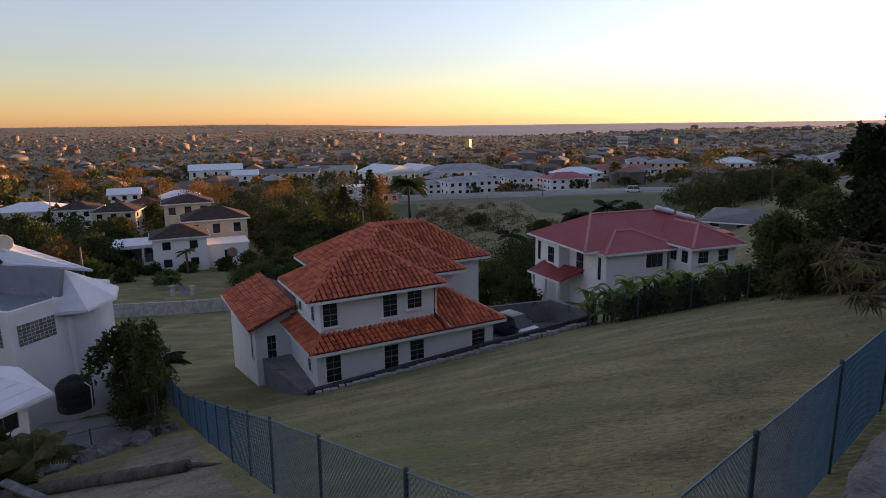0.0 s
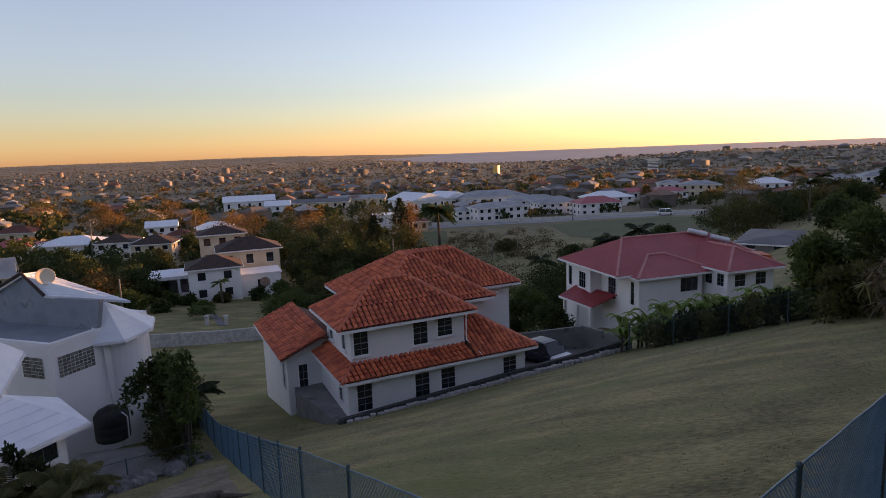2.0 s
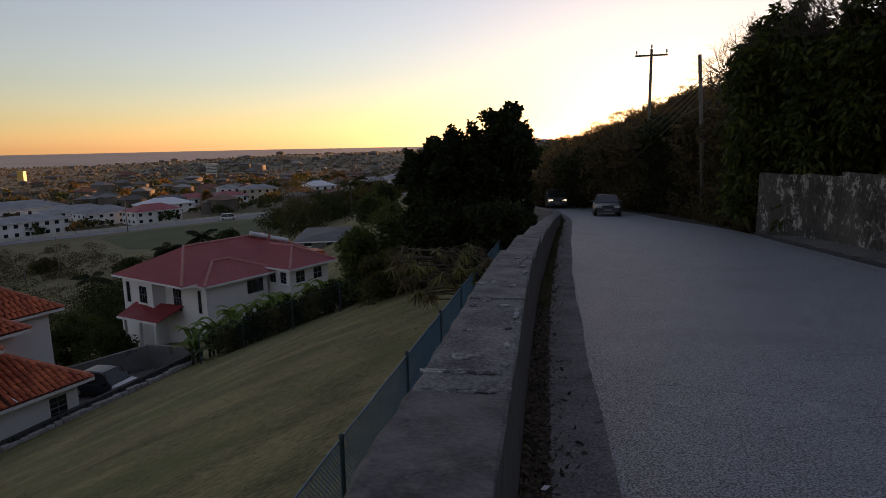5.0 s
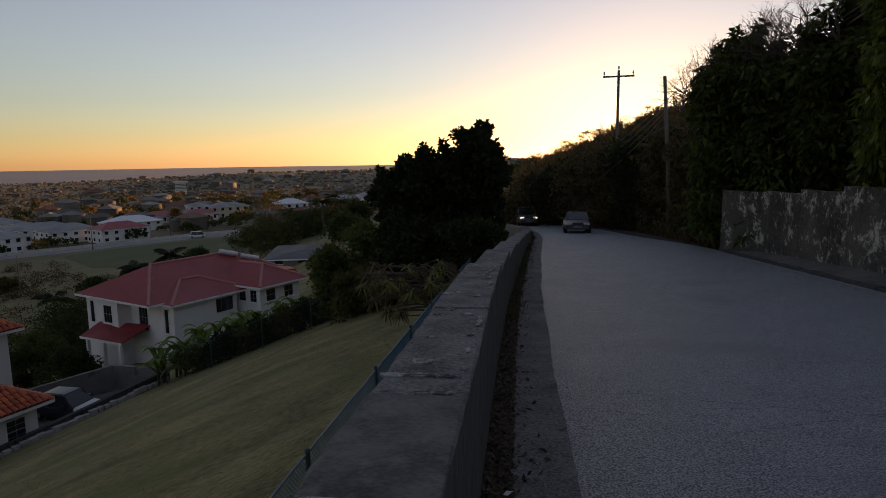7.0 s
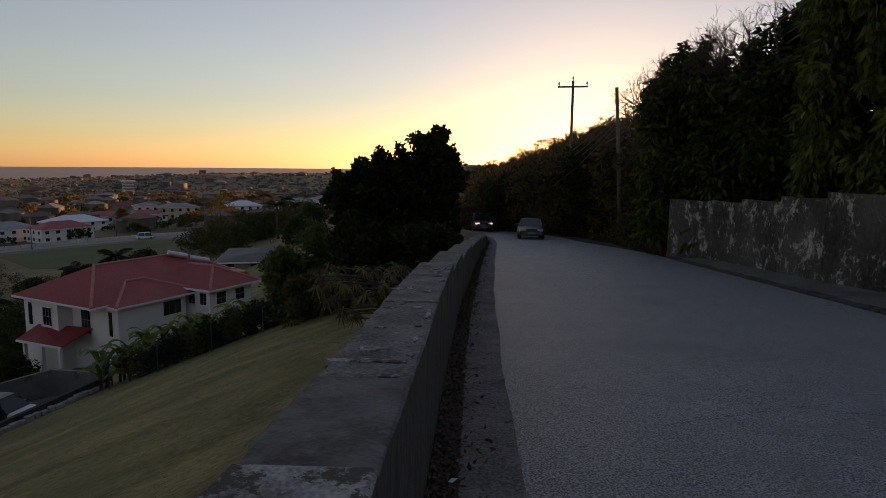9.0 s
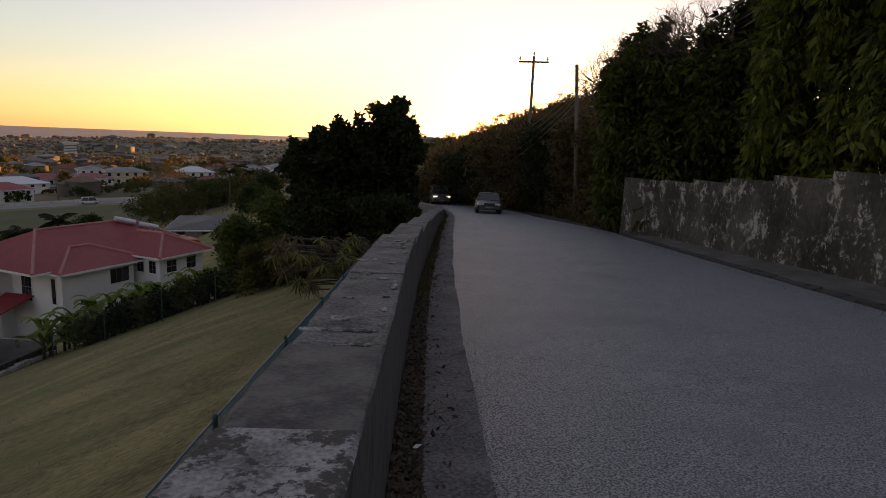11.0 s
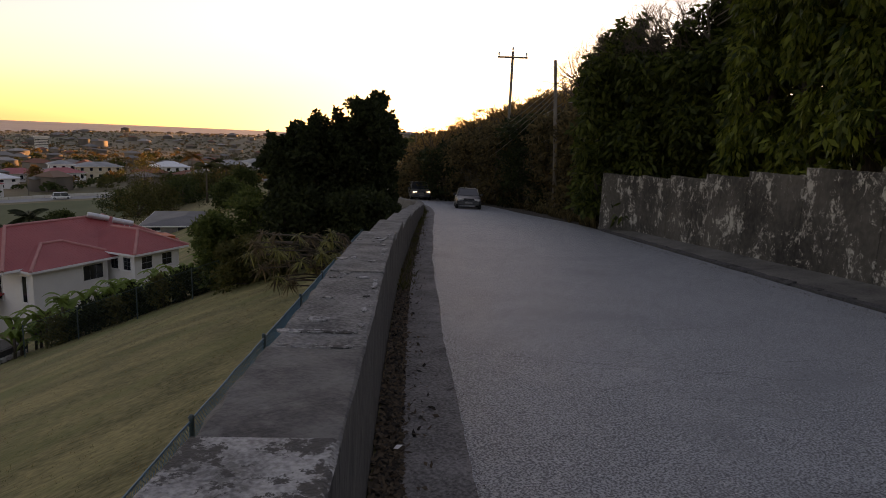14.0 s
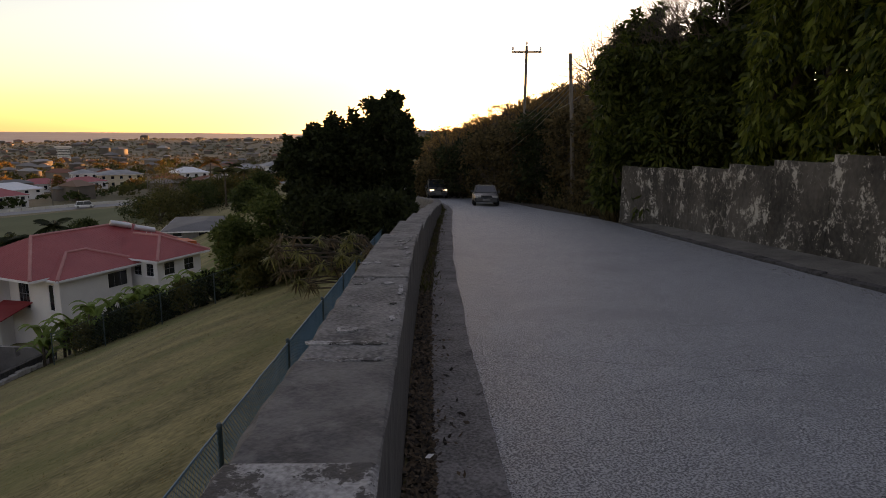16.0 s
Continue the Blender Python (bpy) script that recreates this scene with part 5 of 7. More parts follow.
rn = random.Random(5)
spots = [place(a, 0.14 - abs(rn.gauss(0, 0.07)) + float(shift(a)), float(road_z(a))) for a in [rn.uniform(9, 60) for _ in range(170)]]
tufts("verge_grass", "small weeds at the foot of the wall", spots, 12, 0.09, LEAF_OLIVE, 1)
# scrub added behind the far ridge's skyline to block the low sun
cl = mass(-63, -46.5, [(a, e - 0.35) for a, e in ridge], 100, 430, 3.2, 900, 14, ragged=1.0)
v, f = leaf_cloud(cl, 44, 1.1, 15)
tagged(new("ridge_scrub", array_mesh("ridge_scrub", v, f, LEAF_DRY)), "dense scrub added behind the far ridge to block the low sun", "trees", kind="stuff")
spots = [place(a, -7.0 - rn.random() * 1.6 + float(shift(a)), on(*place(a, -7.2 + float(shift(a)))[:2])) for a in [rn.uniform(25, 58) for _ in range(260)]]
tufts("bank_grass", "dry grass on the shaded bank", spots, 18, 0.35, LEAF_HILL, 2)
rg = np.random.RandomState(6)
n = 13000
a = 0.4 + 26 * rg.rand(n) ** 1.4
lat = 0.19 - 0.185 * rg.rand(n) ** 0.9 - 0.25 * rg.rand(n) * (rg.rand(n) < 0.05)
P3 = np.stack([a * UA[0] + (lat + shift(a)) * NA[0], a * UA[1] + (lat + shift(a)) * NA[1], road_z(a) + 0.004 + 0.012 * rg.rand(n)], 1)
t = rg.rand(n) * 6.283
d = np.c_[np.cos(t), np.sin(t), 0.35 * rg.normal(size=n)] * (0.012 + 0.022 * rg.rand(n))[:, None]
e = np.c_[-np.sin(t), np.cos(t), 0.35 * rg.normal(size=n)] * (0.008 + 0.012 * rg.rand(n))[:, None]
v = np.stack([P3 - d, P3 + e, P3 + d + [0, 0, 0.006], P3 - e], 1).reshape(-1, 3)
i = np.arange(n) * 4
tagged(new("leaf_litter", array_mesh("leaf_litter", v, np.stack([i, i + 1, i + 2, i + 3], 1), STRAW)), "dead brown leaves strewn along the wall", "leaves", kind="stuff")

# short tufts all over the lawn
rg = np.random.RandomState(91)
for k, (mat_, n, h, lab) in enumerate(((LEAF_OLIVE, 8000, 0.028, "short olive tufts of the mown lawn"), (LEAF_GOLD, 6000, 0.026, "dry brown tufts of the mown lawn"))):
    a, la = -4 + 42 * rg.rand(n), 2.6 + 24 * rg.rand(n) ** 1.4
    x, y = a * UA[0] + la * NA[0], a * UA[1] + la * NA[1]
    tufts("lawn_tufts", lab, np.c_[x, y, land(x, y) - 0.01], 5, h, mat_, 92 + k)

# grit and small stones along the gutter and on the asphalt
rg = np.random.RandomState(33)
n = 4200
a = 0.3 + 16 * rg.rand(n) ** 1.5
lat = np.where(rg.rand(n) < 0.6, -0.38 + 0.1 * rg.normal(size=n), np.where(rg.rand(n) < 0.5, -0.02 - 0.4 * rg.rand(n), -0.5 - 4.5 * rg.rand(n)))
lat[:1100] = -6.8 + 0.13 * rg.normal(size=1100)
a[:1100] = 3 + 17 * rg.rand(1100)
r = 0.0025 + 0.006 * rg.rand(n) ** 3
r[:1100] *= 2.2
P = np.stack([a * UA[0] + (lat + shift(a)) * NA[0], a * UA[1] + (lat + shift(a)) * NA[1], road_z(a) + np.where(lat > -0.41, -0.008, 0.002)], 1)
t = rg.rand(n) * 6.283
c = np.stack([np.cos(t), np.sin(t), 0 * t], 1) * r[:, None]
e = np.stack([-np.sin(t), np.cos(t), 0 * t], 1) * r[:, None] * 0.8
up = np.array([0, 0, 1.0]) * r[:, None]
v = np.stack([P - c, P + e, P + c, P - e, P + up * 1.2], 1).reshape(-1, 3)
i = np.arange(n)[:, None] * 5
f = np.concatenate([i + np.array(q) for q in ((0, 1, 4), (1, 2, 4), (2, 3, 4), (3, 0, 4))], 0)
tagged(new("road_grit", array_mesh("road_grit", v, f, surf("grit", (0.03, 0.028, 0.026), (0.3, 0.29, 0.28), 5, 0.9, 0.0, 30, island=0.8, spread=0.3))), "loose grit and small stones on the road edge", "grit", kind="stuff")

rg = np.random.RandomState(35)
n = 20000
a = 0.5 + 15 * rg.rand(n) ** 1.6
lat = -0.45 - 6.5 * rg.rand(n)
r = 0.0025 + 0.0062 * rg.rand(n) ** 2
P = np.stack([a * UA[0] + (lat + shift(a)) * NA[0], a * UA[1] + (lat + shift(a)) * NA[1], road_z(a) + 0.0005], 1)
t = rg.rand(n) * 6.283
c = np.stack([np.cos(t), np.sin(t), 0 * t], 1) * r[:, None]
e = np.stack([-np.sin(t), np.cos(t), 0 * t], 1) * r[:, None] * 0.8
up = np.array([0, 0, 1.0]) * r[:, None]
v = np.stack([P - c, P + e, P + c, P - e, P + up * 0.7], 1).reshape(-1, 3)
i = np.arange(n)[:, None] * 5
f = np.concatenate([i + np.array(q) for q in ((0, 1, 4), (1, 2, 4), (2, 3, 4), (3, 0, 4))], 0)
tagged(new("road_chippings", array_mesh("road_chippings", v, f, surf("chippings", (0.08, 0.08, 0.085), (0.62, 0.62, 0.62), 5, 0.9, 0.0, 30, island=0.9, spread=0.3))), "pale and dark stone chippings standing out of the asphalt", "chippings", kind="stuff")

# ---- the town on the plain ----
def simple_house(x, y, rot, w, d, h, rise, wall_mat, roof_mat, label, z=None, gable=False, wins=3, storeys=2, group="houses of the town", over=0.5, flat=False, back=False):
    """A block with a hipped, gabled or flat roof and windows all round."""
    z = on(x, y) - 0.1 if z is None else z
    t = thing("house", label, "house", pose(x, y, z, 0, 0, rot), group)
    m = M()
    m.box(-w / 2, w / 2, -d / 2, d / 2, -1.5, h)
    part("wall", m, wall_mat, t)
    if flat:
        m = M()
        m.box(-w / 2 - over, w / 2 + over, -d / 2 - over, d / 2 + over, h, h + 0.25)
        part("roof", m, roof_mat, t)
    else:
        x0, x1, y0, y1 = -w / 2 - over, w / 2 + over, -d / 2 - over, d / 2 + over
        k = min(x1 - x0, y1 - y0) / 2
        sl = hip(x0, x1, y0, y1, h, rise, "x" if w >= d else "y", 0.02 if gable else k)
        m = M()
        for s in sl:
            m.slab(clean(s), 0.12)
        part("roof", m, roof_mat, t)
        if gable and w >= d:
            m = M()
            for xx in (-w / 2, w / 2):
                m.add([(xx, -d / 2, h), (xx, d / 2, h), (xx, 0, h + rise * 0.93)], [(0, 1, 2)])
            part("gable", m, wall_mat, t)
        m = M()
        for a, b, *_ in sl:
            a, b = Vector(a), Vector(b)
            dd = (b - a).normalized()
            o = Vector((dd.y, -dd.x, 0)) * 0.06
            m.prism([tuple((a + o)[:2]), tuple((b + o)[:2]), tuple((b - o)[:2]), tuple((a - o)[:2])], h - 0.22, h - 0.02)
        part("fascia", m, TRIM, t)
    per = h / storeys
    for s in range(storeys):
        z0 = s * per + per * 0.32
        for i in range(wins):
            cx = -w / 2 + w * (i + 0.5) / wins
            ww = min(0.6, w / wins * 0.3)
            m = M()
            m.box(cx - ww, cx + ww, -d / 2 - 0.05, -d / 2 + 0.05, z0, z0 + per * 0.45)
            wn_ = part("window", m, GLASSY, t)
            m = M()
            m.box(cx - ww - 0.1, cx + ww + 0.1, -d / 2 - 0.1, -d / 2 + 0.02, z0 - 0.12, z0 - 0.01)
            part("sill", m, TRIM, wn_)
        nside = max(1, int(d / 3.2))
        for i in range(nside):
            cy = -d / 2 + d * (i + 0.5) / nside
            for sx in (-1, 1):
                m = M()
                m.box(sx * w / 2 - 0.05, sx * w / 2 + 0.05, cy - 0.5, cy + 0.5, z0, z0 + per * 0.42)
                part("window", m, GLASSY, t)
    return t


SH = simple_house
# the white house with brown roofs and a round window
SH(-43.8, 99.5, 24, 8.0, 7.0, 5.6, 1.7, WHITE, BROWNROOF, "white two-storey house block with a dark brown hip roof", wins=2, z=-23.0)
SH(-37.6, 103.5, 24, 6.6, 6.0, 3.7, 0, WHITE, TRIM, "white terrace block with flat roof and round window", flat=True, wins=1, storeys=1, z=-23.2, over=0.2)
carport = thing("carport", "open white carport with a flat pale roof and dark inside", "carport", pose(-52.6, 102.6, -23.0, 0, 0, 24))
for name_, mat_, dims in (("roof", WHITEROOF, (-3.6, 3.6, -4.2, 4.2, 3.5, 3.75)), ("roof_edge", TRIM, (-3.7, 3.7, -4.32, -4.2, 3.3, 3.85)), ("wall", WHITE, (-3.3, 3.3, 3.5, 3.75, -1.5, 3.5)), ("wall", WHITE, (-3.3, -3.05, -1.0, 3.5, -1.5, 3.5)), ("wall", WHITE, (3.05, 3.3, -3.9, 3.5, -1.5, 3.5)),
                          ("low_wall", WHITE, (-3.3, 3.05, -4.0, -3.75, -1.5, 0.9)), ("pillar", TRIM, (-3.3, -2.9, -4.0, -3.6, 0.9, 3.5)), ("pillar", TRIM, (0.9, 1.3, -4.0, -3.6, 0.9, 3.5)), ("cupboard", CEMENT, (1.5, 2.4, -3.0, -2.2, -1.5, 2.2))):
    m = M()
    m.box(*dims)
    part(name_, m, mat_, carport)
SH(-42.3, 111.5, 24, 10.5, 8.0, 7.3, 1.9, CREAM, BROWNROOF, "cream upper house block with a brown hip roof", wins=3, z=-23.6)
SH(-51.0, 121.0, 24, 8.5, 7.0, 9.6, 1.3, CREAM, BROWNROOF, "cream tower block with small brown roof", wins=3, storeys=3, z=-24.2)
m = M()
m.lathe([(0.85, -0.05), (0.85, 0.12)], 28)
rw_ = part("round_window", m, surf("terracotta_disc", (0.2, 0.13, 0.1), (0.28, 0.19, 0.15), 2, 0.8, 0.0), None, "round terracotta vent set in the terrace wall")
rw_.matrix_basis = pose(-37.6, 103.5, -23.2, 0, 0, 24) @ pose(0.6, -3.0, 2.3, 90, 0, 0)
tagged(rw_, category="window")
SH(-90.0, 150.5, 12, 8.5, 8.0, 4.9, 1.7, WHITE, BROWNROOF, "white two-storey house with dark brown hip roof", z=-24.4)
SH(-80.8, 151.5, 12, 9.5, 9.0, 4.6, 2.0, CREAM, BROWNROOF, "cream two-storey house with dark brown hip roof", z=-24.8)
SH(-84.0, 96.0, 35, 13.0, 9.0, 4.2, 2.6, CREAM, GREYROOF, "cream house with grey shingle gable roof", z=-22.0, gable=True)
SH(-92.0, 104.0, -20, 9.0, 8.0, 4.0, 2.4, WHITE, GREYROOF, "white house with grey shingle roof", z=-22.2)
SH(-106.0, 157.0, 15, 16, 11, 3.6, 1.8, WHITE, WHITEROOF, "white bungalow with a broad pale roof", storeys=1)
SH(-117.0, 150.0, 15, 10, 8, 3.4, 1.8, WHITE, REDTIN, "white bungalow with dull red roof", storeys=1)
SH(-146.0, 190.0, 10, 12, 9, 3.4, 2.0, CREAM, TILE_BED, "cream house with orange-brown roof", storeys=1)
SH(-194.0, 231.0, 10, 14, 9, 3.6, 2.4, WHITE, TILE_BED, "white house with orange-brown roof", storeys=1)
SH(-124.0, 137.0, 30, 11, 9, 4.2, 2.0, CREAM, TILE_BED, "cream house lit by the low sun", storeys=2)
SH(-92.5, 189.0, 20, 8, 7, 3.0, 1.6, CREAM, TILE_BED, "small cream house with brown roof", storeys=1)
SH(-88.0, 205.0, 30, 12, 8, 4.0, 2.0, WHITE, WHITEROOF, "white house with pale roof", storeys=1)
SH(-102.0, 196.0, 25, 9, 8, 5.2, 1.6, WHITE, WHITEROOF, "white house with pale gable roof", gable=True)
SH(-29.2, 203.0, 14, 8.5, 8.0, 6.2, 0.8, WHITE, TRIM, "white two-storey house with flat parapet roof", flat=True, wins=2, over=0.3)
SH(-20.5, 208.0, 14, 8.5, 8.0, 3.4, 1.4, CREAM, TILE_BED, "cream single-storey wing with orange-brown roof", storeys=1)
SH(-120, 326, 20, 26, 16, 5.0, 2.6, WHITE, WHITEROOF, "white warehouse with pale sheet roof", gable=True, storeys=1, wins=5)
SH(-84, 318, 4, 40, 16, 3.6, 1.4, CREAM, ROOFDARK, "long low shed with a dark sheet roof", gable=True, storeys=1, wins=9)
SH(-62, 330, 4, 30, 16, 3.8, 1.6, CREAM, GREYROOF, "long low shed with grey sheet roof", gable=True, storeys=1, wins=7)
SH(-98, 305, 15, 12, 10, 3.4, 2.2, WHITE, WHITEROOF, "white gabled hall with pale roof", gable=True, storeys=1)
SH(-26, 282, -50, 20, 18, 5.4, 3.0, WHITE, WHITEROOF, "white warehouse with pale gable roof", gable=True, storeys=1, wins=4)
SH(-12, 292, -50, 16, 16, 5.0, 2.8, WHITE, WHITEROOF, "white gabled hall with pale roof", gable=True, storeys=1, wins=4)
SH(8, 292, 18, 32, 16, 5.0, 2.6, WHITE, GREYROOF, "large white hall with grey hip roof", storeys=1, wins=8)
SH(9, 232, 24, 21, 11, 5.2, 1.5, WHITE, GREYROOF, "long white two-storey house with grey roof", wins=7)
SH(-4, 234, 24, 9, 9, 4.0, 1.5, WHITE, GREYROOF, "white house wing with grey roof", wins=3)
SH(47, 240, 16, 17, 10, 4.6, 2.2, WHITE, REDTIN, "white house with dark red hip roof", wins=5)
SH(33, 250, 16, 17, 11, 4.4, 2.2, WHITE, GREYROOF, "white house with pale grey hip roof", wins=5)
SH(26, 270, 16, 22, 11, 4.2, 2.0, WHITE, GREYROOF, "white house row with grey roof", wins=7)
SH(58, 272, 14, 20, 12, 4.0, 2.4, WHITE, WHITEROOF, "white house with pale roof", wins=5)
SH(76, 300, 10, 16, 10, 3.6, 2.0, WHITE, REDTIN, "white bungalow with red roof", storeys=1, wins=5)
SH(92, 298, 10, 16, 10, 3.6, 2.0, WHITE, REDTIN, "white bungalow with red hip roof", storeys=1, wins=5)
SH(109, 304, -8, 18, 11, 5.8, 1.8, CREAM, GREYROOF, "cream two-storey house with grey hip roof", wins=5)
SH(97, 312, -8, 10, 9, 6.4, 1.6, WHITE, GREYROOF, "white two-storey house with grey roof", wins=3)
SH(133, 284, -12, 15, 11, 5.6, 2.2, WHITE, WHITEROOF, "white two-storey house with pale grey roof", wins=4)
SH(152, 268, -12, 18, 12, 5.4, 2.4, WHITE, GREYROOF, "white house with broad grey hip roof", wins=5)
SH(168, 262, -20, 16, 12, 5.4, 2.4, WHITE, GREYROOF, "white house with broad grey hip roof behind palms", wins=4)
SH(48, 97, -32, 11, 16, 1.2, 0.8, CEMENT, ROOFDARK, "low building with a wide grey sheet roof", gable=False, storeys=1, z=-16.4)

m = M()
m.box(-2.6, 2.6, -2.6, 2.6, -2, 10.4)
g = part("tower_block", m, surf("sunlit_ochre_render", (0.62, 0.36, 0.08), (0.75, 0.45, 0.12), 1, 0.5, 0.0), None, "slim ochre tower block catching the sun")
g.matrix_basis = pose(26.5, 663, on(26.5, 663), 0, 0, -30)
tagged(g, category="building")
tw = thing("office_tower", "pale office tower with a wide flat top", "building", pose(194, 675, -27.6, 0, 0, -10))
m = M()
m.box(-5.0, 5.0, -5.0, 5.0, -4, 8.6)
part("wall", m, TOWN_WHITE, tw)
for zz in np.arange(0.6, 8.0, 1.5):
    m = M()
    m.box(-5.06, 5.06, -5.06, 5.06, zz, zz + 0.6)
    part("window_band", m, GLASSY, tw)
m = M()
m.box(-6.6, 6.6, -6.2, 6.2, 8.6, 10.0)
part("roof_deck", m, TOWN_WHITE, tw)

# the lower road, its verge and wall
lr = M()
pts = [(-95, 196), (-45, 207.5), (-15, 213), (13, 217.5), (45, 219.5), (70, 216.5), (84, 211.5), (110, 198), (150, 170)]
for (x, y), (x2, y2) in zip(pts, pts[1:]):
    for k in range(6):
        f = k / 6
        px, py = x + (x2 - x) * f, y + (y2 - y) * f
        lr.v.extend([(px, py - 3.2, on(px, py) + 0.12), (px, py + 3.2, on(px, py) + 0.2)])
for k in range(len(lr.v) // 2 - 1):
    lr.f.append((2 * k, 2 * k + 2, 2 * k + 3, 2 * k + 1))
tagged(part("road", lr, surf("pale_road", (0.2, 0.2, 0.21), (0.27, 0.27, 0.28), 0.2, 0.9, 0.0, 3.0), smooth=True), "pale grey lower road crossing the plain", "road", kind="structure")
FIELD = surf("field_grass", (0.05, 0.066, 0.022), (0.105, 0.115, 0.045), 0.06, 0.97, 0.3, 1.6, spread=0.2, detail=9.0)
for lab, ring_ in (("mown green field below the lower road", [(24, 168), (40, 150), (66, 138), (96, 150), (104, 186), (84, 205), (62, 212), (36, 213), (22, 207)]), ("green lawn before a white house", [(-44, 170), (-24, 163), (-6, 172), (-8, 205), (-44, 196)])):
    fm = M()
    cx, cy = sum(p[0] for p in ring_) / len(ring_), sum(p[1] for p in ring_) / len(ring_)
    n_, rows_ = 48, 9
    for r_ in range(rows_):
        for k in range(n_):
            u = k / n_ * len(ring_)
            a_, b_ = ring_[int(u)], ring_[(int(u) + 1) % len(ring_)]
            qx, qy = a_[0] + (b_[0] - a_[0]) * (u % 1), a_[1] + (b_[1] - a_[1]) * (u % 1)
            x, y = cx + (qx - cx) * (r_ + 0.01) / (rows_ - 1), cy + (qy - cy) * (r_ + 0.01) / (rows_ - 1)
            fm.v.append((x, y, on(x, y) + (0.07 if r_ < rows_ - 1 else -0.1)))
    for r_ in range(rows_ - 1):
        for k in range(n_):
            fm.f.append((r_ * n_ + k, (r_ + 1) * n_ + k, (r_ + 1) * n_ + (k + 1) % n_, r_ * n_ + (k + 1) % n_))
    tagged(part("grass_field", fm, FIELD, smooth=True), lab, "field", kind="structure")
low_wall = M()
for (x, y), (x2, y2) in zip(pts[2:6], pts[3:7]):
    for k in range(8):
        f0, f1 = k / 8, (k + 0.96) / 8
        xa, ya, xb, yb = x + (x2 - x) * f0, y + (y2 - y) * f0 + 5, x + (x2 - x) * f1, y + (y2 - y) * f1 + 5
        low_wall.prism([(xa, ya), (xb, yb), (xb, yb + 0.3), (xa, ya + 0.3)], on(xa, ya) - 0.3, on(xa, ya) + 1.1)
tagged(part("boundary_wall", low_wall, TOWN_WHITE), "pale boundary wall along the lower road", "wall", kind="structure")
gw = M()
for i in range(14):
    f0, f1 = i / 14, (i + 0.97) / 14
    xa, ya, xb, yb = -37 + 14 * f0, 65.4 + 3.4 * f0, -37 + 14 * f1, 65.4 + 3.4 * f1
    gw.prism([(xa, ya), (xb, yb), (xb - 0.1, yb + 0.3), (xa - 0.1, ya + 0.3)], on(xa, ya) - 0.5, on(xa, ya) + 1.5)
tagged(part("garden_wall", gw, STONEY), "stained whitewashed garden wall at the foot of the lawn", "wall", kind="structure")
path_m = M()
for i in range(9):
    f = i / 8
    x, y = -33.5 - 12 * f, 77 + 20 * f
    path_m.v.extend([(x - 0.6, y, on(x, y) + 0.03), (x + 0.6, y, on(x, y) + 0.03)])
    if i:
        b = 2 * i
        path_m.f.append((b - 2, b - 1, b + 1, b))
tagged(part("garden_path", path_m, CONCRETE), "pale concrete path up to the white house", "path", kind="structure")
for dx in (-1.6, 1.0):
    m = M()
    x, y = -34.2 + dx, 77.5
    m.box(x - 0.22, x + 0.22, y - 0.22, y + 0.22, on(x, y) - 0.3, on(x, y) + 1.2, 0.04)
    m.box(x - 0.3, x + 0.3, y - 0.3, y + 0.3, on(x, y) + 1.2, on(x, y) + 1.32)
    tagged(part("gate_pillar", m, STONEY), "white gate pillar with capstone", "pillar", "gate pillars")

# far roofs and far trees, their contrast lowered in colour to stand for haze
rg = np.random.RandomState(12)


def strewn(n, r0, r1, power=1.3, y0=-47, y1=50):
    r = r0 + (r1 - r0) * rg.rand(n) ** power
    w = np.radians(y0 + (y1 - y0) * rg.rand(n))
    return -np.sin(w) * r, np.cos(w) * r, r


def boxes(n, r0, r1, w0, w1, h0, h1):
    x, y, r = strewn(n, r0, r1)
    z = land(x, y)
    keep = z > -30.3
    x, y, z, r = x[keep], y[keep], z[keep], r[keep]
    n = len(x)
    a = np.radians(rg.choice([15, 28, 105, 118, 60], n) + rg.normal(0, 6, n))
    w, d, h = w0 + (w1 - w0) * rg.rand(n), (w0 + (w1 - w0) * rg.rand(n)) * 0.7, h0 + (h1 - h0) * rg.rand(n) ** 2
    ca, sa = np.cos(a), np.sin(a)
    walls, roofs = [], []
    for sx, sy in ((-1, -1), (1, -1), (1, 1), (-1, 1)):
        for zz in (-1.0, 1.0):
            lx, ly = sx * w / 2, sy * d / 2
            walls.append(np.stack([x + lx * ca - ly * sa, y + lx * sa + ly * ca, z + np.where(zz > 0, h, -1)], 1))
        lx, ly = sx * (w / 2 + 0.5), sy * (d / 2 + 0.5)
        roofs.append(np.stack([x + lx * ca - ly * sa, y + lx * sa + ly * ca, z + h], 1))
    for sx in (-1, 1):
        lx = sx * w * 0.22
        roofs.append(np.stack([x + lx * ca, y + lx * sa, z + h + 0.24 * d], 1))
    wv = np.stack(walls, 1).reshape(-1, 3)
    b = np.arange(n)[:, None] * 8
    wf = np.concatenate([b + np.array(q) for q in ((0, 2, 3, 1), (2, 4, 5, 3), (4, 6, 7, 5), (6, 0, 1, 7))], 0)
    rv = np.stack(roofs, 1).reshape(-1, 3)
    b = np.arange(n)[:, None] * 6
    rf = np.concatenate([b + np.array(q) for q in ((0, 1, 5, 4), (2, 3, 4, 5))], 0)
    rt = np.concatenate([b + np.array(q) for q in ((3, 0, 4, 4), (1, 2, 5, 5))], 0)
    return wv, wf, rv, rf, rt, n


FAR_WALL = surf("hazed_town_wall", (0.12, 0.1, 0.085), (0.21, 0.175, 0.15), 0.02, 0.9, 0.0, 0.2, island=0.9, spread=0.25)


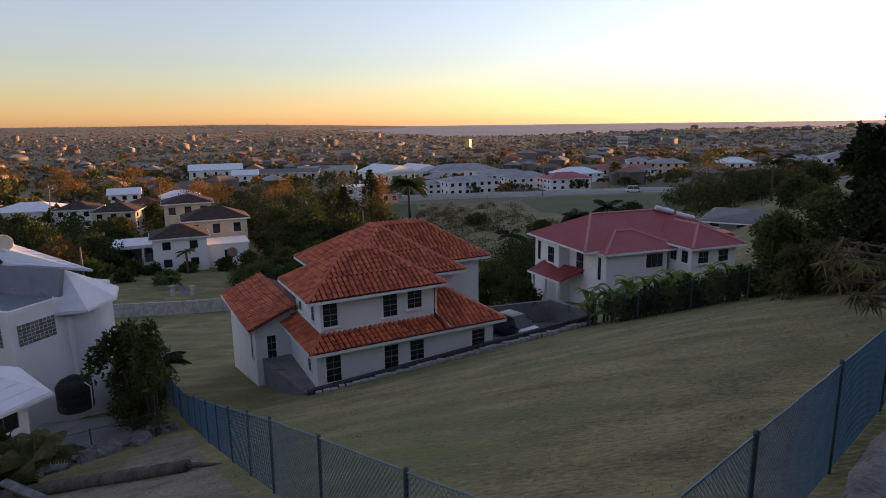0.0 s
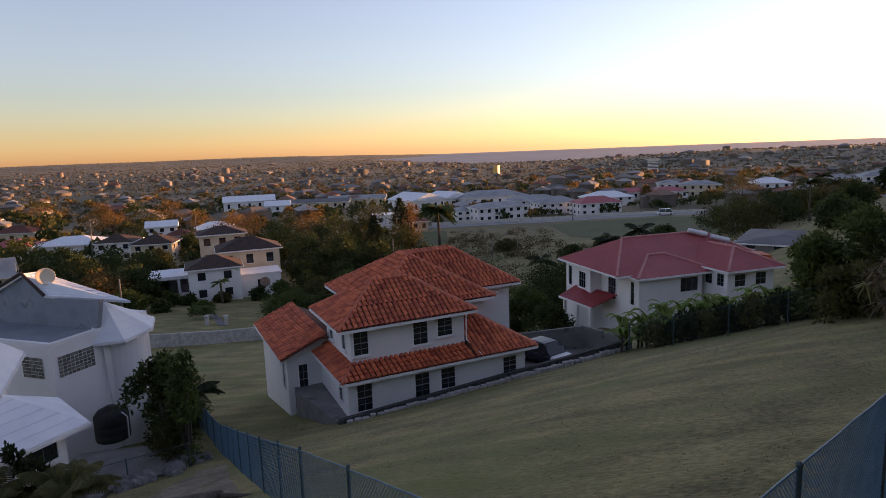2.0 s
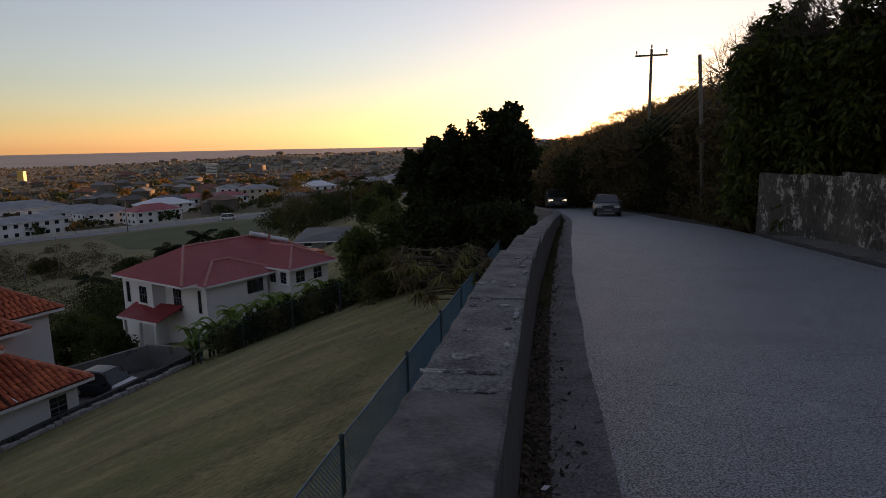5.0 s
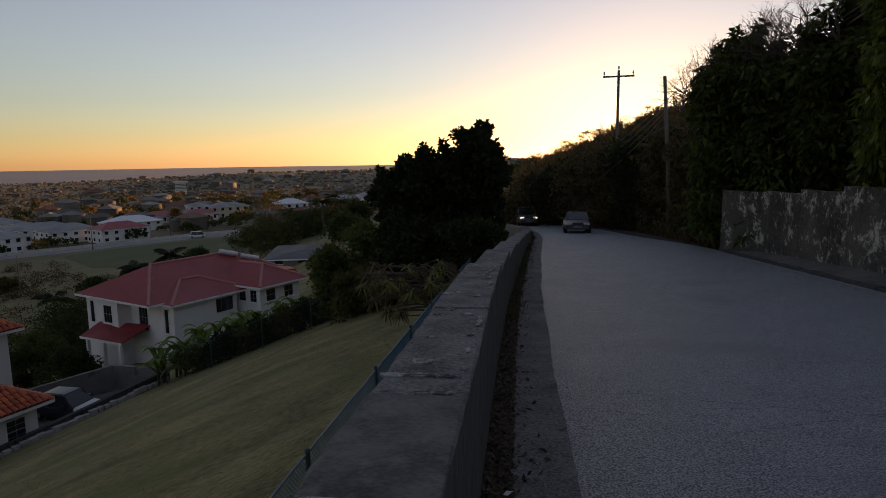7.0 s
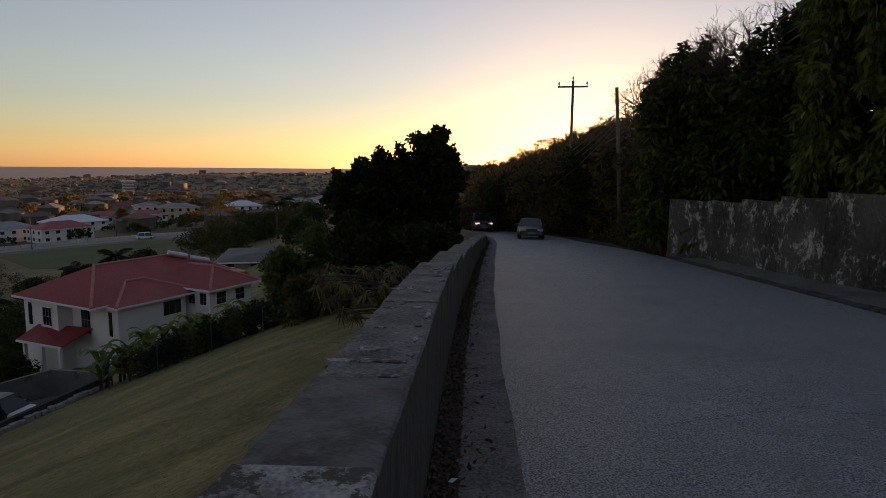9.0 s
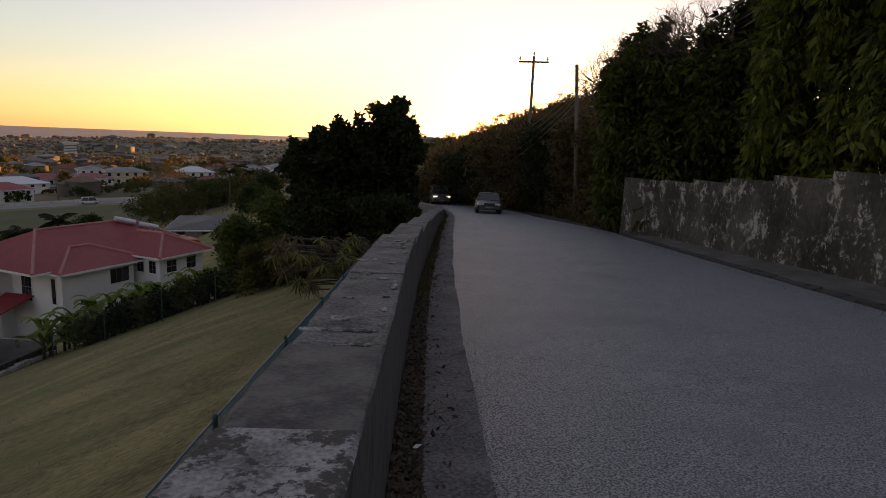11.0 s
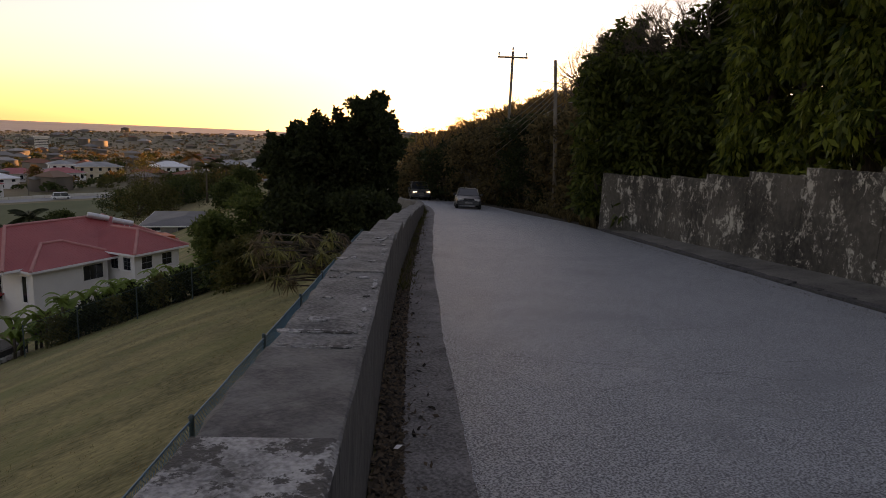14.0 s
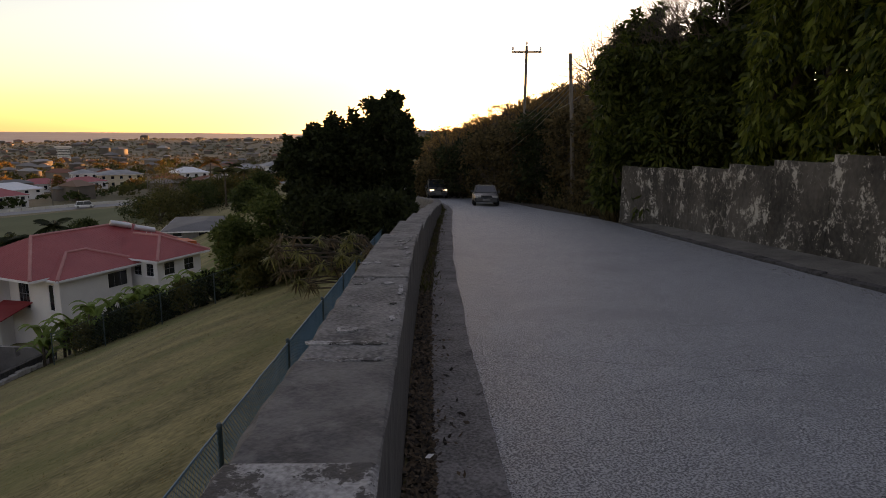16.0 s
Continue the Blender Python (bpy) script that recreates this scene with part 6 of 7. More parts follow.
def mixed_roofs():
    m = bpy.data.materials.new("hazed_town_roof")
    m.use_nodes = True
    nn, ll = m.node_tree.nodes, m.node_tree.links
    geo = nn.new("ShaderNodeNewGeometry")
    rp = nn.new("ShaderNodeValToRGB")
    rp.color_ramp.interpolation = "CONSTANT"
    cols = [(0.0, (0.19, 0.18, 0.175)), (0.3, (0.14, 0.14, 0.145)), (0.52, (0.2, 0.07, 0.045)), (0.66, (0.3, 0.29, 0.28)), (0.76, (0.2, 0.12, 0.085)), (0.9, (0.11, 0.1, 0.09))]
    rp.color_ramp.elements[0].position, rp.color_ramp.elements[0].color = 0.0, (*cols[0][1], 1)
    rp.color_ramp.elements[1].position, rp.color_ramp.elements[1].color = cols[1][0], (*cols[1][1], 1)
    for p, c in cols[2:]:
        e = rp.color_ramp.elements.new(p)
        e.color = (*c, 1)
    ll.new(geo.outputs["Random Per Island"], rp.inputs[0])
    ll.new(rp.outputs[0], nn["Principled BSDF"].inputs["Base Color"])
    nn["Principled BSDF"].inputs["Roughness"].default_value = 0.8
    return m


FAR_ROOF = mixed_roofs()
for k, (n, r0, r1, w0, w1, h0, h1) in enumerate(((90, 260, 520, 8, 13, 3, 5.5), (420, 420, 1500, 5, 9, 2.0, 3.6), (60, 600, 2200, 10, 20, 2.6, 4), (22, 700, 1500, 8, 14, 4, 9))):
    wv, wf, rv, rf, rt, n = boxes(n, r0, r1, w0, w1, h0, h1)
    tagged(new("far_town", array_mesh("far_town", wv, wf, FAR_WALL)), "far houses scattered over the plain, wall colours flattened for haze", "houses", kind="stuff")
    me = bpy.data.meshes.new("far_roofs")
    faces = [tuple(f) for f in rf] + [tuple(f[:3]) for f in rt]
    me.from_pydata([tuple(p) for p in rv], [], faces)
    me.materials.append(FAR_ROOF)
    tagged(new("far_roofs", me), "mixed grey, white and red far roofs", "roofs", kind="stuff")


def far_trees(n, r0, r1, s0, s1, mat, per, label, power=1.2, leaf=0.42, y0=-47, y1=50):
    x, y, r = strewn(n, r0, r1, power, y0, y1)
    z = land(x, y)
    keep = (z > -30.2) & ~((np.abs(y - 214 - 0.05 * x) < 7) & (np.abs(x) < 100)) & ~((x > 30) & (x < 95) & (y > 170) & (y < 232)) & ~((np.abs(x + 40) < 22) & (y < 122)) & ~((x > -12) & (x < 60) & (y < 165)) & ~((x > -24) & (x < 96) & (y < 216))
    x, y, z = x[keep], y[keep], z[keep]
    s = s0 + (s1 - s0) * rg.rand(len(x)) ** 1.5
    n = len(x) * per
    i = np.repeat(np.arange(len(x)), per)
    d = rg.normal(size=(n, 3))
    d /= np.linalg.norm(d, axis=1)[:, None]
    d[:, 2] = np.abs(d[:, 2]) * 1.2 - 0.25
    p = np.c_[x, y, z + s * 0.4][i] + d * (s[i] * (0.55 + 0.45 * rg.rand(n)))[:, None] * [1.0, 1.0, 0.75]
    w = rg.normal(size=(n, 3))
    w /= np.linalg.norm(w, axis=1)[:, None]
    e = np.cross(w, rg.normal(size=(n, 3)))
    e /= np.linalg.norm(e, axis=1)[:, None]
    q = (s[i] * leaf * (0.6 + 0.7 * rg.rand(n)))[:, None]
    v = np.stack([p - w * q, p + e * q * 0.7, p + w * q, p - e * q * 0.7], 1).reshape(-1, 3)
    b = np.arange(n) * 4
    tagged(new("far_trees", array_mesh("far_trees", v, np.stack([b, b + 1, b + 2, b + 3], 1), mat)), label, "trees", kind="stuff")


far_trees(620, 120, 420, 2.0, 4.2, LEAF_GARDEN, 58, "dark garden trees between the houses", leaf=0.24)
far_trees(420, 120, 520, 2.0, 5.0, LEAF_OLIVE, 48, "olive garden trees between the houses", leaf=0.24)
far_trees(330, 130, 600, 2.2, 4.4, LEAF_GOLD, 50, "trees with low sunlight put into their golden colour", leaf=0.24)
far_trees(9000, 330, 1500, 1.0, 2.2, LEAF_FARGREEN, 12, "tree cover of the plain with haze put into its colour", leaf=0.44)
far_trees(6500, 360, 2600, 1.0, 2.4, LEAF_FAR, 9, "scrub of the plain paled in colour for haze", leaf=0.46)
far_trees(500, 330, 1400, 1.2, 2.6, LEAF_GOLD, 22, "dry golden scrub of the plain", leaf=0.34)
far_trees(2500, 1500, 4300, 1.6, 3.4, LEAF_FAR, 9, "scrub of the far ridge paled in colour for haze", 1.0, 0.52, 3, 50)

# single trees among the houses
def garden_tree(x, y, r, h, mat, seed, label, leaf=0.27, per=54, k=40):
    rn = random.Random(seed)
    z = on(x, y)
    mat = LEAF_GARDEN if mat is LEAF_DARK else mat
    cl = []
    for _ in range(k):
        a, u = rn.uniform(0, 6.283), rn.random() ** 0.5
        f = rn.random()
        cl.append((x + r * u * math.cos(a) * math.sin(math.pi * (0.25 + 0.7 * f)), y + r * u * math.sin(a) * math.sin(math.pi * (0.25 + 0.7 * f)), z + h * (0.12 + 0.8 * f), r * rn.uniform(0.22, 0.38)))
    if math.hypot(x, y) < 95:
        per, leaf = int(per * 2.6), leaf
    else:
        leaf = leaf * 2.1
    return tree("garden_tree", label, x, y, cl, per, leaf, mat, seed, trunk_r=0.16, n_limbs=7)


for i, (x, y, r, h, mat, lab) in enumerate((
        (98, 229, 8.5, 12.0, LEAF_OLIVE, "large round tree catching warm light"), (72, 172, 6.5, 6.0, LEAF_OLIVE, "broad olive-green tree beyond the red roof"), (84, 176, 6.0, 5.5, LEAF_DARK, "dark tree beyond the red roof"),
        (62, 160, 5.0, 5.0, LEAF_DARK, "dark shrubby tree beyond the red roof"), (96, 190, 6.0, 6.0, LEAF_DARK, "dark tree by the lower road"), (110, 200, 7.0, 8.0, LEAF_DARK, "tall dark tree by the lower road"),
        (80, 289, 3.6, 7.0, LEAF_GOLD, "tree with sun glow put into its golden leaves"), (-76, 123, 6.5, 5.5, LEAF_DARK, "dark spreading tree in a garden"), (-61, 97, 4.6, 4.6, LEAF_OLIVE, "yellow-green bushy tree among the houses"),
        (-57, 95, 3.0, 4.0, LEAF_GOLD, "golden bushy tree among the houses"), (-88, 113, 6.0, 7.5, LEAF_DARK, "large dark tree beside grey roofs"), (-80, 106, 4.0, 5.0, LEAF_OLIVE, "olive tree beside grey roofs"),
        (-35, 128, 5.4, 7.6, LEAF_DARK, "tall dark tree behind the white house"), (-27, 128, 5.0, 7.2, LEAF_DARK, "tall dark tree behind the white house"), (-20, 132, 5.0, 6.6, LEAF_DARK, "dark tree on the hillside"),
        (-28, 165, 8.0, 13.0, LEAF_OLIVE, "large olive tree in warm light"), (-38, 168, 8.0, 11.0, LEAF_DARK, "large dark tree in the valley"), (-18, 172, 6.0, 12.0, LEAF_GOLD, "tree with warm light put into its golden leaves"),
        (-52, 160, 7.0, 8.0, LEAF_DARK, "dark tree in the valley"), (-62, 150, 6.0, 7.0, LEAF_DARK, "dark tree beside the white house"), (-70, 190, 7.0, 9.0, LEAF_GOLD, "golden spreading tree among the houses"),
        (-78, 195, 7.0, 9.0, LEAF_GOLD, "golden spreading tree among the houses"), (-52, 196, 8.0, 9.0, LEAF_GOLD, "golden spreading tree among the houses"), (-110, 205, 8.0, 9.0, LEAF_OLIVE, "olive spreading tree among the houses"), (-130, 215, 8.0, 8.0, LEAF_GOLD, "golden spreading tree among the houses"),
        (14, 62, 2.6, 3.6, LEAF_DARK, "dark round bush beside the red-roofed house"), (6.5, 56, 2.0, 2.8, LEAF_DARK, "dark bushy tree between the two houses"), (4.0, 62, 2.4, 3.2, LEAF_DARK, "dark bushy tree between the two houses"),
        (9, 74, 3.4, 4.4, LEAF_DARK, "dark tree behind the red-roofed house"), (1, 80, 5.0, 6.0, LEAF_DARK, "dark tree behind the houses"), (16, 84, 4.5, 5.0, LEAF_DARK, "dark tree behind the red-roofed house"), (-8, 92, 4.5, 4.0, LEAF_OLIVE, "olive bush in dry grass"),
        (-16, 78, 3.0, 2.6, LEAF_DARK, "clipped dark hedge bush"), (-12, 80, 3.0, 2.6, LEAF_DARK, "clipped dark hedge bush"), (-27, 82, 3.2, 3.0, LEAF_MID, "green garden bush among the houses"), (-22, 84, 3.0, 2.8, LEAF_DARK, "dark garden bush among the houses"),
        (-80.3, 103, 5.7, 9.3, LEAF_DARK, "large dark rounded tree among the houses"), (-68, 109, 5.8, 5.7, LEAF_DARK, "broad dark tree below the road"), (-58.4, 91.4, 4.2, 5.2, LEAF_GOLD, "yellow-leaved tree in a garden"), (-50, 149.5, 4.3, 10, LEAF_DARK, "tall dark tree behind the white house"), (-38.3, 136.4, 4.8, 8.8, LEAF_DARK, "tall dark tree behind the white house"), (-30, 134.9, 4.2, 7.8, LEAF_DARK, "tall dark tree behind the white house"), (-59, 193, 5.6, 9.3, LEAF_OLIVE, "olive tree in warm light"), (-30, 164.7, 4.6, 9.2, LEAF_DARK, "dark tree by the lower road"),
        (-138.8, 223, 8.4, 10.8, LEAF_GOLD, "dry golden spreading tree"), (-128, 225, 8.3, 11, LEAF_DARK, "dark spreading tree among houses"), (-118.7, 234, 8.4, 11.5, LEAF_GOLD, "dry golden spreading tree"), (-98.6, 216, 5.5, 8.7, LEAF_GOLD, "dry golden tree among houses"), (-74.6, 158, 3.4, 6.4, LEAF_DARK, "dark tree beside brown roofs"), (-231, 277, 12, 9.9, LEAF_OLIVE, "wide olive tree on the plain"), (-204, 280, 12, 9.5, LEAF_OLIVE, "wide olive tree on the plain"), (-168, 185, 6.9, 5.7, LEAF_GOLD, "golden tree on the plain"),
        (-89.6, 128.7, 4.3, 5, LEAF_DARK, "dark tree beside brown roofs"), (-26.2, 85.4, 2.9, 2.9, LEAF_MID, "green clipped hedge in a garden"), (-50.5, 134, 3.0, 5.3, LEAF_DARK, "dark tree behind the white house"), (-24.9, 110.8, 3.4, 4.2, LEAF_DARK, "dark bush below the white house"), (-25.9, 97.8, 3.0, 3.2, LEAF_OLIVE, "olive bush below the white house"), (20, 128, 3, 2.4, LEAF_DARK, "dark scrub in the dry field"), (30, 140, 3, 2.4, LEAF_OLIVE, "dry scrub in the field"), (8, 150, 3.2, 2.4, LEAF_OLIVE, "dry scrub in the field"), (46, 150, 3, 2.4, LEAF_DARK, "dark scrub in the field"))):
    garden_tree(x, y, r, h, mat, 500 + i, lab)


def palm(x, y, h, seed, label, fronds=18, L=3.0, mat=None, r=0.2, wide=1.5):
    z = on(x, y)
    t = thing("palm", label, "palm", pose(x, y, z))
    rn = random.Random(seed)
    m = M()
    lx, ly = rn.uniform(-0.5, 0.5), rn.uniform(-0.5, 0.5)
    m.tube([(0, 0, -0.3), (lx * 0.4, ly * 0.4, h * 0.5), (lx, ly, h)], [r * 1.2, r, r * 0.75], 8)
    part("trunk", m, BARK, t, smooth=True)
    for i in range(fronds):
        a, e = i * 2.399 + rn.uniform(-0.2, 0.2), rn.uniform(-0.15, 1.15)
        d = Vector((math.cos(a), math.sin(a), 0))
        fm = M()
        spine = []
        for k in range(9):
            f = k / 8
            spine.append(Vector((lx, ly, h)) + d * L * f * math.cos(e * (1 - f * 0.4)) + Vector((0, 0, L * (math.sin(e) * f - 0.62 * f * f))))
        fm.tube(spine, [0.035, 0.03, 0.028, 0.025, 0.02, 0.016, 0.012, 0.008, 0.004], 4, False)
        s = Vector((-d.y, d.x, 0))
        for k in range(1, 17):
            f = k / 17
            p = spine[int(f * 8)].lerp(spine[min(8, int(f * 8) + 1)], f * 8 % 1)
            w = L * 0.24 * math.sin(math.pi * (0.15 + 0.8 * f))
            for sg in (-1, 1):
                q = p + s * sg * w + d * w * 0.5 - Vector((0, 0, w * 0.55))
                fm.add([p - d * L * 0.028 * wide, p + d * L * 0.028 * wide, q + d * L * 0.012 * wide, q - d * L * 0.012 * wide], [(0, 1, 2, 3)])
        part("frond", fm, mat or LEAF_MID, t)
    return t


palm(-9.4, 164, 10.2, 1, "tall royal palm behind the tiled roof", 40, 5.4, LEAF_MID, 0.34, 2.2)
palm(113.7, 225, 11.5, 2, "coconut palm with sun glow put into its leaf colour", 20, 4.6, LEAF_GOLD)
palm(122, 222, 8.5, 3, "dark coconut palm beside the glowing one", 18, 4.2, LEAF_DARK)
palm(*polar(-12.4, 99), 6.6, 4, "palm behind the red roof", 16, 3.2, LEAF_DARK)
palm(*polar(-14.8, 101), 7.2, 5, "palm behind the red roof", 16, 3.2, LEAF_DARK)
palm(10, 96, 4.6, 6, "palm in the dry field", 14, 3.0, LEAF_DARK)
palm(-38, 82, 1.6, 7, "short palm in a garden", 12, 2.0)
palm(-40.5, 94, 3.4, 8, "garden palm beside the white house", 12, 1.8)
palm(-76, 88, 2.6, 9, "bushy palm in a garden", 14, 2.4, LEAF_DARK)


def pine(x, y, h, seed):
    z = on(x, y)
    t = thing("norfolk_pine", "dark conical pine with tiers of branches", "tree", pose(x, y, z))
    rn = random.Random(seed)
    m = M()
    m.tube([(0, 0, -0.3), (0, 0, h)], [0.2, 0.03], 7)
    part("trunk", m, BARK, t, smooth=True)
    n = int(h / 0.85)
    cl = []
    for i in range(n):
        zz = h * (0.12 + 0.86 * i / n)
        L = (1 - i / n) ** 0.8 * h * 0.26 + 0.1
        cl += [(math.cos(a) * L * q, math.sin(a) * L * q, zz + 0.1 * q, 0.22 * L + 0.1, 0.22 * L + 0.1, 0.12) for a in np.arange(0, 6.28, 1.05) + rn.random() for q in (0.3, 0.6, 0.85, 1.05)]
    v, f = leaf_cloud(cl, 12, 0.42, seed * 50)
    part("crown", array_mesh("crown", v, f, LEAF_DARK), None, t)
    return t


pine(-24.8, 150.4, 11.5, 1)
pine(-19.1, 158.3, 15.0, 2)
bare_tree(-38.3, 127, on(-38.3, 127), 9.0, 77, 5, (0.1, 0, 1), "bare pale tree behind the white house")

rn = random.Random(64)
for i, (x, y, r, h) in enumerate(((-53, 96, 2.2, 2.4), (-49, 93.5, 1.6, 1.8), (-45.5, 93, 1.4, 1.4), (-41, 95.5, 1.3, 1.3), (-35.5, 97, 1.6, 2.0), (-32, 99, 2.2, 2.6), (-29.5, 104, 2.6, 3.4), (-29, 91, 1.8, 1.8), (-47, 87, 1.5, 1.6), (-40.5, 86, 1.6, 1.6), (-33, 113, 3.0, 5.0), (-30, 119, 3.2, 6.0), (-55, 111, 2.6, 4.0), (-57, 104, 2.2, 3.4), (-64, 119, 3.0, 4.4), (-70, 132, 3.4, 4.6), (-60, 128, 3.0, 5.0))):
    garden_tree(x, y, r, h, (LEAF_DARK, LEAF_MID, LEAF_DARK, LEAF_OLIVE)[i % 4], 580 + i, ("dark garden shrub near the white house", "green garden shrub near the white house", "dark garden shrub near the white house", "olive garden shrub near the white house")[i % 4], k=22)
for i, (x, y, r, h, mat, lab) in enumerate((
        (-69, 101, 5.2, 7.0, LEAF_DARK, "dense dark round tree among the houses"), (-74, 105, 4.6, 6.2, LEAF_DARK, "dense dark round tree among the houses"),
        (-56.5, 88, 3.4, 4.4, LEAF_GOLD, "yellow-leaved bushy tree in a garden"), (-55, 95, 4.4, 5.6, LEAF_DARK, "dark round tree in a garden"), (-51.5, 86.5, 2.6, 3.2, LEAF_MID, "green bush in a garden"),
        (-31, 118, 4.0, 6.4, LEAF_DARK, "tall dark green tree beyond the terrace"), (-25, 121, 4.2, 7.0, LEAF_DARK, "tall dark green tree beyond the terrace"), (-19.5, 124, 4.0, 6.6, LEAF_DARK, "tall dark green tree on the valley side"),
        (-14.5, 120, 3.6, 5.5, LEAF_DARK, "dark green tree on the valley side"), (-28, 131, 4.6, 8.4, LEAF_MID, "tall green tree on the valley side"), (-37, 146, 5.0, 9.5, LEAF_OLIVE, "olive tree catching warm light"),
        (-16, 138, 4.5, 9.0, LEAF_OLIVE, "olive tree catching warm light"), (-11, 130, 3.4, 5.0, LEAF_DARK, "dark tree in the valley"), (-22, 104, 3.2, 3.4, LEAF_MID, "clipped green hedge beside a white house"), (-18, 101, 3.0, 3.0, LEAF_DARK, "clipped dark hedge beside a white house"),
        (8.5, 80, 3.8, 5.6, LEAF_DARK, "dense dark mango tree between two houses"), (12.5, 82, 3.8, 5.8, LEAF_DARK, "dense dark mango tree between two houses"), (5.5, 67, 2.5, 4.2, LEAF_MID, "round green bush between two houses"), (18, 92, 3.8, 6.0, LEAF_DARK, "dark tree beyond the red roof"),
        (36, 122, 3.0, 4.0, LEAF_DARK, "dark scrub tree by the field"), (24, 116, 3.2, 4.4, LEAF_DARK, "dark scrub tree by the field"), (55, 133, 5.0, 6.6, LEAF_OLIVE, "round olive tree beside the field"), (62, 137, 4.6, 6.2, LEAF_OLIVE, "round olive tree beside the field"), (70, 143, 4.6, 6.4, LEAF_DARK, "round dark tree beside the field"), (74, 150, 4.8, 6.4, LEAF_DARK, "round dark tree beside the field"), (82, 158, 5.0, 7.0, LEAF_OLIVE, "round olive tree beside the field"),
        (63, 105, 3.6, 4.8, LEAF_DARK, "dense dark tree beyond the grey roof"), (53, 93, 2.8, 3.8, LEAF_DARK, "dense dark tree beyond the grey roof"), (57, 99, 3.0, 4.0, LEAF_MID, "green leafy tree beyond the grey roof"),
        (76, 138, 4.4, 6.0, LEAF_OLIVE, "round olive tree beside the field"), (92, 162, 5.0, 7.0, LEAF_GOLD, "golden spreading tree by the lower road"), (105, 180, 5.0, 7.0, LEAF_DARK, "dark tree by the lower road"), (70, 117, 4.0, 5.4, LEAF_OLIVE, "round olive tree beyond the grey roof"))):
    garden_tree(x, y, r, h, mat, 640 + i, lab, k=40)
palm(69, 130, 8.0, 41, "tall coconut palm beside the field", 18, 3.2, LEAF_OLIVE)
palm(74, 131, 6.8, 42, "coconut palm beside the field", 16, 3.0, LEAF_OLIVE)
rg = np.random.RandomState(77)
n = 420
x, y = np.r_[-14 + 76 * rg.rand(240), -8 + 34 * rg.rand(180)], np.r_[88 + 70 * rg.rand(240), 138 + 58 * rg.rand(180)]
for mat_, lo, hi, lab in ((LEAF_HILL, 0, 110, "dry brown scrub in the field"), (LEAF_DARK, 110, 175, "dark green scrub in the field"), (LEAF_OLIVE, 175, 240, "olive scrub in the field"), (LEAF_HILL, 240, n, "brown scrub on the bank below the lower road")):
    cl = [(x[i], y[i], on(x[i], y[i]) + 0.3, 0.9 + 1.3 * rg.rand(), 0.9 + 1.3 * rg.rand(), 0.5 + 0.7 * rg.rand()) for i in range(lo, hi) if not (x[i] > 22 and (y[i] < 112 or y[i] > 148))]
    v, f = leaf_cloud(cl, 70, 0.38, 78 + lo)
    tagged(new("field_scrub", array_mesh("field_scrub", v, f, mat_)), lab, "scrub", kind="stuff")

# ---- poles and cables ----
def utility_pole(x, y, z, h, label, arm=0.0, yaw=0, lean=(0, 0), r=0.15):
    t = thing("utility_pole", label, "pole", pose(x, y, z, 0, 0, yaw))
    m = M()
    m.tube([(0, 0, -0.5), (lean[0] * 0.5, lean[1] * 0.5, h * 0.5), (lean[0], lean[1], h)], [r, r * 0.85, r * 0.68], 10)
    part("shaft", m, POLEWOOD, t, smooth=True)
    if arm:
        m = M()
        m.box(lean[0] - arm / 2, lean[0] + arm / 2, lean[1] - 0.2, lean[1] - 0.08, h - 0.55, h - 0.42)
        a = part("crossarm", m, POLEWOOD, t)
        for dx in (-arm / 2 + 0.1, 0, arm / 2 - 0.1):
            m = M()
            zt = h - 0.42 if dx else h
            m.lathe([(0.03, zt), (0.03, zt + 0.1), (0.075, zt + 0.12), (0.075, zt + 0.2), (0.05, zt + 0.24), (0.07, zt + 0.28), (0.04, zt + 0.34)], 8, lean[0] + dx, lean[1] - 0.14 if dx else lean[1])
            part("insulator", m, TRIM, a)
    return t


def cable(p, q, sag, r=0.03, label="overhead cable sagging between poles, sunlight put into its colour", n=14):
    p, q = Vector(p), Vector(q)
    m = M()
    m.tube([p.lerp(q, k / n) - Vector((0, 0, sag * 4 * (k / n) * (1 - k / n))) for k in range(n + 1)], r, 4, False)
    return tagged(part("overhead_cable", m, WIRE), label, "cable", "overhead cables")


x1, y1 = polar(-54.65, 52.0)
x2, y2 = polar(-59.4, 39.0)
z1, z2 = 52 * math.tan(radians(7.55)), 39 * math.tan(radians(6.9))
g1, g2 = on(x1, y1), on(x2, y2)
utility_pole(x1, y1, g1, z1 - g1, "grey wooden utility pole with a crossarm", 2.4, -54)
utility_pole(x2, y2, g2, z2 - g2, "plain leaning grey wooden pole", 0, -58, (-0.65, 0))
x3, y3 = polar(-46.3, 92.0)
utility_pole(x3, y3, on(x3, y3), 0.3 - on(x3, y3), "far utility pole with a short crossarm", 2.0, -46)
x4, y4 = polar(-82, 19)
QX, QY, QZ = 56.5, 56.5, -2.9
for i, (dz, s) in enumerate(((-0.9, 1.2), (-1.3, 1.6), (-1.7, 1.4), (-2.4, 2.0))):
    cable((x2 + 0.2 * i, y2, z2 + dz), (x4, y4, 7.5 + dz), s * 0.6)
    cable((x2 + 0.2 * i, y2, z2 + dz - 1.6), (x1, y1, z1 + dz - 4.6), s * 0.35)
    cable((x2, y2 + 0.1 * i, z2 - 0.9 - 0.35 * i), (QX, QY, QZ - 0.3 * i), 2.3 + 0.35 * i)
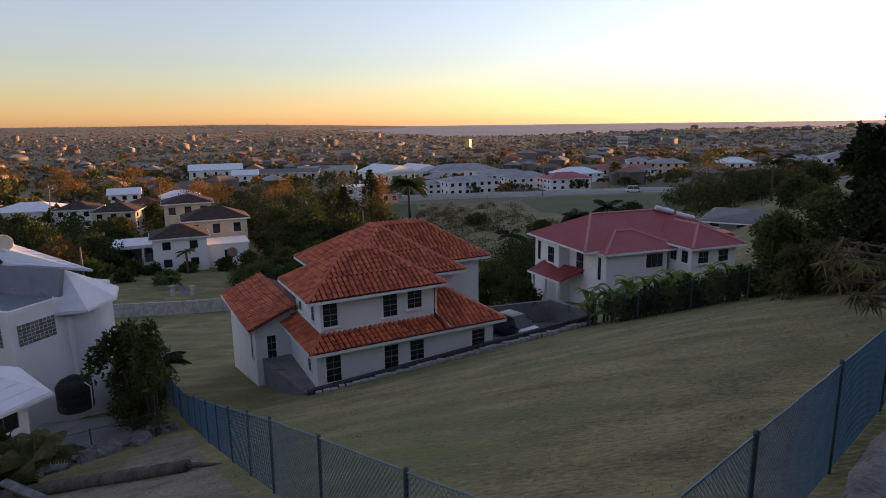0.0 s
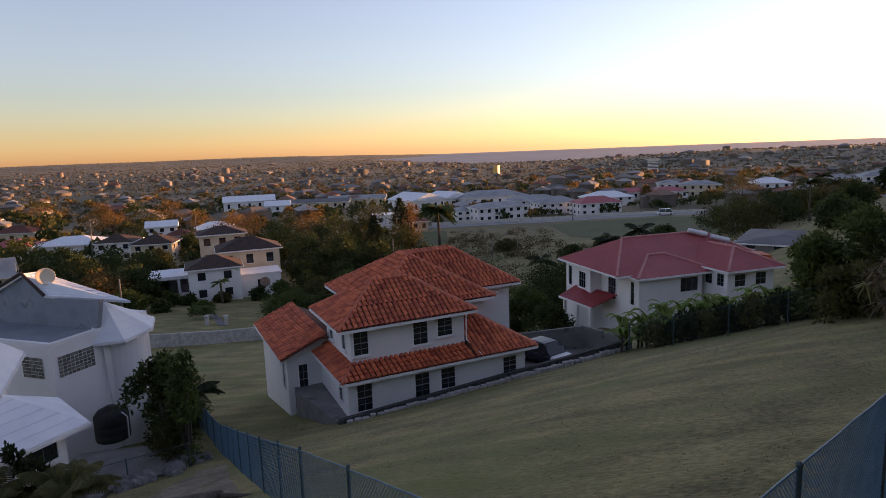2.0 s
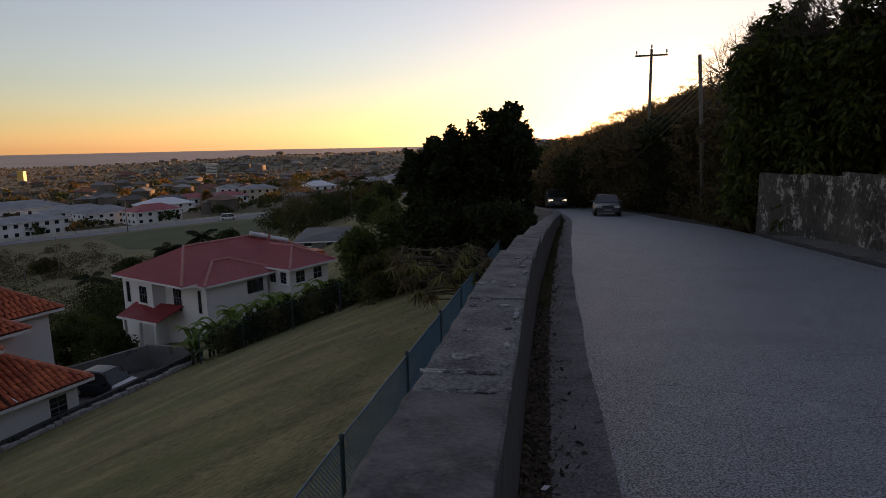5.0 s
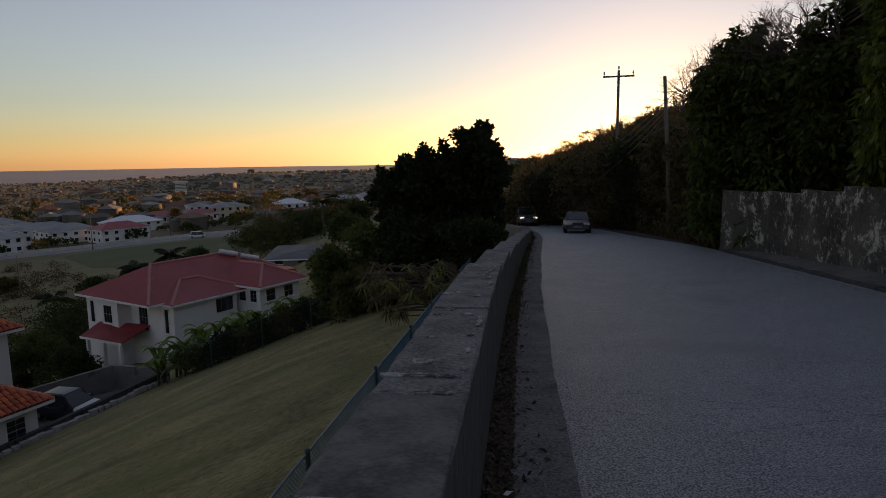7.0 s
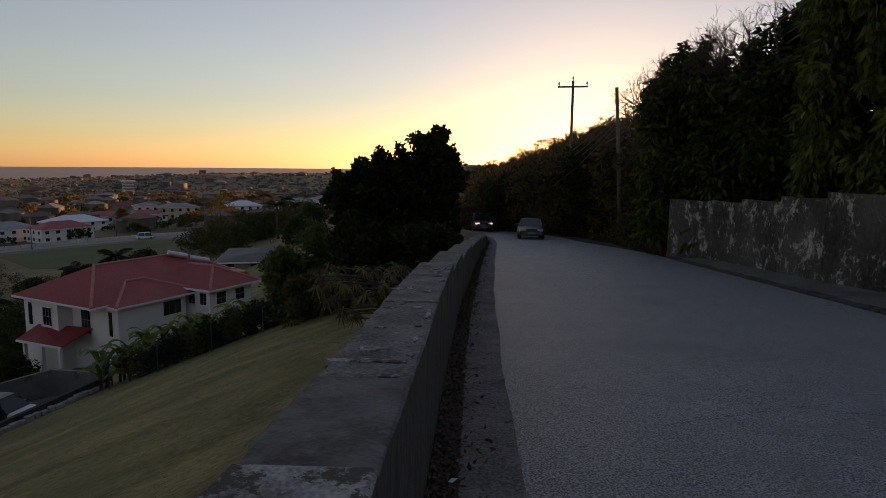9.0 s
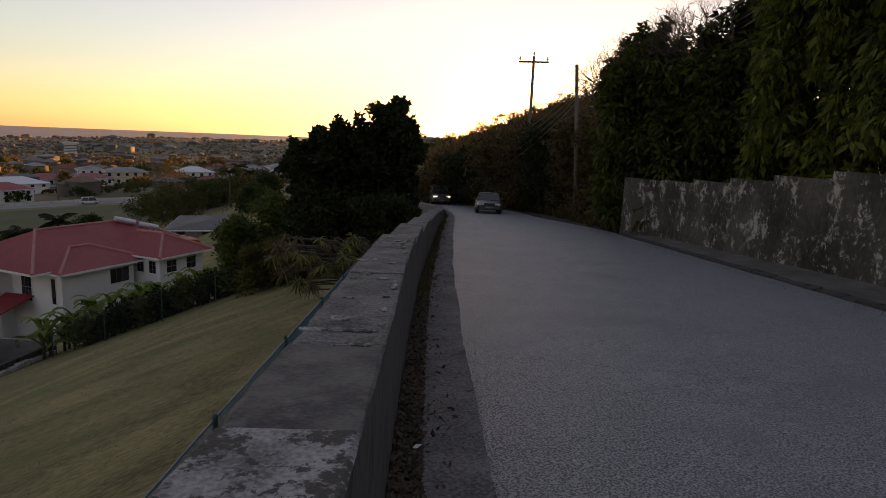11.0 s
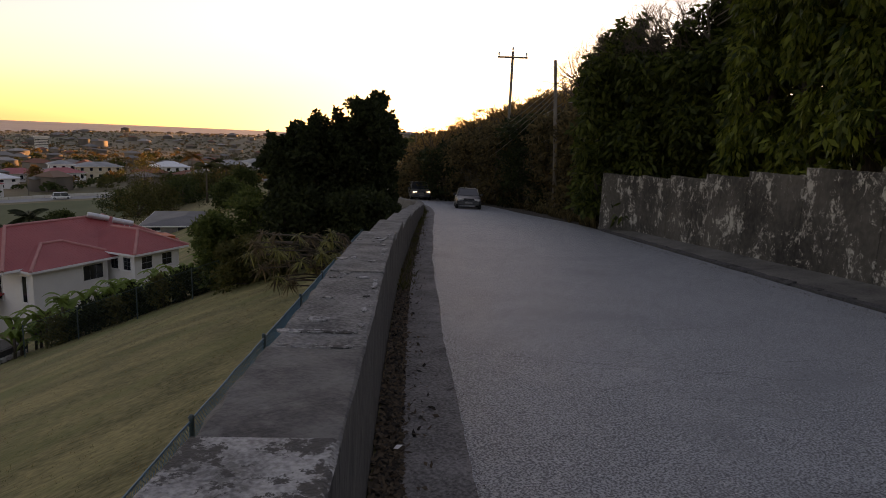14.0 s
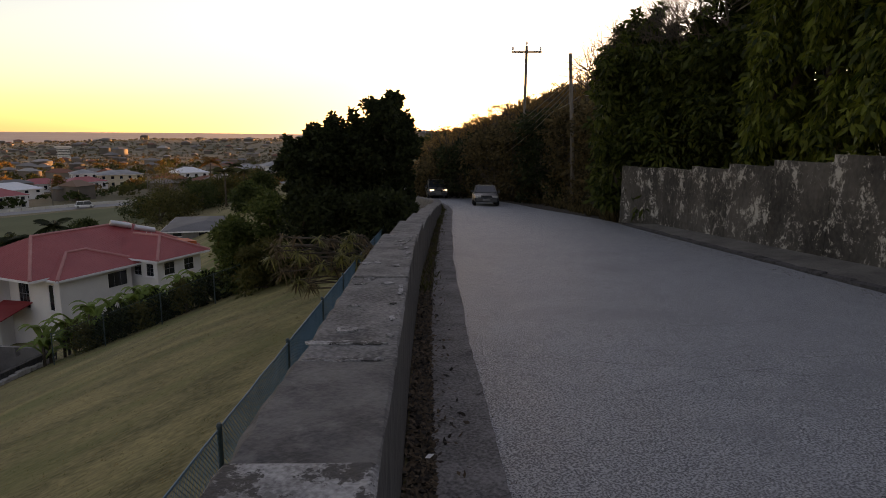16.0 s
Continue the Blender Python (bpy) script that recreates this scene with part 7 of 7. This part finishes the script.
for i, (x, y, h, lab) in enumerate(((-93.2, 144, 10, "leaning wooden pole among the houses"), (-79.9, 171.7, 10, "leaning wooden pole among the houses"), (-48.6, 80.0, 6.0, "wooden pole beside the garden wall"), (9.7, 140.7, 8, "street pole in the dry field"), (3.9, 138, 4.6, "short grey post in the dry field"),
                                   (34.5, 215.5, 11.5, "street pole by the lower road"), (89.9, 225, 11.6, "leaning pole by the lower road"), (62, 232, 9, "street pole by the lower road"), (104, 240, 11, "street pole by the cream house"), (-16, 118, 8, "thin aerial mast on a pole"))):
    utility_pole(x, y, on(x, y), h, lab, 1.6 if i in (0, 5) else 0, 20, (0.5 if i in (0, 1, 6) else 0.05, 0))


# ---- vehicles ----
PAINT_DARK = surf("dark_blue_paint", (0.012, 0.016, 0.026), (0.02, 0.024, 0.036), 2, 0.3, 0.0, 20)
PAINT_SILVER = surf("silver_paint", (0.17, 0.165, 0.155), (0.23, 0.22, 0.21), 2, 0.35, 0.0, 20, metal=0.4)
PAINT_GREY = surf("dark_grey_paint", (0.1, 0.103, 0.108), (0.14, 0.143, 0.148), 2, 0.3, 0.0, 20, metal=0.3)
PAINT_WHITE = surf("white_paint", (0.6, 0.6, 0.62), (0.7, 0.7, 0.7), 2, 0.35, 0.0, 20)
RUBBER = surf("tyre_rubber", (0.012, 0.012, 0.012), (0.025, 0.025, 0.025), 5, 0.9, 0.2, 40)
CHROME = surf("alloy", (0.3, 0.3, 0.31), (0.42, 0.42, 0.43), 5, 0.35, 0.0, 20, metal=0.8)
CARGLASS = surf("car_glass", (0.02, 0.025, 0.03), (0.03, 0.035, 0.04), 0.5, 0.06, 0.0, 4)
LENS = surf("lamp_lens", (0.45, 0.45, 0.45), (0.6, 0.6, 0.6), 6, 0.12, 0.0, 30)


def lamp_glow(name, strength):
    m = bpy.data.materials.new(name)
    m.use_nodes = True
    b = m.node_tree.nodes["Principled BSDF"]
    b.inputs["Base Color"].default_value = (0.9, 0.9, 0.85, 1)
    b.inputs["Emission Color"].default_value = (1.0, 0.95, 0.82, 1)
    b.inputs["Emission Strength"].default_value = strength
    return m


def loft(sections, n_keep=None):
    """Skin over rings of (x, [(y, z)...]) mirrored across y."""
    m = M()
    rings = []
    for x, prof in sections:
        full = [(x, y, z) for y, z in prof] + [(x, -y, z) for y, z in reversed(prof)]
        b = len(m.v)
        m.v.extend(full)
        rings.append((b, len(full)))
    for (b0, n), (b1, _) in zip(rings, rings[1:]):
        for k in range(n):
            m.f.append((b0 + k, b0 + (k + 1) % n, b1 + (k + 1) % n, b1 + k))
    m.f.append(tuple(range(rings[0][0], rings[0][0] + rings[0][1]))[::-1])
    m.f.append(tuple(range(rings[-1][0], rings[-1][0] + rings[-1][1])))
    return m


def car(label, mat, front_mat, at_, length=4.25, width=1.7, height=1.42, tall=False, lit=0.0, cab=None, category="car", rake=0.72, tail=0.42):
    """A car that faces +x, with its wheels on z = 0."""
    t = thing("car", label, category, at_)
    L, W, H = length / 2, width / 2, height
    hood = 0.92 if tall else 0.8
    belt = 0.98 if tall else 0.86

    def prof(w, z0, z1, tuck=0.06):
        return [(w * 0.8, z0), (w - 0.02, z0 + 0.1), (w, (z0 + z1) / 2), (w - 0.03, z1 - 0.09), (w - tuck - 0.08, z1)]
    cab0, cab1 = (-L + 0.55, L - 1.35) if cab is None else cab
    body_ = loft([(-L, prof(W - 0.14, 0.36, belt - 0.12)), (-L + 0.12, prof(W - 0.05, 0.28, belt - 0.02)), (-L + 0.7, prof(W, 0.22, belt)), (0, prof(W, 0.2, belt)), (L - 1.25, prof(W, 0.2, belt - 0.01))])
    part("body", body_, mat, t, smooth=False)
    nose = loft([(L - 1.25, prof(W, 0.2, belt - 0.01)), (L - 0.6, prof(W - 0.01, 0.22, hood - 0.03)), (L - 0.14, prof(W - 0.07, 0.26, hood - 0.12)), (L, prof(W - 0.2, 0.34, hood - 0.28))])
    part("bonnet", nose, front_mat, t)
    top = loft([(cab0, [(W - 0.14, belt - 0.02), (W - 0.15, belt + 0.01)]), (cab0 + tail, [(W - 0.1, belt - 0.02), (W - 0.27, H - 0.05)]), (cab1 - rake, [(W - 0.1, belt - 0.02), (W - 0.26, H - 0.03)]), (cab1, [(W - 0.12, belt - 0.02), (W - 0.14, belt + 0.01)])])
    part("cabin_glass", top, CARGLASS, t)
    rf = loft([(cab0 + tail - 0.04, [(W - 0.26, H - 0.07), (W - 0.34, H - 0.03)]), (cab0 + tail + 0.33, [(W - 0.24, H - 0.05), (W - 0.36, H)]), (cab1 - rake - 0.33, [(W - 0.24, H - 0.04), (W - 0.36, H + 0.005)]), (cab1 - rake + 0.04, [(W - 0.26, H - 0.06), (W - 0.36, H - 0.02)])])
    part("roof", rf, mat, t)
    for xp in (cab0 + 0.3, (cab0 + cab1) / 2 - 0.1, cab1 - 0.35):
        for sy in (-1, 1):
            m = M()
            tilt = 0.25 if xp < cab0 + 0.4 else (-0.3 if xp > cab1 - 0.5 else 0)
            m.tube([(xp - tilt * 0.6, sy * (W - 0.11), belt - 0.02), (xp + tilt * 0.6, sy * (W - 0.25), H - 0.05)], 0.035, 5)
            part("pillar", m, mat, t)
    for xs in (-L + 0.78, L - 0.82):
        for sy in (-1, 1):
            m = M()
            rr = 0.34 if tall else 0.3
            m.tube([(xs, sy * (W - 0.2), rr), (xs, sy * (W - 0.03), rr), (xs, sy * (W + 0.005), rr)], [rr, rr, rr * 0.9], 20)
            wh = part("wheel", m, RUBBER, t)
            m = M()
            m.tube([(xs, sy * (W - 0.02), rr), (xs, sy * (W + 0.012), rr)], [rr * 0.62, rr * 0.55], 14)
            part("rim", m, CHROME, wh)
    for sy in (-1, 1):
        m = M()
        m.box(L - 0.16, L - 0.035, min(sy * (W - 0.5), sy * (W - 0.12)), max(sy * (W - 0.5), sy * (W - 0.12)), hood - 0.27, hood - 0.12, 0.03)
        part("headlight", m, LENS if not lit else lamp_glow("headlight_glow", lit), t)
        m = M()
        m.box(cab1 - 0.5, cab1 - 0.36, min(sy * (W - 0.05), sy * (W + 0.14)), max(sy * (W - 0.05), sy * (W + 0.14)), belt, belt + 0.13, 0.03)
        part("wing_mirror", m, PAINT_DARK, t)
        m = M()
        m.box(-L - 0.005, -L + 0.1, min(sy * (W - 0.45), sy * (W - 0.16)), max(sy * (W - 0.45), sy * (W - 0.16)), belt - 0.3, belt - 0.12)
        part("tail_lamp", m, REDTIN, t)
    m = M()
    for k in range(4):
        m.box(L - 0.1, L - 0.02, -W + 0.52, W - 0.52, hood - 0.28 + k * 0.04, hood - 0.262 + k * 0.04)
    part("grille", m, PAINT_DARK, t)
    m = M()
    m.box(L - 0.3, L + 0.06, -W + 0.12, W - 0.12, 0.3, 0.5, 0.06)
    bump_ = part("bumper", m, PAINT_DARK, t)
    m = M()
    m.box(L + 0.061, L + 0.07, -0.24, 0.24, 0.36, 0.46)
    part("number_plate", m, surf("plain_plate", (0.12, 0.12, 0.13), (0.18, 0.18, 0.19), 5, 0.5, 0.0), bump_)
    return t


def facing(al, la, ahead=0.0, back=True):
    x, y, _ = place(al, la)
    slope = math.degrees(math.atan(0.075)) if al < 60 else 2
    yaw = math.degrees(math.atan2(UA[1], UA[0])) + (180 if back else 0) + ahead
    return pose(x, y, float(road_z(al)), 0, 0, yaw) @ pose(0, 0, 0, 0, -slope if back else slope, 0)


car("old sedan with dark bonnet and silver sides coming uphill", PAINT_SILVER, PAINT_DARK, facing(41.8, -4.05, -3), 4.4, 1.7, 1.36, cab=(-1.55, 1.0), rake=0.85, tail=0.6)
car("silver-grey sport utility vehicle with lit headlights coming uphill", PAINT_SILVER, PAINT_GREY, facing(57.0, -0.95, 6), 4.5, 1.8, 1.68, True, 0.3)
car("white van on the lower road", PAINT_WHITE, PAINT_WHITE, pose(66, 215.0, on(66, 215) + 0.2, 0, 0, -8), 5.2, 1.9, 2.1, True, 0.0, (-2.3, 2.3), "van")
car("dark car with white bonnet parked on the driveway", PAINT_DARK, PAINT_WHITE, OH @ pose(15.0, 3.4, -2.72, 0, 0, 280), 4.4, 1.75, 1.5)
car("silver car parked beside a white house", PAINT_SILVER, PAINT_SILVER, pose(-74.5, 141, on(-74.5, 141) + 0.05, 0, 0, 20), 4.2)

# ---- by the white house ----
tk = thing("water_tank", "black plastic water tank beside the white house", "tank", WH @ pose(1.7, 1.4, -5.1))
m = M()
m.lathe([(0.2, 0.0), (0.78, 0.02), (0.8, 0.1), (0.8, 0.35), (0.77, 0.38), (0.8, 0.42), (0.8, 0.75), (0.77, 0.78), (0.8, 0.82), (0.8, 1.25), (0.6, 1.5), (0.25, 1.58), (0.25, 1.68), (0.05, 1.7)], 28)
part("shell", m, RUBBER, tk, smooth=True)
m = M()
m.tube([(0.9, 0.1, 0.0), (0.95, 0.1, 1.2), (0.7, 0.0, 1.45)], 0.03, 6)
part("pipe", m, TRIM, tk)
patio = M()
ring = [(-16.2, 21.6), (-13.2, 24.4), (-14.5, 28.2), (-19.5, 27.0), (-19.0, 23.0)]
patio.prism(ring, -16.5, [-13.2, -13.3, -13.7, -13.7, -13.4])
tagged(part("patio", patio, CEMENT), "grey concrete patio beside the white house", "patio", kind="structure")
pw = M()
pw.prism([(-16.3, 21.4), (-13.0, 24.2), (-13.1, 24.4), (-16.4, 21.6)], -16.5, [-12.85, -12.95, -12.95, -12.85])
tagged(part("patio_wall", pw, CEMENT), "low concrete edge wall of the patio", "wall", kind="structure")
rn = random.Random(17)


def rock(x, y, s, seed, z=None):
    rr = random.Random(seed)
    bm = bmesh.new()
    bmesh.ops.create_icosphere(bm, subdivisions=2, radius=s)
    for v in bm.verts:
        k = noise.noise(v.co * (1.3 / s) + Vector((seed, 0, 0))) * 0.55 + 1
        v.co = Vector((v.co.x * k * 1.2, v.co.y * k, v.co.z * k * 0.75))
    me = bpy.data.meshes.new("rock")
    bm.to_mesh(me)
    bm.free()
    me.materials.append(CONCRETE)
    ob = new("rock", me)
    ob.matrix_basis = pose(x, y, (on(x, y) if z is None else z) + s * 0.25, 0, 0, rr.uniform(0, 360))
    return tagged(ob, "rough grey boulder on the dry slope", "rock", "boulders by the patio")


for i in range(20):
    f = rn.random()
    x, y = -16.4 + 3.6 * f + rn.uniform(-0.5, 0.9), 21.0 + 3.4 * f + rn.uniform(-0.9, 0.3)
    rock(x, y, rn.uniform(0.14, 0.42), i)
for i, (x, y, s) in enumerate(((-15.6, 18.6, 0.6), (-15.0, 19.6, 0.45), (-16.2, 19.2, 0.5), (-14.6, 20.4, 0.4), (-13.4, 25.6, 0.5), (-13.0, 26.0, 0.4))):
    rock(x, y, s, 30 + i)
lg = thing("fallen_log", "grey fallen palm log lying on the slope", "log")
m = M()
pts = []
for k in range(12):
    f = k / 11
    x, y = -13.6 + 6.4 * f, 16.2 - 1.1 * f + 0.15 * math.sin(f * 5)
    pts.append((x, y, on(x, y) + 0.16))
m.tube(pts, [0.22, 0.23, 0.22, 0.21, 0.22, 0.2, 0.2, 0.19, 0.19, 0.18, 0.18, 0.17], 10)
part("trunk", m, BARK, lg, smooth=True)
m = M()
m.tube([pts[-1], (pts[-1][0] + 0.9, pts[-1][1] + 0.1, pts[-1][2] - 0.02)], [0.09, 0.02], 7)
part("broken_end", m, BARK, lg)
pk = M()
pk.box(-1.3, 1.3, -0.14, 0.14, 0.0, 0.06)
plank = part("plank", pk, CONCRETE, None, "grey weathered plank beside the log")
plank.matrix_basis = pose(-11.6, 15.4, on(-11.6, 15.4) + 0.03, 0, 14, -14)
tagged(plank, category="plank")
for i, (x, y, n, r, h, mat, lab) in enumerate(((-16.2, 29.2, 14, 0.8, 2.2, LEAF_DARK, "dark leafy bush beside the white house"), (-15.7, 28.2, 13, 0.7, 2.0, LEAF_DARK, "dark leafy bush beside the white house"), (-15.2, 27.4, 12, 0.5, 1.4, LEAF_MID, "green leafy bush by the wire fence"),
                                              (-16.6, 31.4, 11, 1.2, 2.6, LEAF_MID, "tall green bush beside the bay wall"), (-16.8, 31.6, 12, 0.7, 2.4, LEAF_MID, "green bush by the wire fence"), (-14.6, 26.6, 12, 0.8, 1.3, LEAF_OLIVE, "yellow-green bush by the wire fence"),
                                              (-17.0, 18.4, 12, 0.9, 1.0, LEAF_DARK, "dark low bush among boulders"), (-18.6, 17.6, 12, 1.0, 1.2, LEAF_DARK, "dark low bush below the annex"), (-17.2, 33.4, 12, 0.8, 1.5, LEAF_MID, "green bush beside the lawn"))):
    z = on(x, y)
    tree("bush", lab, x, y, [(x + rn.uniform(-r, r), y + rn.uniform(-r, r), z + rn.uniform(0.2, h), 0.55) for _ in range(n)], 110, 0.2, mat, 700 + i, "bush", 0.05, n_limbs=5)
for i, (x, y) in enumerate((polar(39.0, 22.4), polar(41.5, 22.8), polar(37.2, 22.0))):
    palm(x, y, 1.3, 20 + i, "young areca palm below the annex", 15, 1.45, LEAF_OLIVE, 0.07)
palm(-15.6, 32.4, 2.4, 31, "bushy palm beside the white house", 14, 1.7, LEAF_DARK, 0.1)
palm(-17.6, 33.0, 2.6, 32, "bushy palm beside the white house", 14, 1.9, LEAF_MID, 0.1)
fence("thin wire fence round the concrete patio", [(-18.9, 22.3), (-17.2, 21.0), (-14.8, 23.1), (-13.0, 24.7)], 1.1, 0.11, 0.003, mat_net=POSTGREEN, post_r=0.025)

for i, (y0, y1, sky_, d0, d1, mat_, lab) in enumerate((
        (28.2, 30.6, [(30.8, -19.4), (29.9, -18.4), (28.2, -17.6), (26.6, -18.4)], 29, 32, LEAF_GARDEN, "tall dark shrubs between the white house and the fence"),
        (26.7, 28.6, [(28.2, -18.4), (26.6, -18.6), (25.4, -20.0)], 28, 31.5, LEAF_MID, "green shrubs against the wire fence"),
        (37.5, 47.5, [(48, -22.4), (43, -22.8), (40, -23.4), (37, -25.2)], 21.5, 24, LEAF_DARK, "dense dark shrubs below the annex"))):
    mass_tree("shrub", lab, y0, y1, sky_, d0, d1, 0.36, 13 if i < 2 else 60, 70, 0.24, mat_, 760 + i, category="shrub", trunk_r=0.05, ragged=0.5, shoots=5)
mast = thing("aerial_mast", "thin roof aerial mast behind the tiled house", "aerial", pose(*polar(2.1, 66.0), on(*polar(2.1, 66.0))))
m = M()
m.tube([(0, 0, 0), (0, 0, 6.2)], 0.035, 6)
part("shaft", m, POLEWOOD, mast)
for k in range(4):
    m = M()
    m.tube([(-0.5, 0, 5.4 + 0.22 * k), (0.5, 0, 5.4 + 0.22 * k)], 0.018, 5)
    part("rod", m, POLEWOOD, mast)
pm = M()
pm.slab([(0, 0, 0.012), (0.05, 0.005, 0.02), (0.03, 0.04, 0.015), (-0.01, 0.03, 0.008)], 0.001)
scrap = part("paper_scrap", pm, TRIM, None, "crumpled white paper scrap on dead leaves")
scrap.matrix_basis = pose(*place(3.42, 0.04, float(road_z(3.42)) + 0.012))
tagged(scrap, category="litter")

# ---- roof tiles, last ----
joined_v, joined_f = [], []
quads = [f for f in tm.f if len(f) == 4]
for parent, mats, single in late_tiles:
    for mt in mats:
        if single and tile_budget[0] > 0:
            tile_budget[0] -= 1
            ob = new("tile", tile_mesh)
            ob.parent = parent
            ob.matrix_basis = mt
        else:
            joined_f.append(np.array(quads) + len(joined_v) * len(tile_v))
            a = np.array(mt)
            joined_v.append(tile_v @ a[:3, :3].T + a[:3, 3])
field = new("tile_field", array_mesh("tile_field", np.concatenate(joined_v), np.concatenate(joined_f), TILE_ALL))
field.parent = house
tagged(field, kind="stuff")
